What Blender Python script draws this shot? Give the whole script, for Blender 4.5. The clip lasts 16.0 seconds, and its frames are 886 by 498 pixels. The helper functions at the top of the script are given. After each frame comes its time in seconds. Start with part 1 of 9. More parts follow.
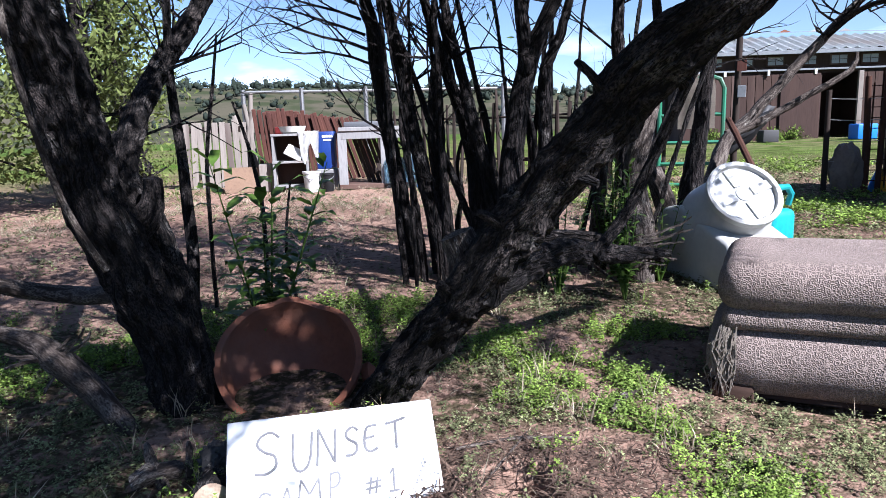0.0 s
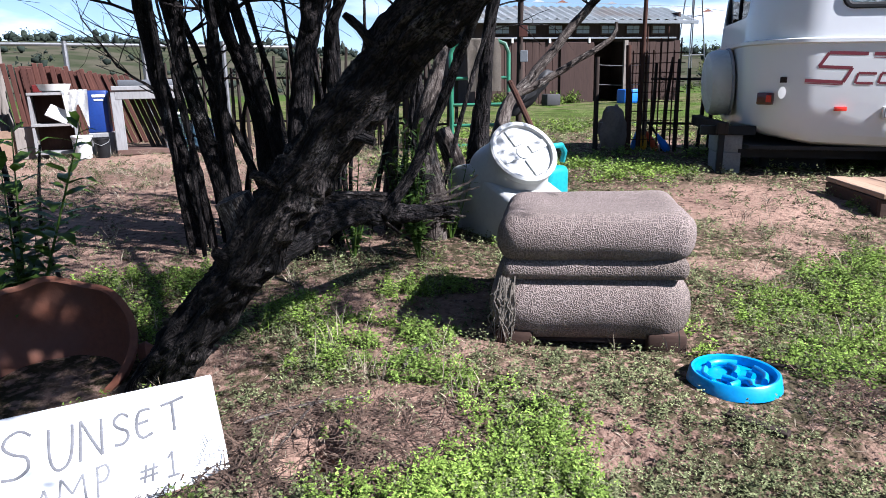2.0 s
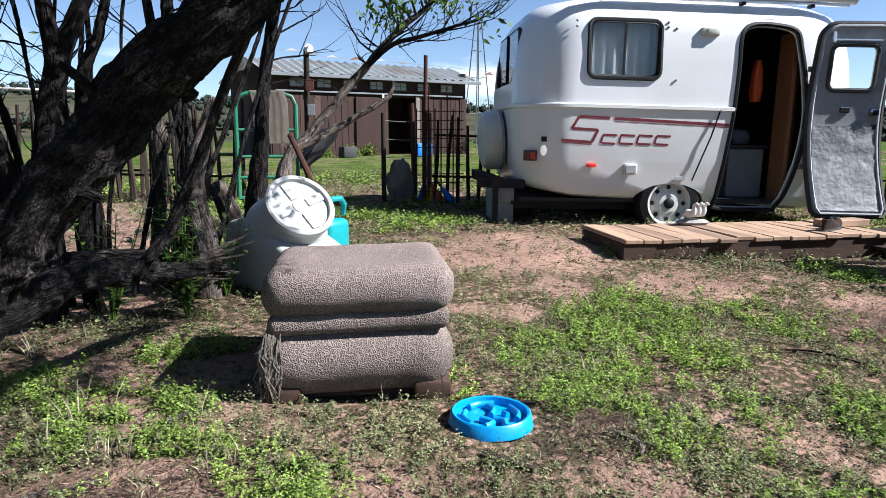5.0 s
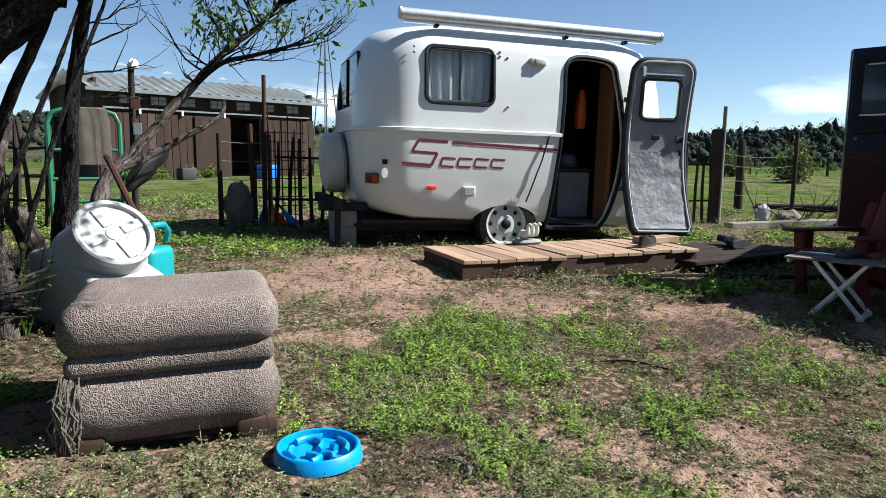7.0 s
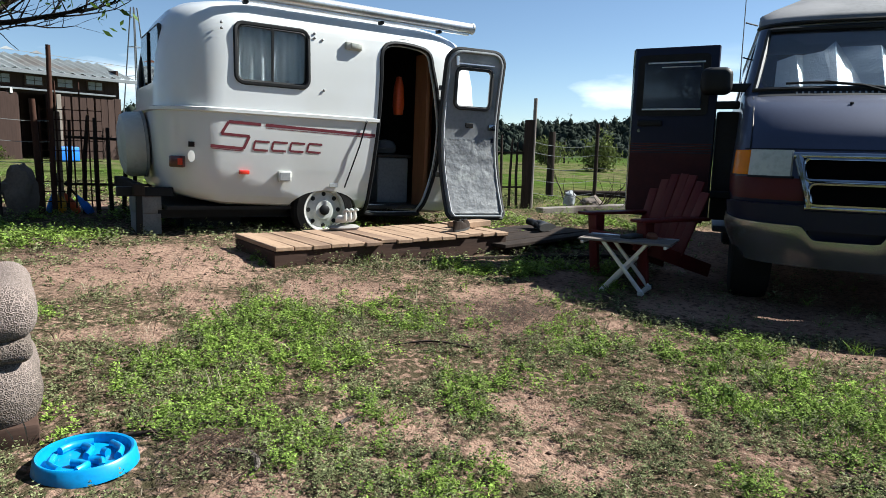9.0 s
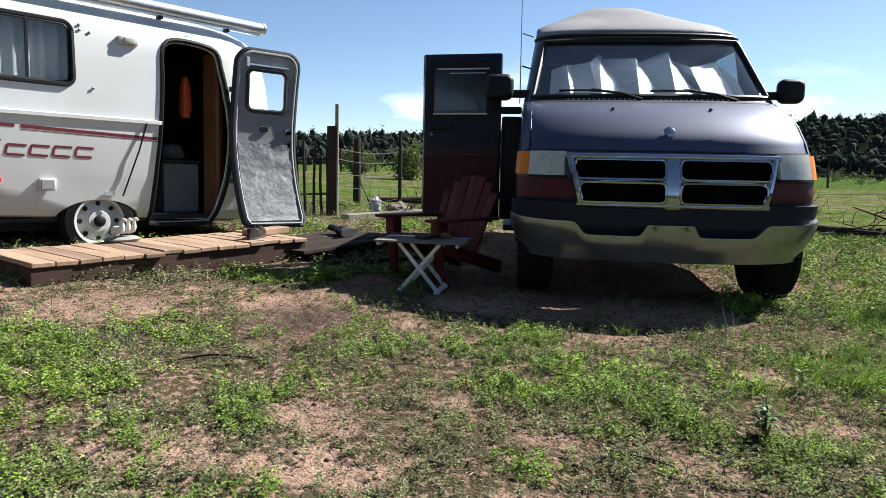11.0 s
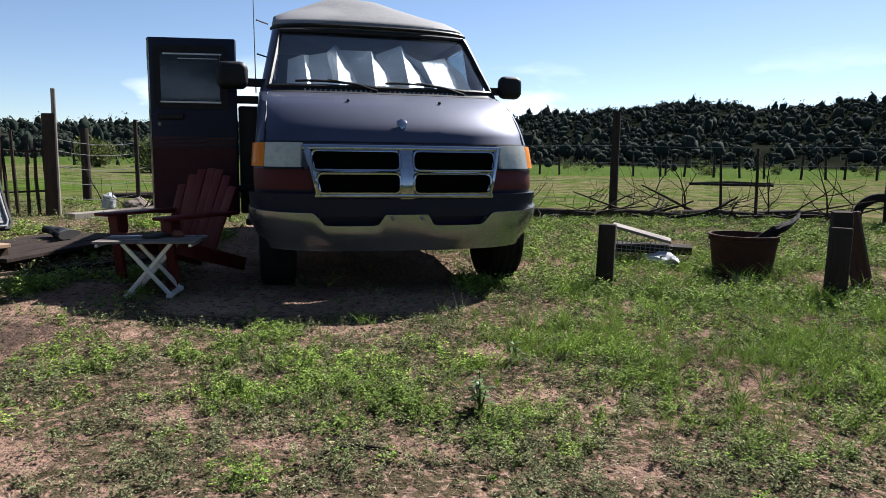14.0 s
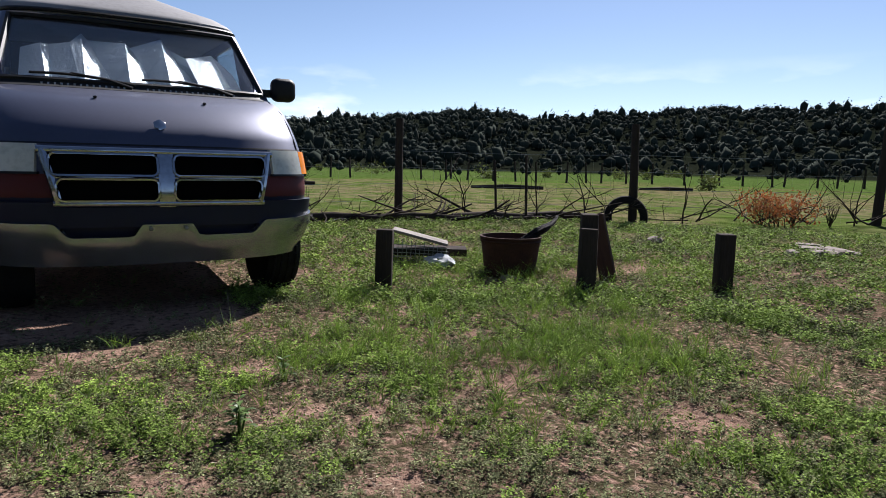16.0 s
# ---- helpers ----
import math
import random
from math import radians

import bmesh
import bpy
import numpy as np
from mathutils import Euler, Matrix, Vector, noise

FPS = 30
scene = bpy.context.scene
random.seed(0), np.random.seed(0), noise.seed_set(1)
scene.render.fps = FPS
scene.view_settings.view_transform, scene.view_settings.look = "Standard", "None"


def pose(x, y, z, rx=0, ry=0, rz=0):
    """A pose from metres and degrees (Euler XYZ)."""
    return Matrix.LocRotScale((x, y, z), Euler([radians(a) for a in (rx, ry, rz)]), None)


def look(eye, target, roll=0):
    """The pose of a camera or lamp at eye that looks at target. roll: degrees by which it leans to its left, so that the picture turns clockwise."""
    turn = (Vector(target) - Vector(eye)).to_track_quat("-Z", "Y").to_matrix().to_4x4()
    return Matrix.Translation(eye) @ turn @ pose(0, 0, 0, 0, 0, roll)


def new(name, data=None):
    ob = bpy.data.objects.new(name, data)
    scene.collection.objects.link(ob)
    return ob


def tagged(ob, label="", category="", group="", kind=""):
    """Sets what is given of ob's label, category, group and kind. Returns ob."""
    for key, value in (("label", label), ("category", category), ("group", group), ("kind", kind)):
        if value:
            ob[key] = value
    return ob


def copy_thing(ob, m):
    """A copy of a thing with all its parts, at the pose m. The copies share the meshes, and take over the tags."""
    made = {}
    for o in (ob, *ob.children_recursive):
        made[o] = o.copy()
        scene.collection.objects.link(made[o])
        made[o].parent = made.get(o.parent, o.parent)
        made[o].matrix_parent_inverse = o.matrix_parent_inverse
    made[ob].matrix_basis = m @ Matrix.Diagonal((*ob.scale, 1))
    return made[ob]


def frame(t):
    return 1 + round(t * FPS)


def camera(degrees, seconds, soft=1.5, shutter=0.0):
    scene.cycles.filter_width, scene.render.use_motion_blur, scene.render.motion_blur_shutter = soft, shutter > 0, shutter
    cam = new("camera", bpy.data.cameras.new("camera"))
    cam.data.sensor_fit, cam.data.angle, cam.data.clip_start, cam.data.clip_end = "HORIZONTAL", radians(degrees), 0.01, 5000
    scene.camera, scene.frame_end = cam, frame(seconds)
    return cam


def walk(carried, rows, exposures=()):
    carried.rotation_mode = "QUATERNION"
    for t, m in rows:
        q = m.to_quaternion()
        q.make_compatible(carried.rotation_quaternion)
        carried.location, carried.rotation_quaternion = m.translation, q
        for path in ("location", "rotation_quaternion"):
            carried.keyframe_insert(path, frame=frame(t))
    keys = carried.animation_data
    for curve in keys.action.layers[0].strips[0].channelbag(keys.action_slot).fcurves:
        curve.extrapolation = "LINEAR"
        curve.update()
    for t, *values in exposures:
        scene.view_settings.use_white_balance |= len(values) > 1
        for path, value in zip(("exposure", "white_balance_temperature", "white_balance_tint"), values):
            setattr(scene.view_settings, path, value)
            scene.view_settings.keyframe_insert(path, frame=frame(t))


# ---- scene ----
cam = camera(67.0, 16.0, 0.6)
PATH = [
    (0, (-0.203, -0.607, 0.989), (-0.05, 1.356, 0.642), -1.9),
    (0.5, (-0.177, -0.605, 0.987), (0.123, 1.321, 0.54), -2.1),
    (1, (-0.16, -0.578, 0.978), (0.3, 1.302, 0.472), -2.0),
    (1.5, (-0.143, -0.582, 0.977), (0.452, 1.263, 0.489), -1.4),
    (2, (-0.127, -0.591, 0.973), (0.568, 1.225, 0.505), -1.3),
    (2.5, (-0.107, -0.595, 0.971), (0.699, 1.173, 0.499), -0.9),
    (3, (-0.089, -0.595, 0.973), (0.813, 1.137, 0.544), -0.3),
    (3.5, (-0.064, -0.623, 0.977), (0.931, 1.067, 0.584), -0.0),
    (6, (0.036, -0.67, 0.993), (1.398, 0.768, 0.715), 0.2),
    (6.5, (0.063, -0.681, 0.996), (1.516, 0.668, 0.736), 0.5),
    (7, (0.094, -0.694, 0.993), (1.621, 0.571, 0.73), 0.4),
    (7.5, (0.104, -0.712, 0.991), (1.699, 0.465, 0.724), 0.6),
    (8, (0.124, -0.732, 0.992), (1.785, 0.346, 0.717), 0.6),
    (10.5, (0.293, -0.895, 0.939), (2.219, -0.433, 0.662), 1.8),
    (11, (0.316, -0.914, 0.929), (2.271, -0.579, 0.676), 1.1),
    (11.5, (0.33, -0.938, 0.939), (2.306, -0.732, 0.71), 1.1),
    (12, (0.342, -0.965, 0.94), (2.324, -0.85, 0.697), 0.9),
    (12.5, (0.34, -0.989, 0.945), (2.325, -0.974, 0.706), 0.8),
    (13, (0.344, -1.016, 0.947), (2.329, -1.062, 0.708), 0.7),
    (13.5, (0.355, -1.057, 0.943), (2.331, -1.231, 0.69), 0.6),
    (14, (0.36, -1.092, 0.939), (2.312, -1.437, 0.669), 0.7),
    (14.5, (0.373, -1.123, 0.943), (2.3, -1.584, 0.673), 0.7),
    (15, (0.386, -1.162, 0.947), (2.266, -1.79, 0.678), 1.7),
    (15.5, (0.38, -1.193, 0.954), (2.208, -1.964, 0.7), 1.8),
    (16, (0.384, -1.233, 0.963), (2.143, -2.151, 0.711), 1.3),
]
walk(cam, [(t, look(eye, target, roll)) for t, eye, target, roll in PATH], [(0, 1.84, 5650, 17), (1, 1.70, 5700, 16), (3, 1.67, 5750, 15), (6.5, 1.43, 6050, 7), (8, 1.33, 6100, 4), (10.5, 1.54, 6250, 7), (12.5, 1.40, 6250, 9), (14.5, 1.38, 6250, 13), (16, 1.17, 6250, 15)])
# ---------------------------------------------------------------- light
SUN_AZ, SUN_EL = -48.0, 42.0   # degrees from +x, and above the ground
world = bpy.data.worlds.new("world")
scene.world = world
world.use_nodes = True
wn = world.node_tree
sky = wn.nodes.new("ShaderNodeTexSky")
sky.sky_type, sky.sun_disc = "NISHITA", False
sky.sun_elevation, sky.sun_rotation = radians(SUN_EL), radians(90 - SUN_AZ)
sky.altitude, sky.air_density, sky.dust_density, sky.ozone_density = 2100, 0.95, 0.9, 1.2
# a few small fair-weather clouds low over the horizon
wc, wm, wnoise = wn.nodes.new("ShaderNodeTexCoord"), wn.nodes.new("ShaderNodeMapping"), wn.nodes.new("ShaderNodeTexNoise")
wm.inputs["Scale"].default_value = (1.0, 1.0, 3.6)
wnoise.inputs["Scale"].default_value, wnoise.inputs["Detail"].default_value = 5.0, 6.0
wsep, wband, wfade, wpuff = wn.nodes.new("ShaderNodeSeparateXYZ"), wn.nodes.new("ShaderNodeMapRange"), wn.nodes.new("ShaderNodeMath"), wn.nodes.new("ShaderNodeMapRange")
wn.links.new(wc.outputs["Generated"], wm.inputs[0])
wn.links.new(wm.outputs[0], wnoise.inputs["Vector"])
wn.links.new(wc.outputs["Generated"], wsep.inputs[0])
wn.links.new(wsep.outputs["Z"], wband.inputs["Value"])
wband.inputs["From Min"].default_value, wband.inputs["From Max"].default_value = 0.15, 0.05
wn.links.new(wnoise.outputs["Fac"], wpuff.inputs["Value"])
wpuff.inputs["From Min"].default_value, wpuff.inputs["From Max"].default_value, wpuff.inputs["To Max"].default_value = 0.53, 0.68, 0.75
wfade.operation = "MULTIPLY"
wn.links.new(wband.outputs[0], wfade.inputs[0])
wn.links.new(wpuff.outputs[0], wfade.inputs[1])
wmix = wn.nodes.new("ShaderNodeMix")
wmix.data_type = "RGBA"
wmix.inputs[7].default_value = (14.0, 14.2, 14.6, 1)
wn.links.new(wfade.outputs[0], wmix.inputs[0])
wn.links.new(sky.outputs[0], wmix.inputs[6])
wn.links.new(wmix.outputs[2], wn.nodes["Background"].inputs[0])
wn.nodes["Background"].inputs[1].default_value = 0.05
sun = new("sun", bpy.data.lights.new("sun", "SUN"))
sun.data.energy, sun.data.angle, sun.data.color = 5.0, radians(0.55), (1.0, 0.965, 0.92)
_ce = math.cos(radians(SUN_EL))
sun.matrix_world = look((30 * _ce * math.cos(radians(SUN_AZ)), 30 * _ce * math.sin(radians(SUN_AZ)), 30 * math.sin(radians(SUN_EL))), (0, 0, 0))


def ground_z(x, y):
    """Height of the yard: it rises a little to the north."""
    s = math.log1p(math.exp(min(40.0, (y + 0.35) * 2))) / 2
    return 0.45 * (1 - math.exp(-s / 7))

# ---------------------------------------------------------------- helpers
def thing(name, m, label, category, group="", kind=""):
    """An empty at the thing's base; its parts are built in its own frame."""
    ob = new(name)
    ob.empty_display_size = 0.1
    ob.matrix_basis = m
    return tagged(ob, label, category, group, kind)


def mesh_of(bm, name, material, smooth=35):
    bmesh.ops.recalc_face_normals(bm, faces=bm.faces)
    me = bpy.data.meshes.new(name)
    bm.to_mesh(me)
    bm.free()
    for m in material if isinstance(material, (list, tuple)) else [material]:
        me.materials.append(m)
    if smooth:
        me.shade_smooth()
        me.set_sharp_from_angle(angle=radians(smooth))
    return me


def part(name, bm, material, parent, label="", smooth=35, m=None):
    ob = new(name, mesh_of(bm, name, material, smooth))
    ob.parent = parent
    if m is not None:
        ob.matrix_basis = m
    return tagged(ob, label)


def piece(name, me, parent, m):
    """One more object on shared mesh data, under a parent."""
    ob = new(name, me)
    ob.parent = parent
    ob.matrix_basis = m
    return ob


def solo(name, bm, material, m, label, category, group="", kind="", smooth=35):
    ob = new(name, mesh_of(bm, name, material, smooth))
    ob.matrix_basis = m
    return tagged(ob, label, category, group, kind)


def box(size, at=(0, 0, 0), bevel=0.0, seg=1, turn=None, bm=None):
    """A box of that size with its centre at the place, added to bm."""
    bm = bm or bmesh.new()
    made = bmesh.ops.create_cube(bm, size=1.0)["verts"]
    bmesh.ops.scale(bm, vec=size, verts=made)
    if bevel:
        edges = list({e for v in made for e in v.link_edges})
        got = bmesh.ops.bevel(bm, geom=edges, offset=bevel, segments=seg, profile=0.5, affect="EDGES", clamp_overlap=True)
        made = list({v for f in got["faces"] for v in f.verts} | {v for v in made if v.is_valid})
    m = Matrix.Translation(at) @ (turn.to_4x4() if turn is not None else Matrix())
    bmesh.ops.transform(bm, matrix=m, verts=made)
    return bm


def rot(rx=0, ry=0, rz=0):
    return Euler([radians(a) for a in (rx, ry, rz)]).to_matrix()


def loft(rings, closed_ends=True, bm=None, ring_closed=True):
    bm = bm or bmesh.new()
    rows = [[bm.verts.new(p) for p in ring] for ring in rings]
    n = len(rows[0])
    for a, b in zip(rows, rows[1:]):
        for i in range(n if ring_closed else n - 1):
            j = (i + 1) % n
            bm.faces.new((a[i], a[j], b[j], b[i]))
    if closed_ends:
        bm.faces.new(rows[0])
        bm.faces.new(rows[-1])
    return bm


def tube(points, radii, sides=8, bm=None, rough=0.0, seed=0, closed=True, ridge=0.0):
    """A tube along points, with a radius at each; rough: unevenness, as a share of the radius; ridge: height of bark ridges.
    Each vertex keeps its place on the unrolled tube, for the grain of bark and wood."""
    pts = [Vector(p) for p in points]
    if isinstance(radii, (int, float)):
        radii = [radii] * len(pts)
    bm = bm or bmesh.new()
    grain = bm.verts.layers.float_vector.get("grain") or bm.verts.layers.float_vector.new("grain")
    rows, side, run = [], None, seed * 1.7
    for i, p in enumerate(pts):
        way = (pts[min(i + 1, len(pts) - 1)] - pts[max(i - 1, 0)]).normalized()
        run += (p - pts[max(i - 1, 0)]).length
        if side is None:
            side = way.orthogonal().normalized()
        side = (side - way * side.dot(way)).normalized()
        up = way.cross(side)
        row = []
        for k in range(sides):
            a = 2 * math.pi * k / sides
            d = side * math.cos(a) + up * math.sin(a)
            r = radii[i]
            g = Vector((r * math.cos(a), r * math.sin(a), run))
            if rough:
                q = p * 9 + d * 1.6 + Vector((seed, 0, 0))
                r *= 1 + rough * (noise.noise(q) + 0.6 * noise.noise(q * 2.7) + 0.5 * math.sin(k * 2 * math.pi / sides * 3 + seed))
            if ridge:
                q = Vector((g.x * 34, g.y * 34, g.z * 9 + 2.5 * noise.noise(p * 6)))
                r += ridge * (0.7 - 2.2 * abs(noise.noise(q)) + 0.5 * noise.noise(q * 2.3))
            v = bm.verts.new(p + d * r)
            v[grain] = g
            row.append(v)
        rows.append(row)
    for a, b in zip(rows, rows[1:]):
        for i in range(sides):
            j = (i + 1) % sides
            bm.faces.new((a[i], a[j], b[j], b[i]))
    if closed:
        bm.faces.new(rows[0])
        bm.faces.new(rows[-1])
    return bm


def spline(points, radii, step=0.06):
    """Smooth points and radii between the given ones (Catmull-Rom)."""
    pts = [Vector(p) for p in points]
    out, rad = [], []
    for i in range(len(pts) - 1):
        a, b, c, d = pts[max(i - 1, 0)], pts[i], pts[i + 1], pts[min(i + 2, len(pts) - 1)]
        n = max(2, int((c - b).length / step))
        for k in range(n):
            t = k / n
            out.append(0.5 * (2 * b + (c - a) * t + (2 * a - 5 * b + 4 * c - d) * t * t + (3 * b - a - 3 * c + d) * t ** 3))
            rad.append(radii[i] * (1 - t) + radii[i + 1] * t)
    return out + [pts[-1]], rad + [radii[-1]]


def lathe(profile, seg=32, bm=None, at=(0, 0, 0), cap=True):
    rings = [[(at[0] + r * math.cos(2 * math.pi * k / seg), at[1] + r * math.sin(2 * math.pi * k / seg), at[2] + z) for k in range(seg)] for r, z in profile]
    return loft(rings, cap, bm)


def rounded(hx, hy, r, n=6, z=0.0, cx=0.0, cy=0.0):
    """A ring: a rectangle of half sizes hx, hy with round corners, in the plane z."""
    r = min(r, hx - 1e-4, hy - 1e-4)
    out = []
    for sx, sy, a0 in ((1, 1, 0), (-1, 1, 90), (-1, -1, 180), (1, -1, 270)):
        for k in range(n + 1):
            a = radians(a0 + 90 * k / n)
            out.append((cx + sx * (hx - r) + r * math.cos(a), cy + sy * (hy - r) + r * math.sin(a), z))
    return out


def carve(bm, cutters, name="shell"):
    """Cuts the cutter meshes out of bm and gives the mesh data back as a bmesh."""
    ob = new(name, mesh_of(bm, name, [], 0))
    tools = []
    for c in cutters:
        tool = new("cutter", mesh_of(c, "cutter", [], 0))
        tools.append(tool)
        mod = ob.modifiers.new("cut", "BOOLEAN")
        mod.operation, mod.solver, mod.object = "DIFFERENCE", "EXACT", tool
    bpy.context.view_layer.update()
    me = bpy.data.meshes.new_from_object(ob.evaluated_get(bpy.context.evaluated_depsgraph_get()))
    out = bmesh.new()
    out.from_mesh(me)
    for o in (ob, *tools):
        data = o.data
        bpy.data.objects.remove(o)
        bpy.data.meshes.remove(data)
    bpy.data.meshes.remove(me)
    return out


def prism(outline, y0, y1, bm=None):
    """An outline of (x, z) points pushed along y."""
    return loft([[(x, y0, z) for x, z in outline], [(x, y1, z) for x, z in outline]], True, bm)


def round_outline(hx, hz, r, n=6, cx=0.0, cz=0.0):
    return [(x, z) for x, z, _ in rounded(hx, hz, r, n, 0, cx, cz)]


def strip_mesh(name, verts, faces, material, label="", category="", smooth=False):
    me = bpy.data.meshes.new(name)
    me.from_pydata(verts, [], faces)
    me.materials.append(material)
    if smooth:
        me.shade_smooth()
    return me


# ---------------------------------------------------------------- materials
def material(name, c1, c2=None, rough=0.7, scale=8.0, bump=0.0, metal=0.0, c3=None, fine=60.0, spread=0.5, spec=0.5, stretch=(1, 1, 1), bump_scale=None, coat=0.0, island=0.0, through_light=0.0, specks=0.45, clump=0.0):
    """A surface whose colour wanders between c1, c2 (and stains of c3) at two scales, with fine relief."""
    m = bpy.data.materials.new(name)
    m.use_nodes = True
    nt = m.node_tree
    b = nt.nodes["Principled BSDF"]
    b.inputs["Roughness"].default_value, b.inputs["Metallic"].default_value = rough, metal
    b.inputs["Specular IOR Level"].default_value = spec
    b.inputs["Coat Weight"].default_value = coat
    c2 = c2 or tuple(v * 0.75 for v in c1)
    co = nt.nodes.new("ShaderNodeTexCoord")
    info = nt.nodes.new("ShaderNodeObjectInfo")
    off = nt.nodes.new("ShaderNodeVectorMath")
    off.operation = "MULTIPLY_ADD"
    off.inputs[1].default_value = stretch
    shift = nt.nodes.new("ShaderNodeVectorMath")
    shift.operation = "SCALE"
    shift.inputs[0].default_value = (13.0, 7.0, 5.0)
    nt.links.new(info.outputs["Random"], shift.inputs["Scale"])
    nt.links.new(co.outputs["Object"], off.inputs[0])
    nt.links.new(shift.outputs[0], off.inputs[2])

    def noisy(size, detail):
        n = nt.nodes.new("ShaderNodeTexNoise")
        n.inputs["Scale"].default_value, n.inputs["Detail"].default_value = size, detail
        nt.links.new(off.outputs[0], n.inputs["Vector"])
        return n

    def mixed(f, a, c):
        x = nt.nodes.new("ShaderNodeMix")
        x.data_type = "RGBA"
        nt.links.new(f, x.inputs[0])
        for value, socket in ((a, x.inputs[6]), (c, x.inputs[7])):
            if isinstance(value, tuple):
                socket.default_value = (*value, 1)
            else:
                nt.links.new(value, socket)
        return x.outputs[2]

    def ramp(f, lo, hi):
        r = nt.nodes.new("ShaderNodeMapRange")
        r.inputs["From Min"].default_value, r.inputs["From Max"].default_value = lo, hi
        nt.links.new(f, r.inputs["Value"])
        return r.outputs[0]

    big, small = noisy(scale, 4), noisy(fine, 3)
    half = 0.5 * spread
    col = mixed(ramp(big.outputs["Fac"], 0.5 - half, 0.5 + half), c1, c2)
    dark = tuple(v * 0.6 for v in c2)
    grain = nt.nodes.new("ShaderNodeMath")
    grain.operation = "MULTIPLY"
    grain.inputs[1].default_value = specks
    nt.links.new(ramp(small.outputs["Fac"], 0.45, 0.75), grain.inputs[0])
    col = mixed(grain.outputs[0], col, dark)
    if c3:
        col = mixed(ramp(noisy(scale * 0.37, 5).outputs["Fac"], 0.54, 0.64), col, c3)
    if island:
        geo = nt.nodes.new("ShaderNodeNewGeometry")
        hsv = nt.nodes.new("ShaderNodeHueSaturation")
        val = ramp(geo.outputs["Random Per Island"], 0, 1)
        val.node.inputs["To Min"].default_value, val.node.inputs["To Max"].default_value = 1 - island, 1 + island
        nt.links.new(val, hsv.inputs["Value"])
        nt.links.new(col, hsv.inputs["Color"])
        col = hsv.outputs[0]
    if clump:
        # each plant has a tone of its own
        own, shade_ = nt.nodes.new("ShaderNodeAttribute"), nt.nodes.new("ShaderNodeHueSaturation")
        own.attribute_name = "tone"
        val = ramp(own.outputs["Fac"], 0, 1)
        val.node.inputs["To Min"].default_value, val.node.inputs["To Max"].default_value = 1 - clump, 1 + clump
        nt.links.new(val, shade_.inputs["Value"])
        nt.links.new(col, shade_.inputs["Color"])
        col = shade_.outputs[0]
    nt.links.new(col, b.inputs["Base Color"])
    if through_light:
        thin = nt.nodes.new("ShaderNodeBsdfTranslucent")
        both = nt.nodes.new("ShaderNodeMixShader")
        both.inputs[0].default_value = through_light
        nt.links.new(col, thin.inputs["Color"])
        nt.links.new(b.outputs[0], both.inputs[1])
        nt.links.new(thin.outputs[0], both.inputs[2])
        nt.links.new(both.outputs[0], nt.nodes["Material Output"].inputs["Surface"])
    if bump:
        bp = nt.nodes.new("ShaderNodeBump")
        bp.inputs["Distance"].default_value = bump
        bp.inputs["Strength"].default_value = 1.0
        nt.links.new(noisy(bump_scale or fine, 4).outputs["Fac"], bp.inputs["Height"])
        nt.links.new(bp.outputs[0], b.inputs["Normal"])
    return m


def glass(name, colour=(0.9, 0.95, 0.95), rough=0.0):
    m = bpy.data.materials.new(name)
    m.use_nodes = True
    b = m.node_tree.nodes["Principled BSDF"]
    b.inputs["Base Color"].default_value = (*colour, 1)
    b.inputs["Roughness"].default_value, b.inputs["Transmission Weight"].default_value = rough, 1.0
    b.inputs["IOR"].default_value = 1.45
    return m


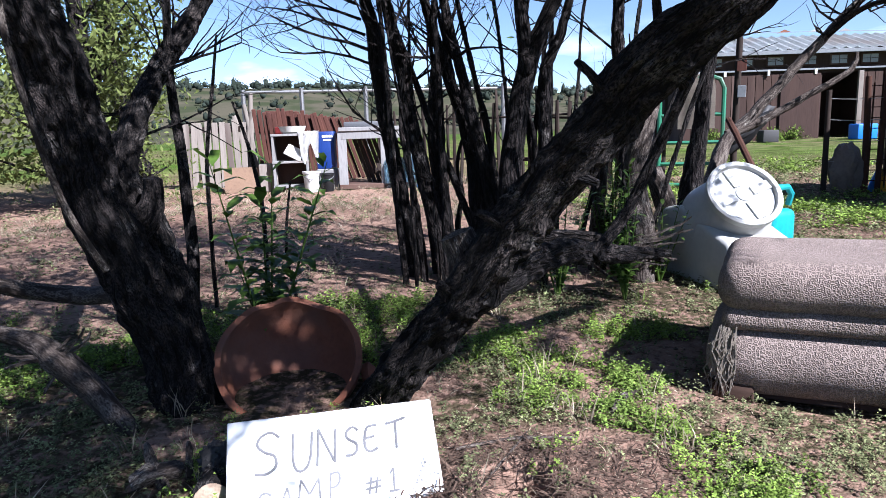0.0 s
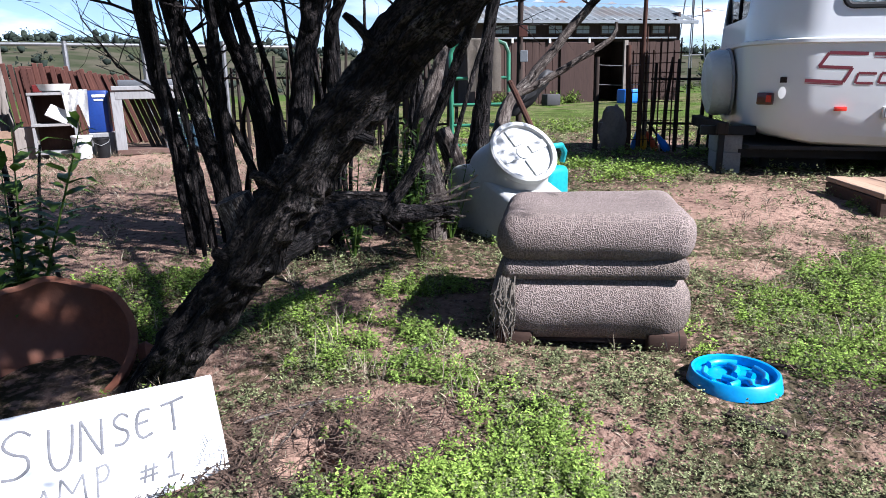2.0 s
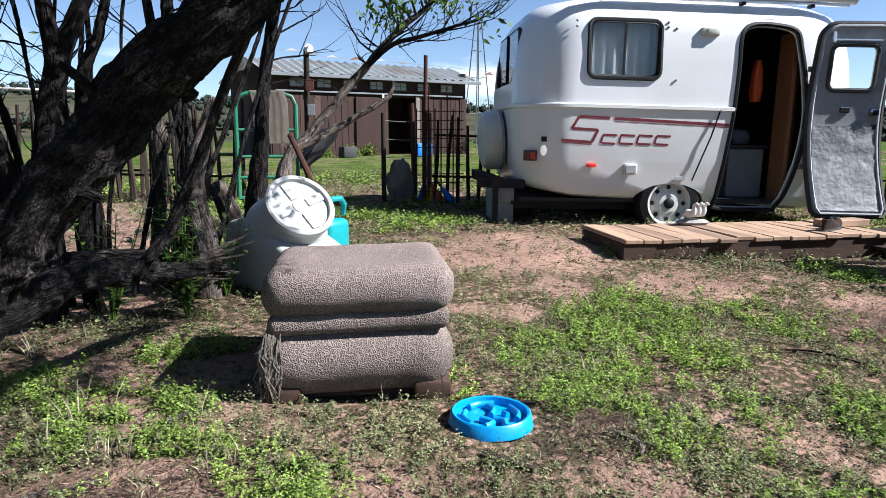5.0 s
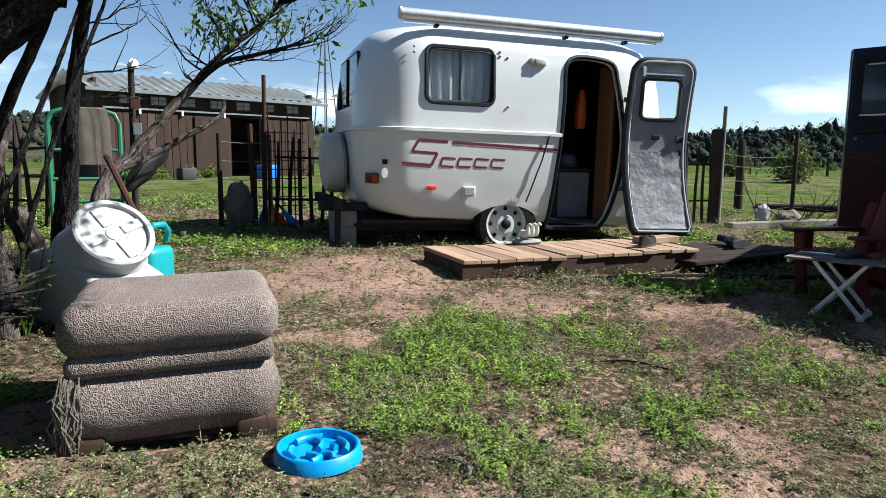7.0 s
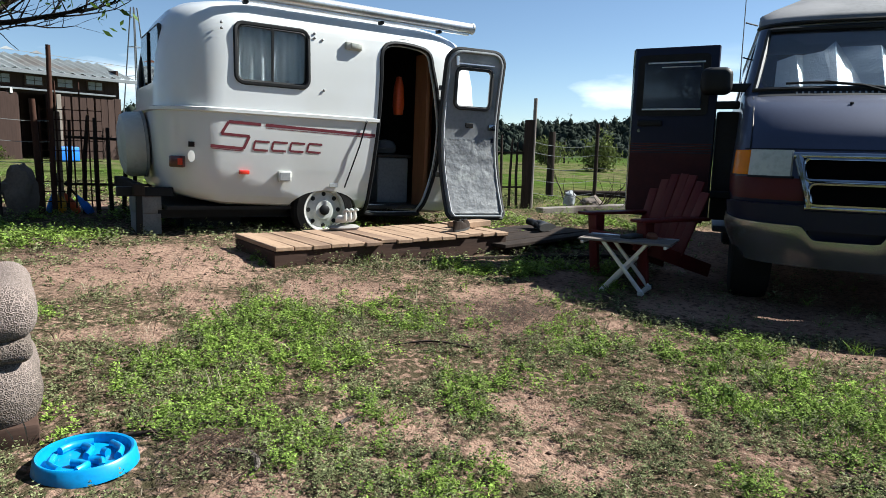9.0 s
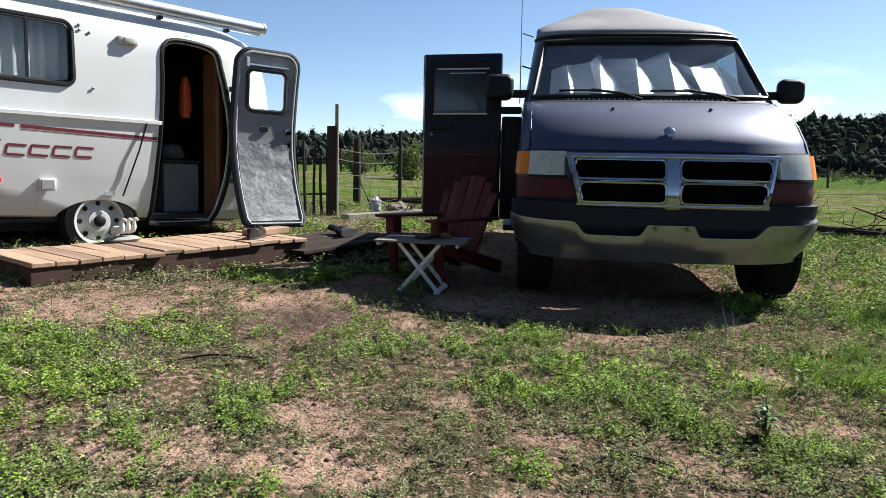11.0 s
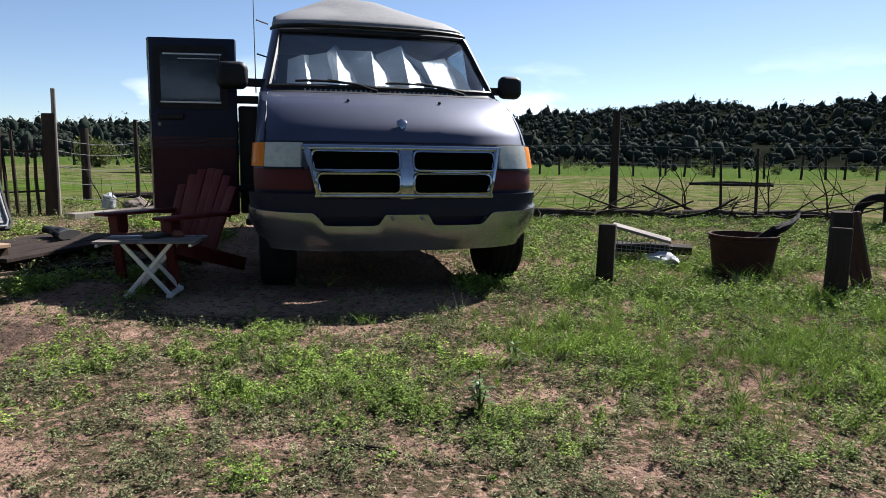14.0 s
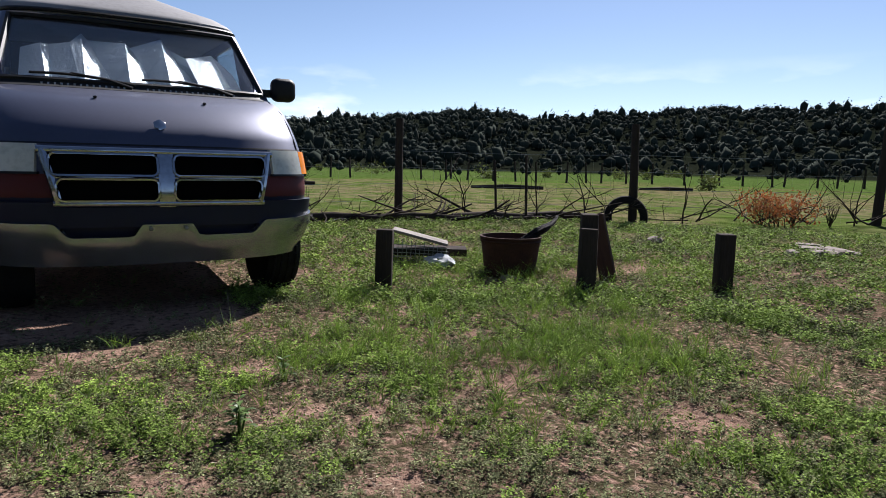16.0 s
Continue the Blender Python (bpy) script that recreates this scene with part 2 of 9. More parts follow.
def bark_material(name, plate, plate2, crack, scale=30.0, depth=0.012, lichen=None):
    """Furrowed bark or checked wood that runs along the limb."""
    m = bpy.data.materials.new(name)
    m.use_nodes = True
    nt = m.node_tree
    b = nt.nodes["Principled BSDF"]
    b.inputs["Roughness"].default_value, b.inputs["Specular IOR Level"].default_value = 0.92, 0.18
    at = nt.nodes.new("ShaderNodeAttribute")
    at.attribute_name = "grain"

    def placed(stretch):
        mp = nt.nodes.new("ShaderNodeMapping")
        mp.inputs["Scale"].default_value = stretch
        nt.links.new(at.outputs["Vector"], mp.inputs["Vector"])
        return mp.outputs[0]

    def noisy(vec, size, detail, twist=0.0):
        n = nt.nodes.new("ShaderNodeTexNoise")
        n.inputs["Scale"].default_value, n.inputs["Detail"].default_value, n.inputs["Distortion"].default_value = size, detail, twist
        nt.links.new(vec, n.inputs["Vector"])
        return n.outputs["Fac"]

    def rng(v, lo, hi):
        r = nt.nodes.new("ShaderNodeMapRange")
        r.inputs["From Min"].default_value, r.inputs["From Max"].default_value = lo, hi
        nt.links.new(v, r.inputs["Value"])
        return r.outputs[0]

    def mix(f, a, c):
        x = nt.nodes.new("ShaderNodeMix")
        x.data_type = "RGBA"
        nt.links.new(f, x.inputs[0])
        for v, s in ((a, x.inputs[6]), (c, x.inputs[7])):
            if isinstance(v, tuple):
                s.default_value = (*v, 1)
            else:
                nt.links.new(v, s)
        return x.outputs[2]

    long_ = placed((1, 1, 0.22))
    furrow = noisy(long_, scale, 5, 0.6)
    fine = noisy(placed((1, 1, 0.5)), scale * 4, 4)
    col = mix(rng(noisy(placed((1, 1, 0.6)), 9, 4), 0.4, 0.6), plate, plate2)
    if lichen:
        col = mix(rng(noisy(placed((1, 1, 0.8)), 13, 5), 0.60, 0.68), col, lichen)
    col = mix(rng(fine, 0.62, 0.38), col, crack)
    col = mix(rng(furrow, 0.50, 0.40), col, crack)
    nt.links.new(col, b.inputs["Base Color"])
    add = nt.nodes.new("ShaderNodeMath")
    add.operation = "MULTIPLY_ADD"
    add.inputs[1].default_value = 0.35
    nt.links.new(fine, add.inputs[0])
    nt.links.new(rng(furrow, 0.36, 0.6), add.inputs[2])
    bp = nt.nodes.new("ShaderNodeBump")
    bp.inputs["Distance"].default_value = depth
    nt.links.new(add.outputs[0], bp.inputs["Height"])
    nt.links.new(bp.outputs[0], b.inputs["Normal"])
    return m


def dusty_glass(name):
    """Clear glass with a thin film of dust."""
    m = glass(name, (0.92, 0.97, 1.0))
    nt = m.node_tree
    dust, both, n = nt.nodes.new("ShaderNodeBsdfDiffuse"), nt.nodes.new("ShaderNodeMixShader"), nt.nodes.new("ShaderNodeTexNoise")
    r = nt.nodes.new("ShaderNodeMapRange")
    dust.inputs["Color"].default_value = (0.5, 0.56, 0.6, 1)
    n.inputs["Scale"].default_value, n.inputs["Detail"].default_value = 5.0, 5.0
    r.inputs["To Min"].default_value, r.inputs["To Max"].default_value = 0.002, 0.012
    nt.links.new(n.outputs["Fac"], r.inputs["Value"])
    nt.links.new(r.outputs[0], both.inputs[0])
    nt.links.new(nt.nodes["Principled BSDF"].outputs[0], both.inputs[1])
    nt.links.new(dust.outputs[0], both.inputs[2])
    nt.links.new(both.outputs[0], nt.nodes["Material Output"].inputs["Surface"])
    return m


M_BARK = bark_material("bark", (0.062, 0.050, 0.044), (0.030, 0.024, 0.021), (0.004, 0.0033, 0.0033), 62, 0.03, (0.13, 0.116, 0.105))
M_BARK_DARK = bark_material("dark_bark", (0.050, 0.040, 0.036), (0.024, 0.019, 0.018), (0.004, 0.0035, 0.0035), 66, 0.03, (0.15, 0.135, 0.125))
M_DEADWOOD = bark_material("dead_wood", (0.1584, 0.1353, 0.1155), (0.0858, 0.0693, 0.05808), (0.0297, 0.02244, 0.01848), 60, 0.004, (0.2178, 0.198, 0.1716))
M_LEAF = material("leaf", (0.085, 0.15, 0.022), (0.05, 0.095, 0.016), 0.5, 12, 0, fine=30, island=0.35, spec=0.3, through_light=0.3)
M_CROWN = material("crown_leaf", (0.0396, 0.0561, 0.0132), (0.0264, 0.0396, 0.01056), 0.6, 12, 0, fine=30, island=0.35, spec=0.3, through_light=0.15)
M_WEED = material("weed_leaf", (0.20, 0.288, 0.052), (0.115, 0.168, 0.038), 0.85, 1.6, 0, fine=9, island=0.4, spec=0.05, through_light=0.10, clump=0.42)
M_GREYWEED = material("grey_weed_leaf", (0.185, 0.198, 0.092), (0.095, 0.106, 0.052), 0.9, 2.2, 0, fine=9, island=0.4, spec=0.04, through_light=0.07, clump=0.5)
M_GRASS = material("grass_blade", (0.15, 0.23, 0.03), (0.09, 0.155, 0.022), 0.55, 1.2, 0, fine=6, island=0.4, spec=0.3, through_light=0.3)
M_STRAW = material("straw", (0.33, 0.28, 0.20), (0.17, 0.135, 0.095), 0.85, 6, 0, island=0.5, spec=0.2)
M_JUNIPER = material("juniper", (0.1254, 0.1485, 0.0396), (0.0792, 0.1023, 0.02772), 0.75, 2.5, 0, fine=12, island=0.4, spec=0.2, through_light=0.3)
# far woods: lightened slightly, with the haze of distance put into the colour
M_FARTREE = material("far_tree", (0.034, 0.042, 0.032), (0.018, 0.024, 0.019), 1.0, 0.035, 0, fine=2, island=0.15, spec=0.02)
M_GREYWOOD = material("weathered_wood", (0.2244, 0.198, 0.1716), (0.1452, 0.1221, 0.1023), 0.85, 5, 0.003, c3=(0.0858, 0.066, 0.0561), fine=55, stretch=(1, 1, 0.12), spec=0.25)
M_MULCH = material("dark_needle_litter", (0.099, 0.066, 0.04752), (0.0396, 0.0264, 0.0198), 0.9, 6, 0, island=0.5, spec=0.15)
M_REDLEAF = material("rusty_red_leaf", (0.34, 0.115, 0.035), (0.22, 0.075, 0.028), 0.7, 6, 0, island=0.4, spec=0.2, through_light=0.3)
M_WHITEWASH = material("worn_whitewash", (0.235, 0.23, 0.225), (0.165, 0.16, 0.152), 0.8, 5, 0.002, c3=(0.198, 0.1716, 0.1518), fine=50, stretch=(1, 1, 0.2), spec=0.25)
M_POST = material("old_post_wood", (0.044, 0.033, 0.027), (0.024, 0.0185, 0.016), 0.95, 9, 0.004, fine=60, stretch=(1, 1, 0.15), spec=0.08)
M_BROWNWOOD = material("brown_stained_wood", (0.072, 0.0384, 0.0272), (0.048, 0.0256, 0.02), 0.9, 4, 0.003, c3=(0.096, 0.06, 0.0464), fine=50, stretch=(1, 1, 0.15), spec=0.2)
M_DECK = material("deck_board_wood", (0.35, 0.235, 0.155), (0.24, 0.155, 0.10), 0.8, 6, 0.002, c3=(0.165, 0.1056, 0.0726), fine=45, stretch=(1, 0.12, 1), spec=0.25)
M_DECKSIDE = material("deck_side_wood", (0.065, 0.036, 0.025), (0.040, 0.024, 0.018), 0.85, 5, 0.002, fine=50, stretch=(0.15, 1, 1), spec=0.2)
M_RUSTWOOD = material("rusty_boards", (0.096, 0.0384, 0.0272), (0.06, 0.0256, 0.02), 0.9, 6, 0.003, fine=40, stretch=(1, 1, 0.2), spec=0.2)
M_BARNWOOD = material("barn_board", (0.0522, 0.0306, 0.0234), (0.0342, 0.0207, 0.0171), 0.9, 2, 0.004, c3=(0.0765, 0.0495, 0.0405), fine=30, stretch=(1, 1, 0.12), spec=0.2, bump_scale=20)
M_TIN = material("roof_tin", (0.496, 0.528, 0.528), (0.4, 0.424, 0.424), 0.5, 1.5, 0.0, metal=0.35, c3=(0.368, 0.336, 0.304), fine=12)
M_WHITE = material("white_gelcoat", (0.6708, 0.6794, 0.6708), (0.6364, 0.6407, 0.6278), 0.22, 1.2, 0.0, c3=(0.602, 0.602, 0.5762), fine=14, spread=0.9, coat=0.3, specks=0.04)
M_CREAM = material("aged_white_plastic", (0.592, 0.588, 0.552), (0.528, 0.52, 0.48), 0.45, 3, 0.001, c3=(0.448, 0.432, 0.384), fine=30)
M_BINWHITE = material("white_bin_plastic", (0.42, 0.42, 0.40), (0.37, 0.37, 0.355), 0.45, 4, 0.0006, c3=(0.30, 0.295, 0.28), fine=40, specks=0.2)
M_RUBBER = material("black_rubber", (0.018, 0.018, 0.018), (0.03, 0.029, 0.028), 0.75, 12, 0.001, fine=50)
M_TYRE = material("dusty_tyre", (0.010, 0.0098, 0.0095), (0.018, 0.0165, 0.0155), 0.95, 9, 0.004, fine=60, spec=0.08)
# stands for the shade in the grille openings
M_SLOTSHADE = material("painted_slot_shade", (0.003, 0.003, 0.003), (0.004, 0.004, 0.004), 1.0, 14, 0, fine=80, spec=0.0)
M_BLACK = material("black_plastic", (0.006, 0.006, 0.0065), (0.011, 0.011, 0.0115), 0.55, 14, 0.0005, fine=80, spec=0.25)
M_CHROME = material("chrome", (0.40, 0.41, 0.43), (0.33, 0.34, 0.36), 0.13, 6, 0.0, metal=1.0, fine=30)
M_ALU = material("aluminium", (0.74, 0.75, 0.77), (0.66, 0.67, 0.69), 0.35, 5, 0.0, metal=0.7, fine=30)
M_BUMPER = material("dull_bumper_chrome", (0.36, 0.37, 0.385), (0.29, 0.30, 0.315), 0.27, 5, 0.0, metal=0.85, c3=(0.22, 0.22, 0.215), fine=30, specks=0.2)
M_STEEL = material("dull_steel", (0.25, 0.25, 0.25), (0.17, 0.165, 0.16), 0.5, 9, 0.001, metal=0.8, fine=60)
M_RUST = material("rusty_iron", (0.0627, 0.02772, 0.01782), (0.0363, 0.01848, 0.0132), 0.9, 12, 0.002, fine=60, spec=0.15)
M_VANBLUE = material("van_blue_paint", (0.056, 0.063, 0.102), (0.046, 0.052, 0.086), 0.5, 2, 0.0, metal=0.6, fine=40, coat=0.35, specks=0.12)
M_VANNAVY = material("van_navy_valance", (0.010, 0.013, 0.033), (0.008, 0.010, 0.026), 0.42, 4, 0.0005, fine=40, spec=0.22, specks=0.1)
M_VANRED = material("van_burgundy_paint", (0.085, 0.010, 0.011), (0.065, 0.008, 0.009), 0.5, 3, 0.0, fine=40, spec=0.25, specks=0.1)
M_VANROOF = material("faded_roof_fibreglass", (0.165, 0.1617, 0.165), (0.132, 0.13, 0.132), 0.75, 3, 0.001, c3=(0.2046, 0.198, 0.198), fine=25)
M_GLASS = glass("window_glass")
M_DARKGLASS = glass("tinted_glass", (0.35, 0.42, 0.45))
M_SCREEN = material("foil_sunshade", (0.42, 0.47, 0.52), (0.33, 0.38, 0.43), 0.4, 10, 0.006, metal=0.3, fine=40, specks=0.15)
M_AMBER = material("amber_lens", (0.95, 0.30, 0.012), (0.9, 0.26, 0.010), 0.2, 20, 0.0, fine=90, specks=0.1, spec=0.2, through_light=0.3)
M_REDLENS = material("red_lens", (0.75, 0.045, 0.02), (0.6, 0.03, 0.015), 0.2, 20, 0.0, fine=90, coat=0.5)
M_DARKRED = material("dark_red_lens", (0.09, 0.012, 0.012), (0.06, 0.01, 0.01), 0.2, 20, 0.0, fine=90, coat=0.5)
M_LAMP = material("hazed_headlamp", (0.52, 0.52, 0.45), (0.44, 0.44, 0.38), 0.25, 6, 0.0, fine=30, coat=0.6)
M_BURGUNDY = material("burgundy_stripe", (0.1518, 0.0231, 0.033), (0.132, 0.0198, 0.0297), 0.4, 5, 0.0, fine=40)
M_REDPAINT = material("red_plastic_wood", (0.112, 0.011, 0.010), (0.08, 0.008, 0.007), 0.55, 5, 0.001, fine=40, c3=(0.12, 0.024, 0.018), spec=0.25)
M_BOWL = material("blue_bowl_plastic", (0.010, 0.25, 0.56), (0.009, 0.22, 0.51), 0.32, 10, 0.0, fine=60)
M_TEAL = material("teal_plastic", (0.0132, 0.2508, 0.264), (0.01188, 0.2178, 0.231), 0.35, 8, 0.0, fine=50)
M_BLUEPL = material("blue_plastic", (0.00792, 0.033, 0.165), (0.00726, 0.02772, 0.1386), 0.4, 6, 0.0, fine=50)
M_JUG = glass("blue_water_jug", (0.35, 0.62, 0.85), 0.08)
M_YELLOW = material("yellow_plastic", (0.75, 0.38, 0.02), (0.66, 0.32, 0.02), 0.4, 8, 0.0, fine=50)
M_ORANGE = material("orange_plastic", (0.72, 0.10, 0.02), (0.62, 0.085, 0.02), 0.4, 8, 0.0, fine=50)
M_SKYBLUE = material("bright_blue_plastic", (0.02, 0.17, 0.62), (0.02, 0.15, 0.55), 0.4, 8, 0.0, fine=50)
M_CLAY = material("terracotta", (0.20, 0.068, 0.032), (0.125, 0.042, 0.022), 0.85, 6, 0.002, c3=(0.1452, 0.066, 0.0429), fine=50)
M_DARKBROWN = material("dark_brown_matte", (0.0363, 0.0198, 0.01452), (0.0231, 0.01452, 0.01188), 0.95, 8, 0.002, fine=40)
M_CHAR = material("charcoal", (0.015, 0.014, 0.014), (0.045, 0.042, 0.04), 0.9, 25, 0.004, fine=60)
M_STONE = material("brown_stone", (0.165, 0.128, 0.102), (0.115, 0.09, 0.075), 0.95, 6, 0.006, c3=(0.145, 0.12, 0.097), fine=35)
M_CONCRETE = material("concrete_block", (0.264, 0.2508, 0.231), (0.2046, 0.1914, 0.1782), 0.9, 8, 0.002, fine=60)
M_WINDSCREEN = dusty_glass("dusty_windscreen")
M_GREENPIPE = material("green_gate_paint", (0.0198, 0.1518, 0.0792), (0.01848, 0.1188, 0.066), 0.45, 9, 0.0, c3=(0.033, 0.0924, 0.0528), fine=50)
M_CUTEND = material("end_grain", (0.3432, 0.264, 0.1914), (0.264, 0.1914, 0.132), 0.85, 30, 0.003, c3=(0.1584, 0.1056, 0.0726), fine=120)
M_FIBRE = material("jute_cloth", (0.2178, 0.1848, 0.1452), (0.1452, 0.1221, 0.099), 0.95, 8, 0.004, fine=90, bump_scale=90)
M_SIGN = material("whitewashed_board", (0.738, 0.738, 0.72), (0.684, 0.684, 0.666), 0.6, 5, 0.0006, fine=30)
M_MARKER = material("marker_ink", (0.07, 0.07, 0.075), (0.12, 0.12, 0.125), 0.8, 60, 0.0, fine=140)
M_PALEINK = material("faded_ink", (0.16, 0.16, 0.165), (0.11, 0.11, 0.115), 0.8, 60, 0.0, fine=140)
M_QUILT = material("crinkled_foil_pad", (0.30, 0.305, 0.31), (0.22, 0.225, 0.23), 0.5, 16, 0.006, metal=0.2, c3=(0.36, 0.365, 0.36), fine=30, bump_scale=22)
M_DOORGREY = material("grey_door_lining", (0.264, 0.2706, 0.2739), (0.231, 0.2376, 0.2409), 0.75, 7, 0.0015, c3=(0.33, 0.3333, 0.33), fine=26, bump_scale=24)
M_INTERIOR = material("oak_panel", (0.2244, 0.101, 0.04488), (0.1683, 0.07656, 0.03366), 0.5, 3, 0.0, fine=40, stretch=(1, 1, 0.1))
# near-black for inner parts: their shade is put into the colour
M_SHADEIN = material("shaded_interior", (0.022, 0.019, 0.018), (0.016, 0.014, 0.013), 0.8, 5, 0.0, fine=30)
M_CURTAIN = material("grey_curtain", (0.3432, 0.3564, 0.363), (0.2772, 0.2904, 0.297), 0.9, 5, 0.001, fine=50)
M_GRIP = material("dry_clod", (0.13, 0.088, 0.066), (0.075, 0.052, 0.041), 0.95, 7, 0.002, fine=60, spec=0.05)
M_CARD = material("cardboard", (0.198, 0.1254, 0.0792), (0.1584, 0.099, 0.0627), 0.85, 5, 0.0, fine=40)
M_CLOTH = material("white_cloth", (0.646, 0.6375, 0.612), (0.527, 0.5185, 0.493), 0.9, 8, 0.002, fine=60)
M_DRAPE = material("dim_grey_drape", (0.165, 0.1782, 0.1881), (0.1254, 0.1353, 0.1419), 0.9, 5, 0.001, fine=50)
M_SHADERED = material("shaded_burgundy", (0.0594, 0.0132, 0.0132), (0.0396, 0.0099, 0.0099), 0.95, 20, 0.002, fine=120)
M_GREYPL = material("grey_trim_plastic", (0.0858, 0.0891, 0.0957), (0.066, 0.0693, 0.0759), 0.6, 6, 0.0005, fine=60)
M_PANEL = material("solar_glass", (0.016, 0.024, 0.05), (0.014, 0.02, 0.04), 0.15, 4, 0.0, fine=20, coat=0.5)
M_WIRE = material("galvanised_wire", (0.26, 0.26, 0.25), (0.18, 0.18, 0.175), 0.5, 20, 0.0, metal=0.6, fine=80)


def fabric_material():
    """Beige upholstery with raised curls."""
    m = material("curl_upholstery", (0.25, 0.200, 0.176), (0.19, 0.150, 0.130), 0.95, 5, 0.0, c3=(0.14, 0.112, 0.094), fine=90, spec=0.15)
    nt = m.node_tree
    b = nt.nodes["Principled BSDF"]
    co = nt.nodes.new("ShaderNodeTexCoord")
    vor = nt.nodes.new("ShaderNodeTexVoronoi")
    vor.inputs["Scale"].default_value = 92
    wave = nt.nodes.new("ShaderNodeMath")
    wave.operation = "SINE"
    gain = nt.nodes.new("ShaderNodeMath")
    gain.operation = "MULTIPLY"
    gain.inputs[1].default_value = 13.0
    nt.links.new(co.outputs["Object"], vor.inputs["Vector"])
    nt.links.new(vor.outputs["Distance"], gain.inputs[0])
    nt.links.new(gain.outputs[0], wave.inputs[0])
    bp = nt.nodes.new("ShaderNodeBump")
    bp.inputs["Distance"].default_value = 0.0011
    nt.links.new(wave.outputs[0], bp.inputs["Height"])
    nt.links.new(bp.outputs[0], b.inputs["Normal"])
    tint = nt.nodes.new("ShaderNodeMapRange")
    tint.inputs["From Min"].default_value, tint.inputs["From Max"].default_value = -1, 1
    tint.inputs["To Min"].default_value, tint.inputs["To Max"].default_value = 0.58, 1.22
    nt.links.new(wave.outputs[0], tint.inputs["Value"])
    mul = nt.nodes.new("ShaderNodeVectorMath")
    mul.operation = "SCALE"
    old = b.inputs["Base Color"].links[0].from_socket
    nt.links.new(old, mul.inputs[0])
    nt.links.new(tint.outputs[0], mul.inputs["Scale"])
    nt.links.new(mul.outputs[0], b.inputs["Base Color"])
    return m


M_FABRIC = fabric_material()


def ground_material():
    """Reddish soil with litter near, darkened for shade under the weeds, pasture farther off."""
    m = bpy.data.materials.new("yard_soil")
    m.use_nodes = True
    nt = m.node_tree
    b = nt.nodes["Principled BSDF"]
    b.inputs["Roughness"].default_value, b.inputs["Specular IOR Level"].default_value = 1.0, 0.0
    geo = nt.nodes.new("ShaderNodeNewGeometry")

    def tex(scale, detail=5, kind="ShaderNodeTexNoise"):
        n = nt.nodes.new(kind)
        n.inputs["Scale"].default_value = scale
        if kind == "ShaderNodeTexNoise":
            n.inputs["Detail"].default_value = detail
        nt.links.new(geo.outputs["Position"], n.inputs["Vector"])
        return n.outputs["Fac"] if kind == "ShaderNodeTexNoise" else n.outputs["Distance"]

    def rng(v, lo, hi, a=0.0, c=1.0):
        r = nt.nodes.new("ShaderNodeMapRange")
        for k, x in zip(("From Min", "From Max", "To Min", "To Max"), (lo, hi, a, c)):
            r.inputs[k].default_value = x
        nt.links.new(v, r.inputs["Value"])
        return r.outputs[0]

    def mix(f, a, c):
        x = nt.nodes.new("ShaderNodeMix")
        x.data_type = "RGBA"
        nt.links.new(f, x.inputs[0])
        for v, s in ((a, x.inputs[6]), (c, x.inputs[7])):
            if isinstance(v, tuple):
                s.default_value = (*v, 1)
            else:
                nt.links.new(v, s)
        return x.outputs[2]

    def times(a, c):
        x = nt.nodes.new("ShaderNodeMath")
        x.operation = "MULTIPLY"
        nt.links.new(a, x.inputs[0])
        if isinstance(c, float):
            x.inputs[1].default_value = c
        else:
            nt.links.new(c, x.inputs[1])
        return x.outputs[0]

    soil = mix(rng(tex(1.1), 0.35, 0.65), (0.29, 0.187, 0.138), (0.155, 0.097, 0.073))
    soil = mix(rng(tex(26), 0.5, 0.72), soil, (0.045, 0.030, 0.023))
    soil = mix(times(rng(tex(70, 3), 0.58, 0.70), 0.55), soil, (0.25, 0.195, 0.145))
    # dark olive that paints the shade under and between the weeds
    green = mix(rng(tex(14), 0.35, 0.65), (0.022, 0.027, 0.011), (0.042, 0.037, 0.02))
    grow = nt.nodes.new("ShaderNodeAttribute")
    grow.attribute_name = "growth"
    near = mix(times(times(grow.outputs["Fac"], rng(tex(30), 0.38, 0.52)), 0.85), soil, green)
    pasture = mix(rng(tex(0.11, 6), 0.50, 0.66), (0.062, 0.105, 0.018), (0.135, 0.105, 0.056))
    far = nt.nodes.new("ShaderNodeVectorMath")
    far.operation = "LENGTH"
    nt.links.new(geo.outputs["Position"], far.inputs[0])
    drift = nt.nodes.new("ShaderNodeMath")
    drift.operation = "MULTIPLY_ADD"
    drift.inputs[1].default_value = 45.0
    nt.links.new(tex(0.06, 4), drift.inputs[0])
    nt.links.new(far.outputs["Value"], drift.inputs[2])
    tan = times(rng(drift.outputs[0], 34.0, 42.0), rng(drift.outputs[0], 66.0, 56.0))
    pasture = mix(times(times(tan, rng(tex(0.9, 6), 0.36, 0.56)), 0.8), pasture, (0.155, 0.122, 0.076))
    pasture = mix(times(rng(drift.outputs[0], 62.0, 74.0), 0.8), pasture, (0.062, 0.095, 0.027))
    pasture = mix(times(rng(tex(2.2, 6), 0.42, 0.62), 0.75), pasture, (0.025, 0.042, 0.008))
    length = nt.nodes.new("ShaderNodeVectorMath")
    length.operation = "LENGTH"
    nt.links.new(geo.outputs["Position"], length.inputs[0])
    col = mix(rng(length.outputs["Value"], 8.5, 15.0), near, pasture)
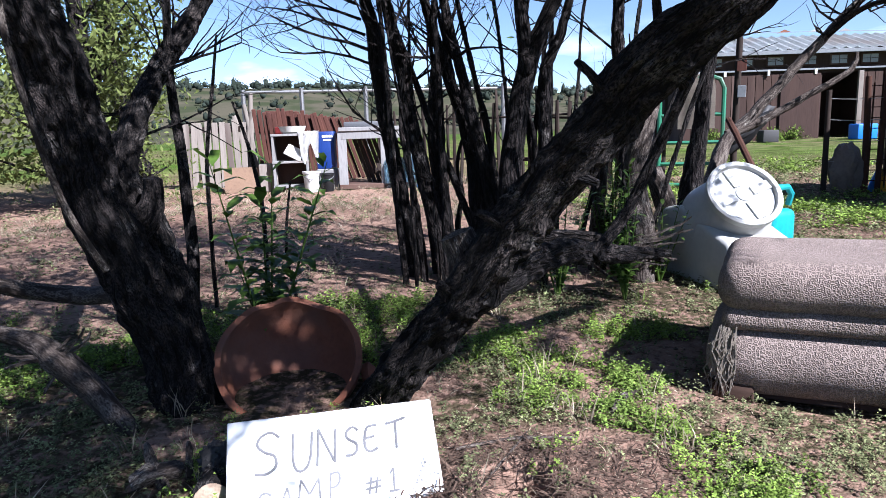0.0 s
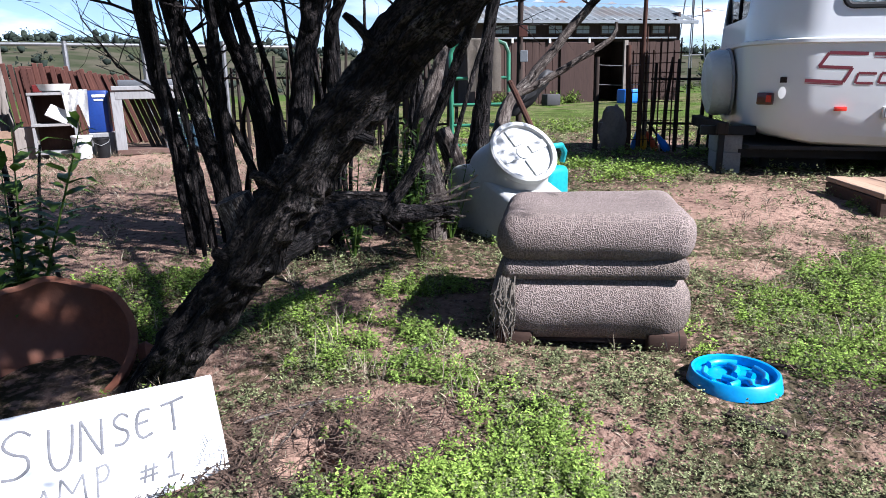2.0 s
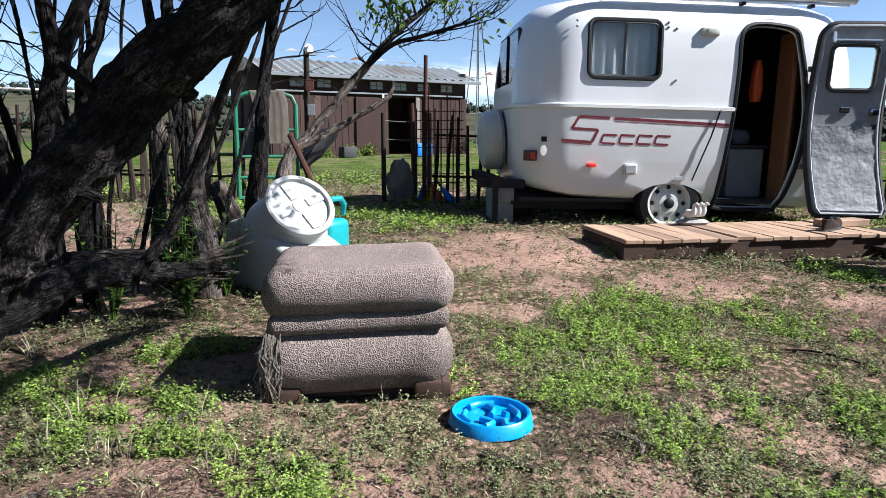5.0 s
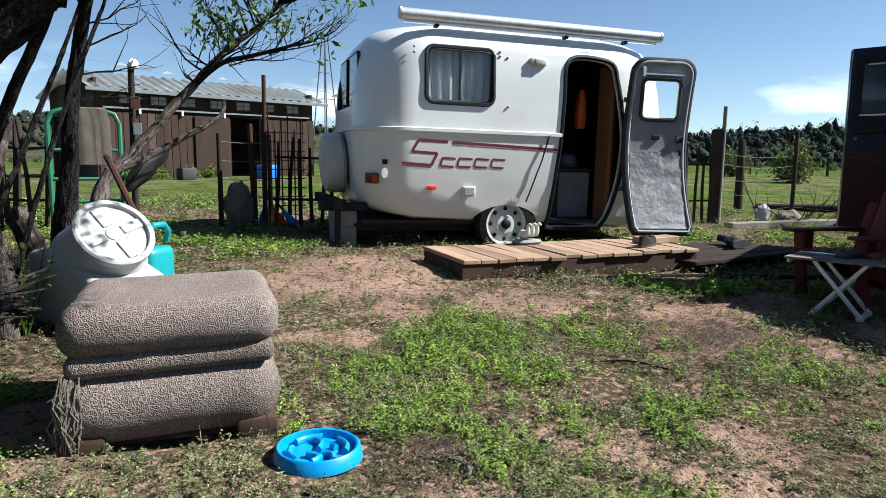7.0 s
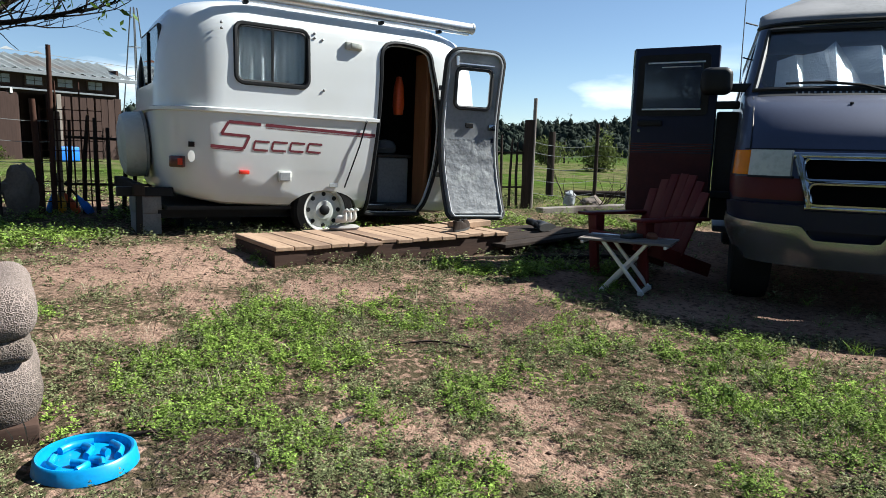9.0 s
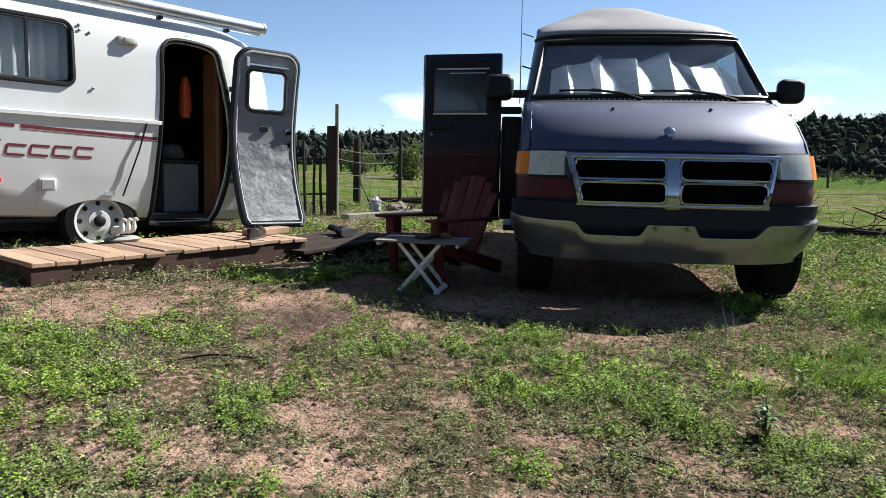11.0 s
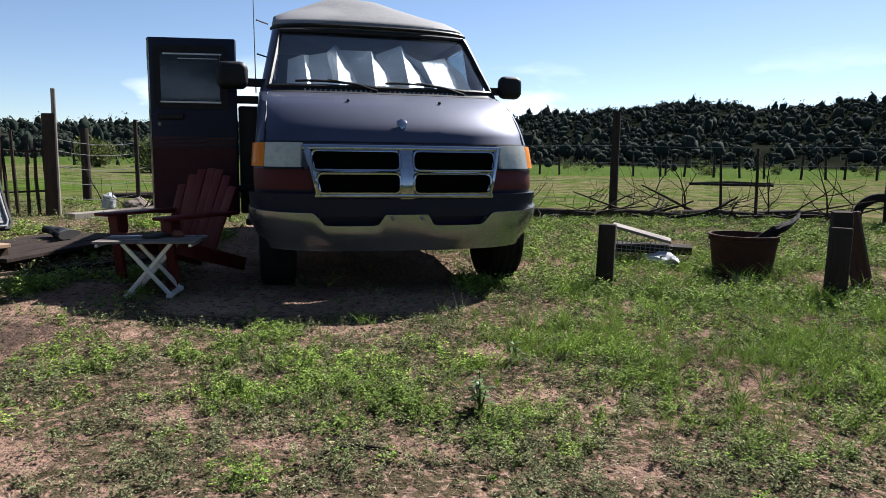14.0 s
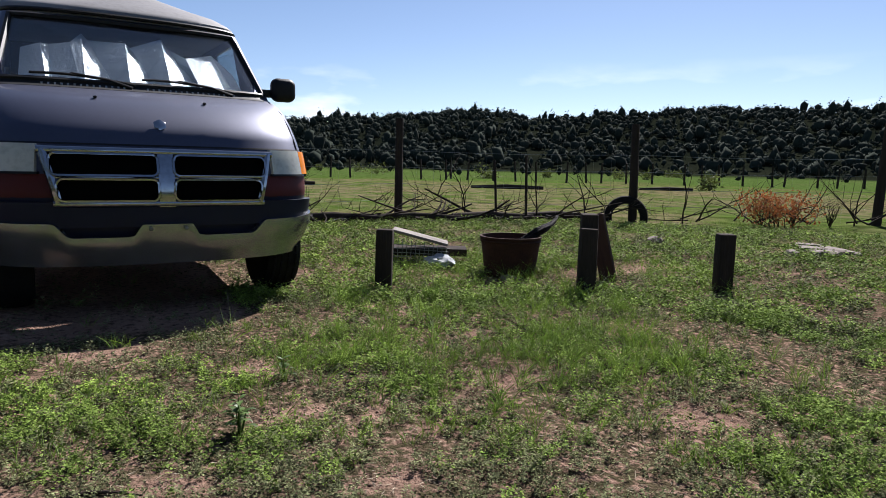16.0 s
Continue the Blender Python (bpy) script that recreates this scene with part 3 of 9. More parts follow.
    # hill soil is painted in the tone of shaded trees, to blend with the woods
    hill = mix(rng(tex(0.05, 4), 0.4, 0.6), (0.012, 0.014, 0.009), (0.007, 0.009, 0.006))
    parts = nt.nodes.new("ShaderNodeSeparateXYZ")
    nt.links.new(geo.outputs["Position"], parts.inputs[0])
    slope = mix(rng(tex(0.09, 5), 0.4, 0.6), (0.066, 0.060, 0.042), (0.034, 0.040, 0.022))
    hill = mix(rng(parts.outputs["Y"], 70.0, 100.0), hill, slope)
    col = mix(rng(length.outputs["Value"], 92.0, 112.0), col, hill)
    nt.links.new(col, b.inputs["Base Color"])
    bp = nt.nodes.new("ShaderNodeBump")
    bp.inputs["Distance"].default_value = 0.03
    rough = nt.nodes.new("ShaderNodeMath")
    rough.operation = "ADD"
    nt.links.new(tex(13, 8), rough.inputs[0])
    nt.links.new(times(tex(75, 5), 0.5), rough.inputs[1])
    nt.links.new(rough.outputs[0], bp.inputs["Height"])
    nt.links.new(bp.outputs[0], b.inputs["Normal"])
    return m


M_GROUND = ground_material()

# ---------------------------------------------------------------- ground and hills
def smooth01(v):
    v = min(1.0, max(0.0, v))
    return v * v * (3 - 2 * v)


# how steeply the skyline rises, by the compass: a long ridge with one knoll to the south-east
CREST_AZ = (-75, -48, -43, -35, -33, -29, -24, -15, 0, 14, 22, 48, 76, 100, 130)
CREST_RISE = (4.5, 4.6, 4.2, 3.8, 4.35, 4.4, 3.9, 3.2, 2.6, 2.2, 1.9, 2.4, 3.1, 4.0, 4.7)


def hill_z(x, y):
    """Wooded hills beyond the pasture."""
    r, az = math.hypot(x, y), math.degrees(math.atan2(y, x))
    if r < 90:
        return 0.0
    steep = np.interp(az, CREST_AZ, CREST_RISE)
    top = 295 * math.tan(radians(steep)) - 1.2
    rise = smooth01((r - 105) / 190)
    bumps = 1.3 * noise.noise(Vector((x * 0.02, y * 0.02, 5.0))) + 0.8 * noise.noise(Vector((x * 0.05, y * 0.05, 9.0)))
    return rise * (top + bumps) + 0.25 * smooth01((r - 90) / 20) * noise.noise(Vector((x * 0.1, y * 0.1, 0)))


MOUND = (0.08, 0.93)


def land(x, y):
    z = ground_z(x, y)
    r = math.hypot(x, y)
    if r < 14:
        z += 0.022 * noise.noise(Vector((x * 1.3, y * 1.3, 1))) + 0.012 * noise.noise(Vector((x * 4.5, y * 4.5, 3))) + 0.006 * noise.noise(Vector((x * 13, y * 13, 7)))
        d = math.hypot(x - MOUND[0], y - MOUND[1])
        z -= 0.038 * math.exp(-((x - 1.13) ** 2 + (y - 1.32) ** 2) / 0.09)
        z += 0.045 * math.exp(-(d / 0.3) ** 2) - 0.22 * math.exp(-(d / 0.085) ** 4)
    else:
        z += 0.06 * noise.noise(Vector((x * 0.25, y * 0.25, 1)))
    return z + hill_z(x, y)


def axis_steps(lo, hi, fine):
    out = [lo + fine * i for i in range(int((hi - lo) / fine) + 1)]
    step, v = fine, out[-1]
    while v < 900:
        step = min(step * 1.14, 16)
        v += step
        out.append(v)
    step, v = fine, lo
    while v > -900:
        step = min(step * 1.14, 16)
        v -= step
        out.insert(0, v)
    return out


# ---------------------------------------------------------------- small growth
RNG = np.random.default_rng(4)


def blades(base, way, side, length, width, bend):
    """Quads: base, two sides, tip; arrays of n rows."""
    mid = base + way * (length * 0.5)[:, None]
    tip = base + way * length[:, None] + bend
    half = side * (width * 0.5)[:, None]
    v = np.stack([base, mid - half, tip, mid + half], 1).reshape(-1, 3)
    n = len(base)
    f = np.arange(4 * n).reshape(n, 4)
    return v, f


def stuff(name, v, f, mat_, label, category, tone=None):
    me = bpy.data.meshes.new(name)
    me.vertices.add(len(v))
    me.vertices.foreach_set("co", v.astype(np.float32).ravel())
    k = f.shape[1]
    me.loops.add(f.size)
    me.loops.foreach_set("vertex_index", f.astype(np.int32).ravel())
    me.polygons.add(len(f))
    me.polygons.foreach_set("loop_start", (np.arange(len(f)) * k).astype(np.int32))
    me.polygons.foreach_set("loop_total", np.full(len(f), k, np.int32))
    me.update(calc_edges=True)
    if tone is not None:
        me.attributes.new("tone", "FLOAT", "POINT").data.foreach_set("value", tone.astype(np.float32))
    me.materials.append(mat_)
    return tagged(new(name, me), label, category, "", "stuff")


def unit(a):
    return a / np.linalg.norm(a, axis=1)[:, None]


def bare(x, y):
    """How bare the soil is, 0 to 1."""
    n = 0.7 * noise.noise(Vector((x * 0.9, y * 0.9, 11))) + 0.6 * noise.noise(Vector((x * 2.6, y * 2.6, 4))) + 0.55 * noise.noise(Vector((x * 6.5, y * 6.5, 8)))
    b = smooth01(0.08 - n * 0.95)
    b = max(b, 1.1 * math.exp(-((x - 0.18) ** 2 / 0.16 + (y - 1.0) ** 2 / 0.07)))
    b = max(b, 0.95 * math.exp(-((x - 1.72) ** 2 / 0.03 + (y - 0.66) ** 2 / 0.012)))
    b = max(b, smooth01((y - 2.3 - max(0.0, x - 0.6) * 0.25) / 0.9) * smooth01((1.9 - x) / 0.8) * 1.0)
    b = max(b, 0.92 * math.exp(-((x - 3.4) ** 2 / 1.1 + (y - 2.85) ** 2 / 0.6)))
    b = max(b, 0.85 * math.exp(-((x - 3.75) ** 2 / 0.3 + (y - 0.45) ** 2 / 0.12)))
    b = max(b, 1.0 * smooth01((x - 4.05) / 0.5) * smooth01((0.15 - y) / 0.5) * smooth01((y + 2.3) / 0.4) * smooth01((9.5 - x) / 0.5))
    b = max(b, 1.15 * math.exp(-((x - 0.80) ** 2 / 0.045 + (y - 0.72) ** 2 / 0.016)))
    for cx, cy, wx, wy in ((1.52, 0.38, 0.02, 0.02), (2.06, 0.34, 0.015, 0.03), (2.52, -0.06, 0.02, 0.03), (2.48, -0.17, 0.02, 0.02), (2.81, -0.54, 0.02, 0.03), (2.54, -0.88, 0.02, 0.04), (2.38, -1.37, 0.025, 0.03), (2.12, -0.33, 0.015, 0.05),
                           (4.75, 0.42, 0.55, 0.09), (3.55, 1.65, 0.22, 0.10), (4.15, 0.72, 0.14, 0.07), (2.1, 0.26, 0.012, 0.03), (3.44, -1.9, 0.07, 0.05), (4.0, -1.25, 0.04, 0.12), (2.12, -3.28, 0.05, 0.09), (2.17, -2.0, 0.012, 0.05), (2.05, -1.0, 0.01, 0.10)):
        b = max(b, (0.95 + 0.5 * noise.noise(Vector((x * 9, y * 9, 2)))) * math.exp(-((x - cx) ** 2 / wx + (y - cy) ** 2 / wy)))
    b *= 1 - 0.9 * math.exp(-((x - 0.50) ** 2 + (y - 0.62) ** 2) / 0.02)
    b = max(b, 0.9 * math.exp(-((x - 0.8) ** 2 / 0.05 + (y - 1.75) ** 2 / 0.05)))
    return b


def blocked(x, y):
    u, n = (x - 5.41) * 0.8387 - (y - 2.89) * 0.5446, (x - 5.41) * 0.5446 + (y - 2.89) * 0.8387
    if -0.85 < u < 1.6 and -1.28 < n < -0.3:
        return True
    a, c = (x - 1.27) * 0.857 - (y - 1.52) * 0.515, (x - 1.27) * 0.515 + (y - 1.52) * 0.857
    if abs(a) < 0.33 and abs(c) < 0.30 or (-0.64 < x < -0.1 and 0.86 < y < 1.12) or math.hypot(x + 0.56, y - 1.64) < 0.27:
        return True
    return math.hypot(x - 1.37, y - 0.86) < 0.19 or math.hypot(x - MOUND[0], y - MOUND[1]) < 0.08


def scatter(n, r0, r1, keep, start=-66, span=194):
    """Places round the yard, thinning with distance; keep(x, y) gives the chance of each."""
    out = []
    while len(out) < n:
        r, a = r0 + (r1 - r0) * RNG.random() ** 1.35, radians(start + span * RNG.random())
        x, y = 0.1 + r * math.cos(a), -0.9 + r * math.sin(a)
        if not blocked(x, y) and RNG.random() < keep(x, y):
            out.append((x, y, land(x, y), r))
    return np.array(out)


def cushions(places, leaves, size, radius, height, mat_, name, label, category):
    """Low domed clumps of small narrow leaves."""
    n = len(places)
    k = n * leaves
    far = np.clip(0.60 + places[:, 3] * 0.115, 0.72, 1.7)
    wide = np.repeat(radius * far * RNG.uniform(0.35, 1.5, n), leaves)
    tall = np.repeat(height * RNG.uniform(0.35, 1.7, n), leaves)
    q, a = np.sqrt(RNG.random(k)), RNG.uniform(0, 2 * np.pi, k)
    q *= 1 + 0.35 * np.sin(3 * a + np.repeat(RNG.uniform(0, 6.28, n), leaves))
    base = np.repeat(places[:, :3], leaves, 0) + np.stack([q * wide * np.cos(a), q * wide * np.sin(a), tall * np.clip(1 - q * q, 0, 1) * np.sqrt(RNG.random(k))], 1)
    b = a + RNG.normal(0, 1.1, k)
    up = RNG.uniform(-0.1, 1.2, k)
    way = unit(np.stack([np.cos(b), np.sin(b), up], 1))
    side = unit(np.cross(way, unit(RNG.normal(0, 0.4, (k, 3)) + [0, 0, 1])))
    length = RNG.uniform(0.55, 1.4, k) * size * np.repeat(far, leaves)
    bend = np.zeros((k, 3))
    bend[:, 2] = -0.2 * length
    half = side * (length * RNG.uniform(0.26, 0.46, k))[:, None]
    v = np.stack([base - half, base + way * length[:, None] + bend, base + half], 1).reshape(-1, 3)
    return stuff(name, v, np.arange(3 * k).reshape(k, 3), mat_, label, category, np.repeat(RNG.random(n), 3 * leaves))


def lush(x, y):
    return smooth01((0.72 + 0.22 * smooth01((-0.1 - y) / 0.7) - bare(x, y)) / 0.5) ** 1.5


gx, gy = axis_steps(-2.2, 5.6, 0.036), axis_steps(-3.4, 4.4, 0.036)
verts = [(x, y, land(x, y)) for y in gy for x in gx]
nx = len(gx)
faces = [(j * nx + i, j * nx + i + 1, (j + 1) * nx + i + 1, (j + 1) * nx + i) for j in range(len(gy) - 1) for i in range(nx - 1)]
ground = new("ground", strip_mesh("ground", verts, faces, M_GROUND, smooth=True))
tagged(ground, "reddish dirt yard rising into green pasture and hills", "ground", "", "structure")
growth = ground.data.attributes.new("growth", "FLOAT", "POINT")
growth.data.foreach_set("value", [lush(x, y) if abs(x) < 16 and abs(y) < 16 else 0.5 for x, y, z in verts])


MATS = ((0.47, 1.15), (0.66, 0.74), (2.12, 1.26), (2.03, 0.81), (1.95, 0.56), (0.25, 1.93), (1.83, 0.97), (3.28, 0.68), (2.46, 0.89), (3.06, -0.83), (2.69, -1.3), (2.59, -1.69),
        (3.83, -0.76), (3.07, -1.26), (2.88, -2.43), (3.23, -3.8), (1.67, -3.18), (2.62, -3.87), (3.81, -2.39), (4.05, -3.13), (2.9, 1.5), (5.0, -3.6))


def weedy(x, y):
    """Where the bright weeds grow: in a few close mats, and here and there."""
    mat = max(math.exp(-((x - cx) ** 2 + (y - cy) ** 2) / (0.04 if cx < 1.0 else 0.075)) for cx, cy in MATS)
    ragged = 0.5 + 1.1 * noise.noise(Vector((x * 4.2, y * 4.2, 5)))
    field = 0.6 * smooth01((-2.2 - y) / 0.7) * smooth01((x - 3.2) / 1.2) * smooth01(0.62 + 1.3 * noise.noise(Vector((x * 1.1, y * 1.1, 8))))
    return max(field, lush(x, y) * smooth01(0.02 + 2.4 * noise.noise(Vector((x * 1.3, y * 1.3, 17))) + 0.9 * noise.noise(Vector((x * 4.2, y * 4.2, 5)))), smooth01(mat * 1.5 * ragged))


def dull(x, y):
    return 0.14 + 0.86 * lush(x, y) * smooth01(0.66 + 1.8 * noise.noise(Vector((x * 3.1, y * 3.1, 29))))


WEED_LABEL, PALE_LABEL = "bright green low weeds carpeting the dirt", "dull olive-green creeping weeds on dry soil"
cushions(scatter(11000, 1.2, 5.2, weedy), 48, 0.0112, 0.030, 0.048, M_WEED, "low_weeds", WEED_LABEL, "weeds")
cushions(scatter(9000, 5.0, 12.5, weedy), 26, 0.0165, 0.044, 0.072, M_WEED, "low_weeds", WEED_LABEL, "weeds")
cushions(scatter(13500, 1.2, 5.2, dull), 36, 0.0100, 0.026, 0.045, M_GREYWEED, "grey_green_weeds", PALE_LABEL, "weeds")
cushions(scatter(6200, 5.0, 12.5, dull), 24, 0.0150, 0.040, 0.066, M_GREYWEED, "grey_green_weeds", PALE_LABEL, "weeds")
# thinner growth on the side of the yard away from the camp, and underfoot
for start, span, near_, far_, count in ((128, 166, 1.1, 9.0, 4200), (0, 360, 0.1, 1.25, 700)):
    cushions(scatter(count, near_, far_, weedy, start, span), 18, 0.0165, 0.044, 0.055, M_WEED, "low_weeds", WEED_LABEL, "weeds")
    cushions(scatter(count, near_, far_, dull, start, span), 16, 0.0150, 0.040, 0.050, M_GREYWEED, "grey_green_weeds", PALE_LABEL, "weeds")


def tufts(places, n, length, mat_, name, label, lean=0.35):
    base = np.repeat(places[:, :3], n, 0) + RNG.normal(0, 0.014, (len(places) * n, 3)) * [1, 1, 0]
    k = len(base)
    way = unit(RNG.normal(0, lean, (k, 3)) * [1, 1, 0] + [0, 0, 1])
    side = unit(np.cross(way, RNG.normal(0, 1, (k, 3))))
    ln = length * RNG.uniform(0.4, 1.2, k) * np.repeat(RNG.uniform(0.6, 1.3, len(places)), n)
    bend = way * [1, 1, 0] * (ln * 0.6)[:, None]
    v, f = blades(base, way, side, ln, np.full(k, 0.0032) * RNG.uniform(0.6, 1.3, k), bend)
    return stuff(name, v, f, mat_, label, "grass")


tall = scatter(620, 2.6, 11, lambda x, y: (0.9 if y < 0.2 - 0.25 * x else 0.05) * (0.25 + lush(x, y)))
tufts(tall, 14, 0.085, M_GRASS, "grass_tufts", "tufts of fresh green grass in the yard")
rank = []
while len(rank) < 420:
    cx, cy, sp = ((4.1, -3.9, 0.45), (5.2, -3.5, 0.5), (5.6, -4.6, 0.35), (4.9, -5.4, 0.5), (3.0, -2.9, 0.4), (3.5, -2.5, 0.35), (2.9, -3.7, 0.35))[int(RNG.integers(7))]
    x, y = cx + RNG.normal(0, sp), cy + RNG.normal(0, sp)
    rank.append((x, y, land(x, y), 4.0))
tufts(np.array(rank), 16, 0.16, M_GRASS, "rank_grass", "taller fresh grass growing round the stumps and tub", 0.4)
edge = scatter(200, 0.9, 5, lambda x, y: 0.9 if y > 0.9 and 0.3 < noise.noise(Vector((x * 2, y * 2, 9))) + 0.5 else 0.02)
tufts(edge, 6, 0.10, M_STRAW, "dry_grass", "thin dry grass stalks standing in the weeds", 0.3)
back = []
while len(back) < 1500:
    x, y = RNG.uniform(-3.6, 2.2), RNG.uniform(2.6, 8.2)
    if RNG.random() < 0.15 + 0.85 * smooth01((y - 4.6) / 0.8) and noise.noise(Vector((x * 1.3, y * 1.3, 41))) > -0.25:
        back.append((x, y, land(x, y), 3.0))
back = np.array(back)
tufts(back[:700], 12, 0.075, M_STRAW, "dry_turf", "short dry turf on the open ground by the bench", 0.6)
tufts(back[700:], 12, 0.06, M_GREYWEED, "thin_turf", "thin green turf on the open ground by the bench", 0.6)
litter = scatter(26000, 0.75, 8, lambda x, y: 0.25 + 0.75 * bare(x, y))
ang = RNG.uniform(0, 2 * np.pi, len(litter))
way = np.stack([np.cos(ang), np.sin(ang), RNG.normal(0, 0.12, len(litter))], 1)
v, f = blades(litter[:, :3] + [0, 0, 0.004], way, np.stack([-np.sin(ang), np.cos(ang), 0 * ang], 1), RNG.uniform(0.008, 0.05, len(litter)), RNG.uniform(0.0012, 0.004, len(litter)), np.zeros((len(litter), 3)))
stuff("straw_litter", v, f, M_STRAW, "dry straw and leaf litter on bare soil", "litter")
for name_, (mx, my), spread_, count in (("mound_litter", MOUND, 0.17, 3200), ("bowl_litter", (1.72, 0.66), 0.15, 1500), ("yard_litter", (3.72, 0.42), 0.22, 3600)):
    q = RNG.normal(0, spread_, (count, 2)) * [1.25, 0.8] + [mx, my]
    q = q[(np.hypot(q[:, 0] - MOUND[0], q[:, 1] - MOUND[1]) > 0.085) & (np.hypot(q[:, 0] - 1.37, q[:, 1] - 0.86) > 0.2)]
    base = np.array([(x, y, land(x, y) + 0.004 + 0.012 * RNG.random()) for x, y in q])
    ang = RNG.uniform(0, 2 * np.pi, len(base))
    way = np.stack([np.cos(ang), np.sin(ang), RNG.normal(0, 0.2, len(base))], 1)
    v, f = blades(base, way, np.stack([-np.sin(ang), np.cos(ang), 0 * ang], 1), RNG.uniform(0.02, 0.09, len(base)), RNG.uniform(0.002, 0.006, len(base)), np.zeros((len(base), 3)))
    stuff(name_, v, f, M_MULCH, "dark brown needles and rotten bark on the dirt", "litter")
pebbles = scatter(1900, 0.8, 7, lambda x, y: 0.1 + 0.9 * bare(x, y))
pv, pf = [], []
for x, y, z, r in pebbles:
    s = 0.004 + 0.011 * RNG.random() ** 2
    k = len(pv)
    a = RNG.uniform(0, 6.28)
    for dx, dy, dz in ((1, 0, 0), (0, 1, 0.1), (-1, 0, 0), (0, -0.8, 0), (0.1, 0.1, 0.7), (0, 0, -0.6)):
        pv.append((x + s * (dx * math.cos(a) - dy * math.sin(a)), y + s * (dx * math.sin(a) + dy * math.cos(a)), z + s * dz + 0.002))
    pf += [(k + i, k + (i + 1) % 4, k + 4) for i in range(4)] + [(k + (i + 1) % 4, k + i, k + 5) for i in range(4)]
stuff("clods", np.array(pv), np.array(pf), M_GRIP, "small brown clods and droppings on the soil", "clods")
far_grass = []
while len(far_grass) < 5200:
    r, a = 9 + 26 * RNG.random() ** 1.3, radians(-75 + 190 * RNG.random())
    x, y = r * math.cos(a), -0.9 + r * math.sin(a)
    if noise.noise(Vector((x * 0.25, y * 0.25, 3))) > -0.12:
        far_grass.append((x, y, land(x, y), r))
tufts(np.array(far_grass), 9, 0.10, M_GRASS, "pasture_grass", "short green pasture grass beyond the fence", 0.5)


# ---------------------------------------------------------------- trees
def on_ground(p):
    return (p[0], p[1], land(p[0], p[1]) - 0.04)


def leaf_cloud(centres, per, size, spread, flat=0.5):
    c = np.repeat(np.array(centres), per, 0)
    n = len(c)
    c = c + RNG.normal(0, 1, (n, 3)) * spread
    way = unit(RNG.normal(0, 1, (n, 3)) - [0, 0, flat])
    side = unit(np.cross(way, RNG.normal(0, 1, (n, 3))))
    ln = size * RNG.uniform(0.6, 1.3, n)
    return blades(c, way, side, ln, ln * 0.36, np.zeros((n, 3)))


def twigs(bm, start, way, length, radius, depth, ends, seed, droop=0.0):
    """A branch that forks into thinner ones; the ends are gathered."""
    rnd = random.Random(seed)
    pts, p, d = [Vector(start)], Vector(start), Vector(way).normalized()
    n = 4
    for i in range(n):
        d = (d + Vector((rnd.gauss(0, 0.16), rnd.gauss(0, 0.16), rnd.gauss(0.03 - droop, 0.12)))).normalized()
        p = p + d * (length / n)
        pts.append(p.copy())
    radii = [radius * (1 - 0.6 * i / n) for i in range(n + 1)]
    tube(pts, radii, 6 if radius > 0.012 else 4, bm, 0.12, seed)
    if depth == 0:
        ends.append(tuple(pts[-1]))
        ends.append(tuple(pts[-2]))
        return
    for i in range(1, n + 1):
        for _ in range(2 if i == n else 1):
            side = Vector((rnd.gauss(0, 1), rnd.gauss(0, 1), rnd.gauss(0.25, 0.6))).normalized()
            twigs(bm, pts[i], d * 0.8 + side * 0.75, length * rnd.uniform(0.5, 0.75), radii[i] * 0.65, depth - 1, ends, seed * 7 + i * 3 + 1, droop)


def leaf_part(centres, per, size, spread, mat_, parent, label=""):
    v, f = leaf_cloud(centres, per, size, spread)
    me = strip_mesh("leaves", v.tolist(), f.tolist(), mat_)
    ob = new("leaves", me)
    ob.parent = parent
    return tagged(ob, label or "narrow green leaves")


def limb(name, parent, pts, radii, mat_, sides=12, rough=0.16, seed=1, base=False, step=0.05, ridge=0.0):
    if base:
        pts = [on_ground(pts[0])] + list(pts)
        radii = [radii[0] * 1.08] + list(radii)
    p, r = spline(pts, radii, step)
    if rough:
        p = [q + noise.noise_vector(q * 4.5 + Vector((seed, 0, 0))) * min(0.022, 0.35 * w) for q, w in zip(p, r)]
    return part(name, tube(p, r, sides, None, rough, seed, ridge=ridge), mat_, parent, smooth=60)


# the leaning tree beside the fire pot
tree = thing("leaning_tree", Matrix(), "old tree with rough dark bark leaning over the yard", "tree")
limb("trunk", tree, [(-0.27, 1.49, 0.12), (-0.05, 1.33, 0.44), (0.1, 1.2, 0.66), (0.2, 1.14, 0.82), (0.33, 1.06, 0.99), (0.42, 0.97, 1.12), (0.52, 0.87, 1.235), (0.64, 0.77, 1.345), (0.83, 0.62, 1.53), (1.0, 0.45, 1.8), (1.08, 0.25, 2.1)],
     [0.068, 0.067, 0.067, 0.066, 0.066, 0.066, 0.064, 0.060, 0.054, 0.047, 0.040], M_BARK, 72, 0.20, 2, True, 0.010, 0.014)
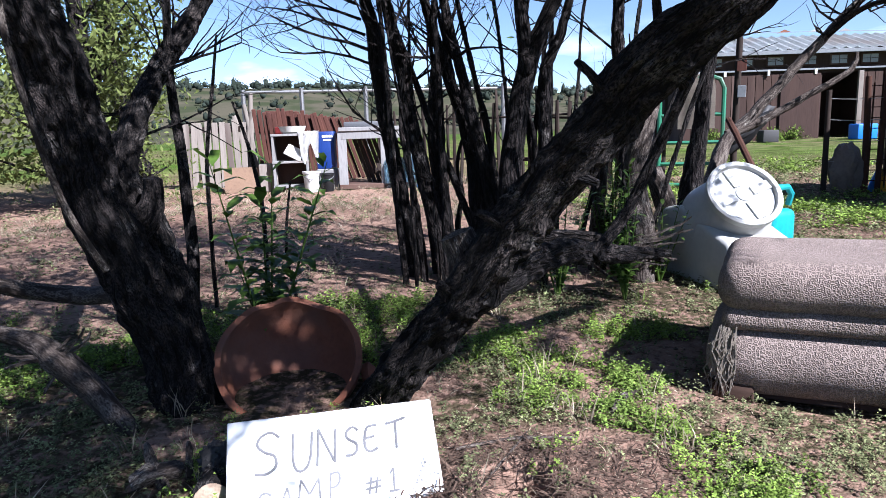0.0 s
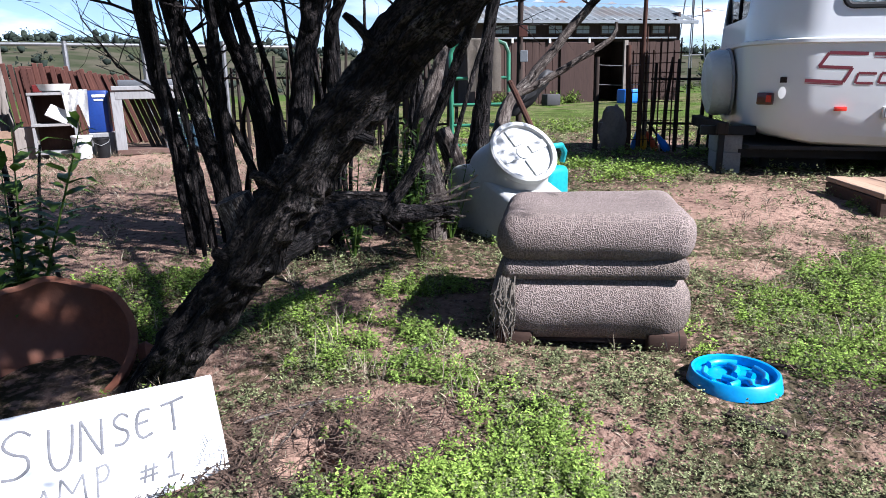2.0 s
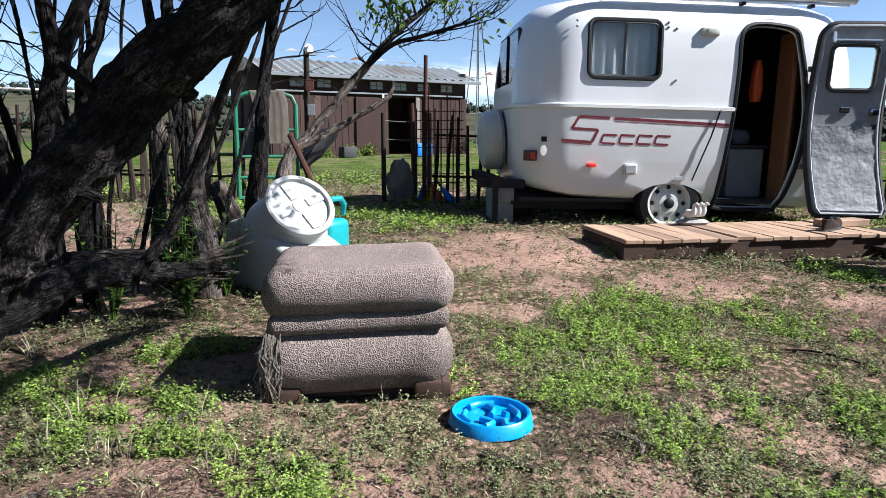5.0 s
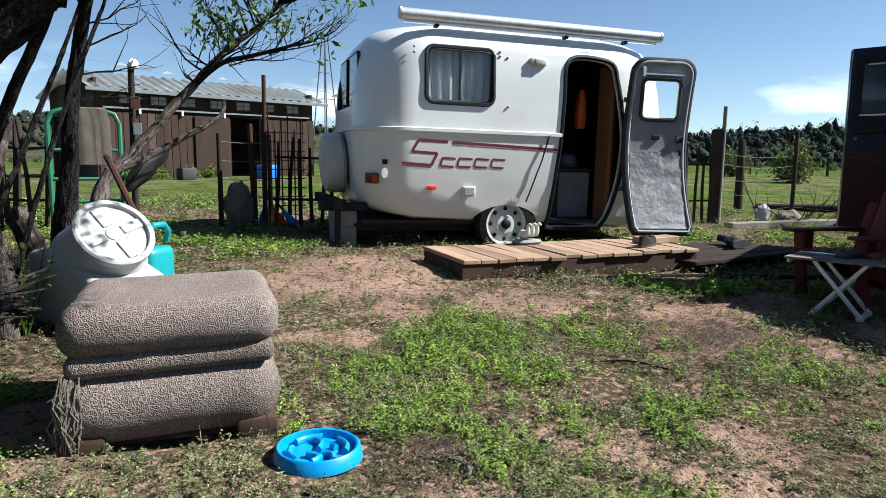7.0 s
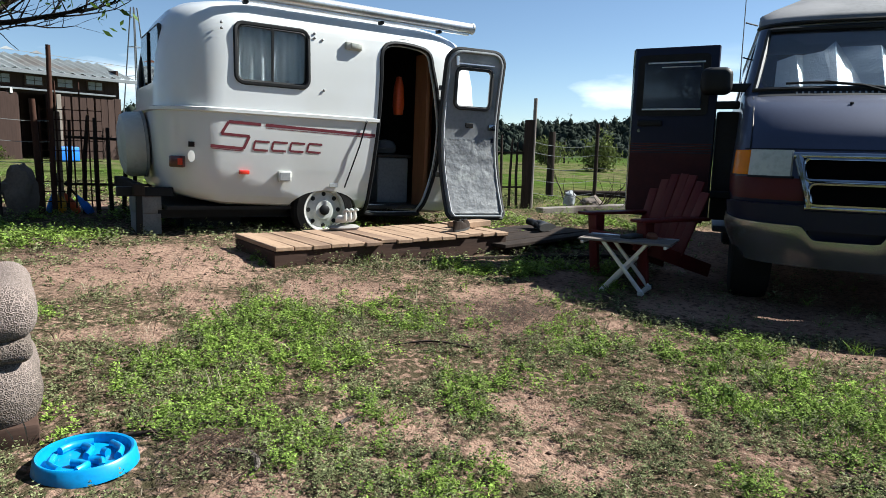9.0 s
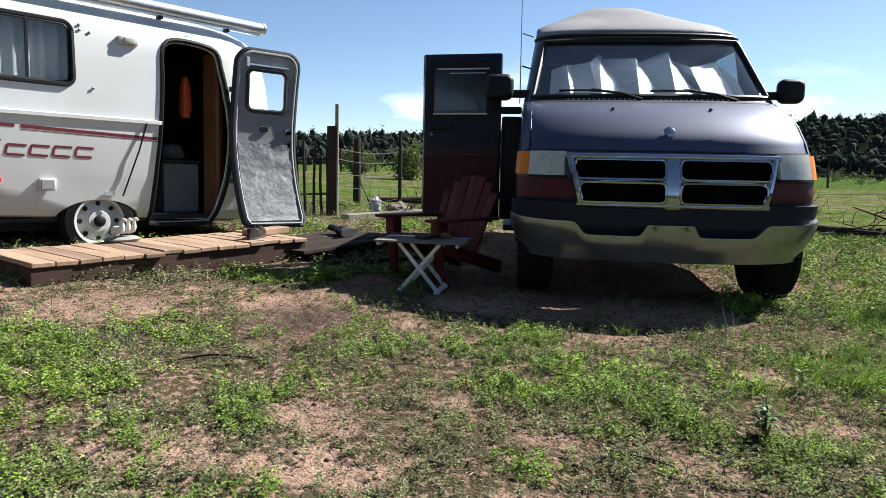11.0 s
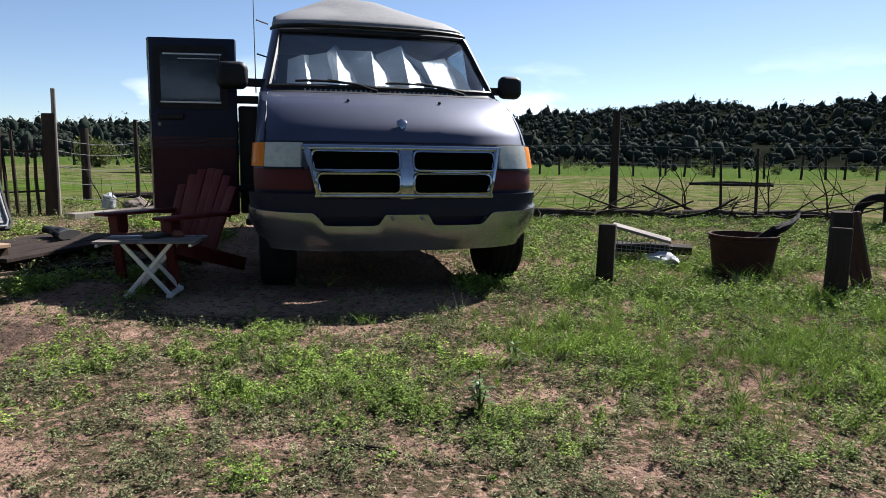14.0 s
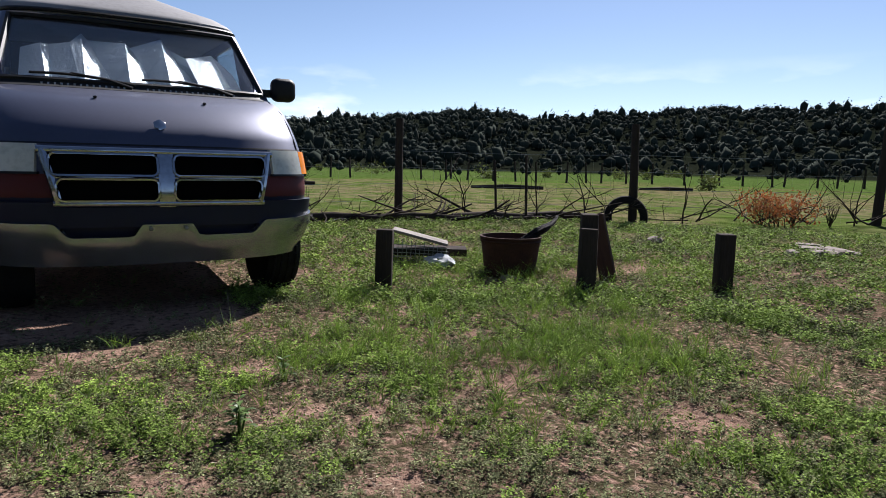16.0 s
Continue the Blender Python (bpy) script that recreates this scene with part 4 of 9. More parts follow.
for k, (foot, way, reach, thick) in enumerate((((-0.02, 1.28, 0.50), (-0.5, -0.5, 0.6), 0.10, 0.022), ((0.12, 1.16, 0.70), (-0.6, -0.3, 0.5), 0.13, 0.015), ((0.24, 1.10, 0.86), (0.5, -0.5, -0.1), 0.11, 0.018),
                                              ((0.36, 1.02, 1.03), (-0.7, -0.2, 0.7), 0.16, 0.012), ((0.47, 0.92, 1.17), (0.6, -0.4, 0.2), 0.12, 0.014), ((0.58, 0.82, 1.29), (-0.5, -0.3, 0.9), 0.20, 0.011))):
    # broken stubs along the trunk
    o, d = Vector(foot), Vector(way).normalized()
    limb("stub", tree, [o, o + d * reach * 0.5 + Vector((0, 0, 0.01)), o + d * reach], [thick * 1.5, thick, thick * 0.5], M_BARK_DARK, 10, 0.3, 70 + k, False, 0.02, 0.004)
limb("limb", tree, [(0.04, 1.33, 0.5), (0.02, 1.31, 0.62), (-0.005, 1.3, 0.70)], [0.07, 0.052, 0.05], M_DEADWOOD, 14, 0.2, 5)
limb("limb", tree, [(0.08, 1.3, 0.55), (0.29, 1.51, 0.58), (0.51, 1.76, 0.53), (0.75, 2.01, 0.47), (1.02, 2.21, 0.43)], [0.055, 0.044, 0.037, 0.03, 0.012], M_BARK_DARK, 24, 0.28, 3, False, 0.02, 0.009)
limb("limb", tree, [(0.53, 1.75, 0.52), (0.68, 1.82, 0.66), (0.78, 1.8, 0.89), (0.85, 1.71, 1.12), (0.89, 1.62, 1.27), (0.95, 1.5, 1.5), (1.0, 1.35, 1.8)], [0.024, 0.021, 0.019, 0.017, 0.016, 0.014, 0.010], M_BARK, 12, 0.18, 4, False, 0.03, 0.003)
limb("limb", tree, [(0.52, 0.98, 1.08), (0.48, 0.97, 1.13), (0.43, 0.95, 1.22), (0.41, 0.94, 1.4)], [0.02, 0.013, 0.011, 0.009], M_BARK, 8, 0.12, 6)
SUNWAY = (math.cos(radians(SUN_AZ)) / math.tan(radians(SUN_EL)), math.sin(radians(SUN_AZ)) / math.tan(radians(SUN_EL)))


def crown_thick(x, y):
    """How dense the crown is, told by the ground that it shades."""
    n = 0.5 + 0.9 * noise.noise(Vector((x * 1.6, y * 1.6, 31)))
    if x > (0.34 + 0.42 * (y - 1.5) if y < 2.2 else min(1.3, 0.63 + 1.1 * (y - 2.2))) or y > 6.0 or x < -3.4 or y < 0.75:
        return 0.0
    if -0.75 < x < 0.75 and y < 1.48:
        return 0.14 * n if x < 0.0 else 0.0
    if y < 2.7:
        return 0.12 * n if x > -0.98 and y < 1.2 else 0.58 + 0.5 * n
    return ((0.46 + 0.5 * n) if x < -0.3 else (0.20 + 0.40 * n)) * smooth01((6.0 - y) / 0.6)


rnd = random.Random(77)
boughs, bm, fine = [], bmesh.new(), bmesh.new()
for k, (start, tip) in enumerate((((0.83, 0.62, 1.53), (0.15, 0.1, 2.5)), ((1.0, 0.45, 1.8), (0.5, -0.8, 2.6)), ((1.08, 0.25, 2.1), (1.2, -1.1, 2.7)), ((1.08, 0.25, 2.1), (2.2, -0.3, 2.6)), ((1.0, 0.45, 1.8), (2.1, 0.9, 2.5)),
                                   ((0.83, 0.62, 1.53), (0.2, 1.5, 2.7)), ((1.0, 0.45, 1.8), (1.2, 1.8, 2.8)), ((1.08, 0.25, 2.1), (1.0, 0.9, 3.1)), ((1.08, 0.25, 2.1), (0.2, -0.4, 3.0)), ((1.0, 0.45, 1.8), (-0.6, 0.8, 2.8)), ((1.08, 0.25, 2.1), (1.7, -0.7, 3.0)))):
    a, c = Vector(start), Vector(tip)
    mid = a.lerp(c, 0.45) + Vector((rnd.gauss(0, 0.08), rnd.gauss(0, 0.08), 0.18))
    p, r = spline([a, mid, c], [0.038, 0.024, 0.008], 0.1)
    part("bough", tube(p, r, 8, None, 0.12, k), M_BARK, tree, smooth=60)
    boughs += p[2:]
clusters = []
while len(clusters) < 1080:
    x, y, z = rnd.uniform(-3.4, 1.2), rnd.uniform(0.7, 6.0), rnd.uniform(2.15, 3.1)
    if rnd.random() < 0.12:
        x, y = (rnd.uniform(-1.5, -0.35), rnd.uniform(1.25, 2.0)) if rnd.random() < 0.6 else (rnd.uniform(-1.6, -1.0), rnd.uniform(0.75, 1.3))
    if rnd.random() < crown_thick(x, y):
        c = Vector((x + SUNWAY[0] * (z - 0.12), y + SUNWAY[1] * (z - 0.12), z))
        if c.z > 1.25 + 0.36 * (c.xy - Vector((-0.1, -0.7))).length:
            clusters.append(tuple(c))
            if len(clusters) % 2:
                q = min(boughs, key=lambda b: (b - c).length)
                tube([q, q.lerp(c, 0.5) + Vector((rnd.gauss(0, 0.05), rnd.gauss(0, 0.05), 0.05)), c], [0.009, 0.006, 0.002], 4, fine)
tagged(part("branch_mass", fine, M_BARK, tree, smooth=60), kind="stuff")
leaf_part(clusters, 34, 0.06, 0.085, M_CROWN, tree)

# a clump of slender trunks behind it
clump = thing("tree_clump", Matrix(), "clump of slender dark trunks with bare twigs", "tree")
STEMS = [
    ([(-0.09, 3.15, 0.2), (-0.15, 3.18, 0.69), (-0.21, 3.19, 1.1), (-0.25, 3.16, 1.46), (-0.29, 3.11, 1.77), (-0.38, 2.99, 2.3), (-0.42, 2.9, 2.9)], [0.066, 0.055, 0.052, 0.046, 0.04, 0.03, 0.015]),
    ([(0.1, 3.04, 0.2), (0.02, 3.12, 0.63), (-0.06, 3.09, 1.0), (-0.12, 3.07, 1.36), (-0.18, 3.02, 1.72), (-0.24, 2.92, 2.3), (-0.2, 2.8, 2.8)], [0.066, 0.054, 0.048, 0.042, 0.036, 0.026, 0.012]),
    ([(0.28, 2.99, 0.25), (0.26, 3.06, 0.84), (0.15, 3.07, 1.26), (0.04, 3.03, 1.61), (-0.03, 2.98, 1.9), (-0.1, 2.9, 2.4)], [0.05, 0.047, 0.038, 0.03, 0.022, 0.01]),
    ([(0.36, 2.89, 0.3), (0.32, 2.95, 0.78), (0.22, 2.96, 1.2), (0.14, 2.93, 1.53), (0.08, 2.87, 1.9), (0.05, 2.8, 2.5)], [0.052, 0.044, 0.035, 0.031, 0.022, 0.01]),
    ([(0.41, 2.77, 0.3), (0.44, 2.83, 0.84), (0.51, 2.81, 1.29), (0.59, 2.77, 1.47), (0.71, 2.69, 1.75), (0.85, 2.6, 2.3)], [0.078, 0.07, 0.066, 0.048, 0.036, 0.02]),
    ([(0.51, 2.8, 1.25), (0.49, 2.78, 1.55), (0.46, 2.73, 1.85), (0.42, 2.65, 2.4)], [0.05, 0.042, 0.033, 0.018]),
    ([(0.6, 2.94, 0.34), (0.65, 2.99, 0.92), (0.65, 2.98, 1.27), (0.72, 2.94, 1.47), (0.79, 2.88, 1.75), (0.9, 2.75, 2.3)], [0.052, 0.047, 0.039, 0.03, 0.022, 0.012]),
    ([(0.15, 3.3, 0.2), (0.09, 3.37, 0.67), (0.07, 3.38, 1.1), (0.12, 3.36, 1.42)], [0.042, 0.035, 0.035, 0.03]),
    ([(1.19, 3.21, 0.4), (1.18, 3.25, 1.06), (1.13, 3.24, 1.5), (1.13, 3.18, 1.9), (1.15, 3.1, 2.4)], [0.066, 0.056, 0.045, 0.033, 0.018]),
    ([(1.13, 2.8, 0.4), (1.09, 2.85, 0.76), (1.14, 2.84, 0.96), (1.24, 2.9, 1.19)], [0.085, 0.07, 0.055, 0.03]),
    ([(0.95, 3.05, 0.3), (0.98, 3.06, 0.7), (1.0, 3.05, 1.05), (1.06, 3.1, 1.3)], [0.05, 0.042, 0.034, 0.018]),
    ([(1.42, 3.15, 0.45), (1.36, 3.15, 0.62), (1.33, 3.2, 0.72)], [0.075, 0.07, 0.068]),
]
rnd = random.Random(19)
for k in range(17):
    x, y = rnd.uniform(-0.1, 1.05), rnd.uniform(2.75, 3.35)
    lean_x, lean_y = max(-0.10, rnd.gauss(-0.10 + 0.18 * x, 0.16)), rnd.gauss(-0.05, 0.06)
    h, r = rnd.uniform(0.5, 2.2) if k > 8 else rnd.uniform(1.3, 2.2), rnd.uniform(0.010, 0.03)
    STEMS.append(([(x + lean_x * h * t + rnd.gauss(0, 0.02), y + lean_y * h * t, 0.22 + h * t) for t in (0, 0.25, 0.5, 0.75, 1.0)], [r, r * 0.9, r * 0.75, r * 0.55, r * 0.25]))
# slender shoots fanning out of the same stools
for x, lean_, bend, r in ((0.34, -0.40, 0.10, 0.026), (0.40, -0.24, 0.06, 0.020), (0.50, -0.20, -0.05, 0.024), (0.53, -0.12, 0.10, 0.016), (0.58, 0.02, 0.14, 0.020), (0.70, -0.02, 0.03, 0.022), (1.00, 0.40, 0.10, 0.020), (1.18, 0.36, 0.06, 0.018)):
    STEMS.append(([(x + lean_ * t + bend * (t / 2.1) ** 2 + rnd.gauss(0, 0.012), 3.0 + 0.05 * t + rnd.gauss(0, 0.02), 0.24 + t) for t in (0, 0.35, 0.75, 1.2, 1.65, 2.1)], [r, r * 0.95, r * 0.85, r * 0.7, r * 0.5, r * 0.25]))
for k, (pts, radii) in enumerate(STEMS):
    radii = [q * 0.78 for q in radii]
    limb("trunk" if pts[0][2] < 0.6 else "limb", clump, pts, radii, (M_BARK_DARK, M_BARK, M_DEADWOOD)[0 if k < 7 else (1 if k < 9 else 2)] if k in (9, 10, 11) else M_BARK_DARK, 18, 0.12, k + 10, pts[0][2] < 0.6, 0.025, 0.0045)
bm, ends = bmesh.new(), []
rnd = random.Random(8)
for k in range(90):
    pts, radii = STEMS[rnd.choice((0, 0, 1, 1, 2, 3, 4, 5, 6, 8, 12, 13, 14, 15, 16, 17, 18, 19))]
    i = rnd.randrange(1, len(pts) - 1)
    t = rnd.random()
    p = Vector(pts[i]).lerp(Vector(pts[i + 1]), t)
    twigs(bm, p, (rnd.gauss(-0.25, 0.7), rnd.gauss(0, 0.5), rnd.uniform(0.2, 1.1)), rnd.uniform(0.25, 0.6), rnd.uniform(0.004, 0.010), 1, ends, 200 + k)
for k in range(7):
    twigs(bm, (-0.25 - 0.02 * k, 3.15, 1.35 + 0.08 * k), (-1, rnd.gauss(0, 0.3), rnd.uniform(0.1, 0.5)), 0.55, 0.011, 2, ends, 400 + k)
for pts, radii in STEMS[:9]:
    twigs(bm, pts[-1], (rnd.gauss(0, 0.3), rnd.gauss(0, 0.3), 1), 0.6, 0.014, 2, ends, 500 + int(pts[0][0] * 100))
tagged(part("twig_mass", bm, M_BARK_DARK, clump, smooth=60), kind="stuff")
leaf_part([e for e in ends if e[2] > 1.9] + [(0.33, 2.9, 1.62), (0.37, 2.88, 1.55), (0.36, 2.9, 1.7)], 6, 0.05, 0.05, M_LEAF, clump)
bm = bmesh.new()
limb_pts, limb_r = spline([(0.43, 2.41, 0.5), (0.71, 2.55, 0.46), (0.93, 2.58, 0.4), (1.16, 2.6, 0.31)], [0.030, 0.038, 0.030, 0.010])
log = solo("splintered_log", tube(limb_pts, limb_r, 10, None, 0.3, 3), M_BARK, Matrix(), "splintered dead log lying among the tree trunks", "log", smooth=60)
for k in range(9):
    bm = bmesh.new()
    twigs(bm, (0.88 + 0.02 * k, 2.58, 0.34 + 0.012 * k), (1, 0.05 * k - 0.35, -0.14 + 0.018 * k), 0.27, 0.010, 0, [], 70 + k)
    part("splinter", bm, M_DEADWOOD, log, smooth=60)

# the dead stem and boughs by the gate
dead = thing("dead_tree", Matrix(), "half-dead tree with pale bare boughs by the gate", "tree")
limb("trunk", dead, [(1.58, 3.22, 0.5), (1.62, 3.22, 0.93), (1.65, 3.2, 1.29), (1.69, 3.14, 1.62), (1.72, 3.05, 2.0), (1.7, 2.95, 2.5)], [0.075, 0.044, 0.038, 0.033, 0.027, 0.015], M_BARK_DARK, 20, 0.16, 21, True, 0.025, 0.005)
limb("limb", dead, [(1.62, 3.25, 0.35), (1.8, 3.45, 0.55), (1.99, 3.66, 0.82), (2.13, 3.71, 0.96), (2.35, 3.71, 1.18), (2.66, 3.68, 1.51), (2.88, 3.63, 1.76), (3.13, 3.54, 1.98), (3.34, 3.45, 2.25)], [0.07, 0.055, 0.045, 0.038, 0.031, 0.027, 0.023, 0.018, 0.010], M_DEADWOOD, 18, 0.14, 22, False, 0.03, 0.004)
limb("limb", dead, [(2.03, 3.7, 0.9), (2.29, 3.69, 1.0), (2.56, 3.65, 1.15), (2.81, 3.62, 1.29), (2.83, 3.6, 1.4)], [0.034, 0.026, 0.022, 0.018, 0.010], M_DEADWOOD, 10, 0.16, 23)
limb("limb", dead, [(2.66, 3.68, 1.51), (2.76, 3.48, 1.65), (2.84, 3.3, 1.68), (2.96, 3.09, 1.73), (3.04, 2.9, 1.76)], [0.022, 0.018, 0.015, 0.012, 0.006], M_BARK, 8, 0.14, 24)
bm, ends, more = bmesh.new(), [], []
for k in range(20):
    p = Vector((2.66, 3.68, 1.51)).lerp(Vector((3.3, 3.45, 2.2)), rnd.random())
    twigs(bm, p, (rnd.gauss(0.2, 0.6), rnd.gauss(-0.2, 0.5), rnd.uniform(0, 0.9)), rnd.uniform(0.3, 0.6), 0.009, 1, ends if k % 2 else more, 600 + k)
for k in range(10):
    p = Vector((2.7, 3.6, 1.58)).lerp(Vector((3.04, 2.9, 1.76)), rnd.random())
    twigs(bm, p, (rnd.gauss(0.3, 0.5), rnd.gauss(-0.2, 0.5), rnd.uniform(-0.1, 0.7)), rnd.uniform(0.25, 0.45), 0.007, 1, more, 700 + k)
for k in range(5):
    twigs(bm, (1.66 + 0.01 * k, 3.17, 1.3 + 0.13 * k), (1, rnd.gauss(0, 0.5), rnd.uniform(0, 0.6)), 0.4, 0.008, 1, [], 760 + k)
tagged(part("twig_mass", bm, M_BARK_DARK, dead, smooth=60), kind="stuff")
leaf_part([e for e in ends if e[2] > 1.75] + [(2.82, 3.01, 1.95), (3.05, 2.84, 1.93), (3.15, 2.72, 2.0), (3.07, 2.87, 1.72), (2.98, 2.93, 1.83), (3.1, 2.8, 1.82), (3.26, 2.63, 2.03)], 11, 0.06, 0.05, M_LEAF, dead)

# the dark tree at the edge of the camp
left = thing("dark_tree", Matrix(), "dark leaning tree with burnt-looking bark and a forked limb", "tree")
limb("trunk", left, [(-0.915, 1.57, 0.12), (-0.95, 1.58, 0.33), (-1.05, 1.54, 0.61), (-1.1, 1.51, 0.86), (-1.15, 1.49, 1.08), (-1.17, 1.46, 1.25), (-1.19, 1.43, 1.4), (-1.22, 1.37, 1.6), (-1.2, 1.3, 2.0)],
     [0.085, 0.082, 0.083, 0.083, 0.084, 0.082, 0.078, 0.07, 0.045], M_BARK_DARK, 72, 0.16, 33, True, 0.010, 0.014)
limb("limb", left, [(-0.86, 1.63, 0.12), (-0.93, 1.66, 0.44), (-1.0, 1.68, 0.71), (-1.09, 1.73, 0.89), (-1.08, 1.84, 1.04), (-1.03, 2.05, 1.25), (-0.94, 2.16, 1.42), (-0.87, 2.25, 1.6), (-0.76, 2.32, 1.9)], [0.058, 0.056, 0.052, 0.045, 0.042, 0.038, 0.035, 0.03, 0.018], M_BARK, 36, 0.18, 34, True, 0.015, 0.008)
limb("limb", left, [(-1.03, 1.62, 0.70), (-0.97, 1.62, 0.79), (-0.955, 1.61, 0.87)], [0.05, 0.037, 0.026], M_BARK_DARK, 10, 0.25, 35)
limb("limb", left, [(-1.04, 1.39, 0.62), (-1.08, 1.29, 0.81), (-1.11, 1.23, 1.04), (-1.13, 1.2, 1.26), (-1.13, 1.18, 1.5)], [0.011, 0.01, 0.009, 0.009, 0.007], M_DEADWOOD, 8, 0.1, 36)
limb("limb", left, [(-1.05, 1.62, 0.5), (-1.18, 1.74, 0.47), (-1.36, 1.83, 0.45), (-1.49, 1.77, 0.49), (-1.62, 1.66, 0.56)], [0.04, 0.034, 0.032, 0.03, 0.024], M_DEADWOOD, 10, 0.16, 37)
bm, ends = bmesh.new(), []
for k in range(9):
    p = Vector((-1.09, 1.8, 0.95)).lerp(Vector((-0.87, 2.25, 1.6)), rnd.random())
    twigs(bm, p, (rnd.gauss(0.1, 0.8), rnd.gauss(0, 0.5), rnd.uniform(-0.2, 1)), 0.35, 0.007, 1, ends, 800 + k)
for k in range(5):
    twigs(bm, (-1.2, 1.33, 1.75 + 0.05 * k), (rnd.gauss(0.5, 0.5), rnd.gauss(0, 0.6), rnd.uniform(0.3, 1)), 0.75, 0.03, 2, ends, 830 + k)
tagged(part("twig_mass", bm, M_BARK_DARK, left, smooth=60), kind="stuff")
leaf_part([e for e in ends if e[2] > 1.8], 8, 0.055, 0.07, M_LEAF, left)
root = solo("dead_root", tube(*spline([(-1.52, 1.44, 0.47), (-1.32, 1.44, 0.41), (-1.23, 1.41, 0.36), (-1.13, 1.42, 0.24), (-1.02, 1.4, 0.09)], [0.02, 0.026, 0.04, 0.036, 0.03]), 10, None, 0.25, 40), M_DEADWOOD, Matrix(), "weathered dead root leaning out of the weeds", "root", smooth=60)
for k in range(7):
    bm = bmesh.new()
    twigs(bm, (-1.25 + 0.01 * k, 1.41, 0.36), (rnd.gauss(0, 0.5), rnd.gauss(-0.2, 0.5), rnd.uniform(-0.2, 0.7)), 0.13, 0.009, 0, [], 850 + k)
    part("splinter", bm, M_DEADWOOD, root, smooth=60)

# saplings and shrubs
for k, (pts, radii) in enumerate((([(-0.96, 1.9, 0.2), (-0.97, 2.0, 0.56), (-0.98, 2.03, 0.92), (-1.0, 2.06, 1.28), (-0.97, 2.03, 1.6)], [0.028, 0.024, 0.021, 0.017, 0.012]),
                                  ([(-0.75, 2.27, 0.2), (-0.75, 2.32, 0.66), (-0.79, 2.33, 0.95), (-0.84, 2.33, 1.14)], [0.010, 0.010, 0.008, 0.005]),
                                  ([(-1.08, 2.7, 0.2), (-1.06, 2.68, 0.85), (-1.0, 2.69, 1.24), (-0.96, 2.67, 1.46)], [0.011, 0.010, 0.008, 0.005]),
                                  ([(-0.62, 2.35, 0.2), (-0.66, 2.32, 0.5), (-0.62, 2.3, 0.8)], [0.008, 0.007, 0.004]))):
    limb_ob = limb("sapling", None, pts, radii, M_BARK_DARK, 8, 0.14, 60 + k, True)
    tagged(limb_ob, "thin leafless sapling standing in the shade", "sapling", "saplings by the dark tree")


def leafy_plant(name, x, y, height, stems, leaf, label, seed):
    rnd = random.Random(seed)
    plant = thing(name, Matrix.Translation((x, y, land(x, y))), label, "plant")
    bm = bmesh.new()
    v, f = [], []
    for s in range(stems):
        a, h = rnd.uniform(0, 6.28), height * rnd.uniform(0.45, 1.0)
        lean = rnd.uniform(0.05, 0.38) if s else 0.04
        pts = [Vector((lean * h * t * math.cos(a), lean * h * t * math.sin(a), h * t - 0.02)) for t in (0, 0.25, 0.5, 0.75, 1)]
        part("stem", tube(pts, [0.005, 0.0045, 0.004, 0.003, 0.0015], 5), M_LEAF, plant)
        n = int(h / 0.026)
        for i in range(n):
            t = 0.22 + 0.78 * i / n
            p = Vector((lean * h * t * math.cos(a), lean * h * t * math.sin(a), h * t))
            b = i * 2.4 + s
            d = Vector((math.cos(b), math.sin(b), rnd.uniform(0.1, 0.6) + (0.8 if t > 0.93 else 0)))
            d.normalize()
            ln = leaf * rnd.uniform(0.6, 1.15) * (1.1 - 0.3 * t)
            side = d.cross(Vector((0, 0, 1))).normalized() * ln * 0.17
            k = len(v)
            m1, m2, tip = p + d * ln * 0.35, p + d * ln * 0.7 - Vector((0, 0, 0.04 * ln)), p + d * ln - Vector((0, 0, 0.28 * ln))
            v += [p, m1 - side, m1, m1 + side, m2 - side * 0.8, m2 - Vector((0, 0, 0.03 * ln)), m2 + side * 0.8, tip]
            f += [(k, k + 1, k + 2), (k, k + 2, k + 3), (k + 1, k + 4, k + 5, k + 2), (k + 2, k + 5, k + 6, k + 3), (k + 4, k + 7, k + 5), (k + 5, k + 7, k + 6)]
    me = strip_mesh("leaves", v, f, M_LEAF, smooth=True)
    ob = new("leaves", me)
    ob.parent = plant
    return plant


leafy_plant("leafy_weed", -0.70, 2.0, 0.84, 8, 0.16, "tall leafy green weed growing behind the fire pot", 3)
leafy_plant("leafy_weed", 1.02, 2.95, 0.66, 26, 0.075, "green leafy shoots at the foot of the trunks", 5)
leafy_plant("leafy_weed", 1.2, 2.75, 0.42, 10, 0.07, "green leafy shoots at the foot of the trunks", 6)
leafy_plant("leafy_weed", 0.92, 2.48, 0.68, 10, 0.085, "green leafy shoots at the foot of the trunks", 15)
leafy_plant("leafy_weed", 0.62, 2.62, 0.6, 9, 0.08, "green leafy shoots at the foot of the trunks", 16)
leafy_plant("yard_weed", 2.73, -1.66, 0.17, 9, 0.065, "upright green weed in the middle of the yard", 7)
leafy_plant("yard_weed", 3.25, -1.95, 0.11, 5, 0.06, "upright green weed in the middle of the yard", 8)
leafy_plant("yard_weed", 3.0, -0.75, 0.10, 6, 0.04, "upright green weed in the middle of the yard", 9)


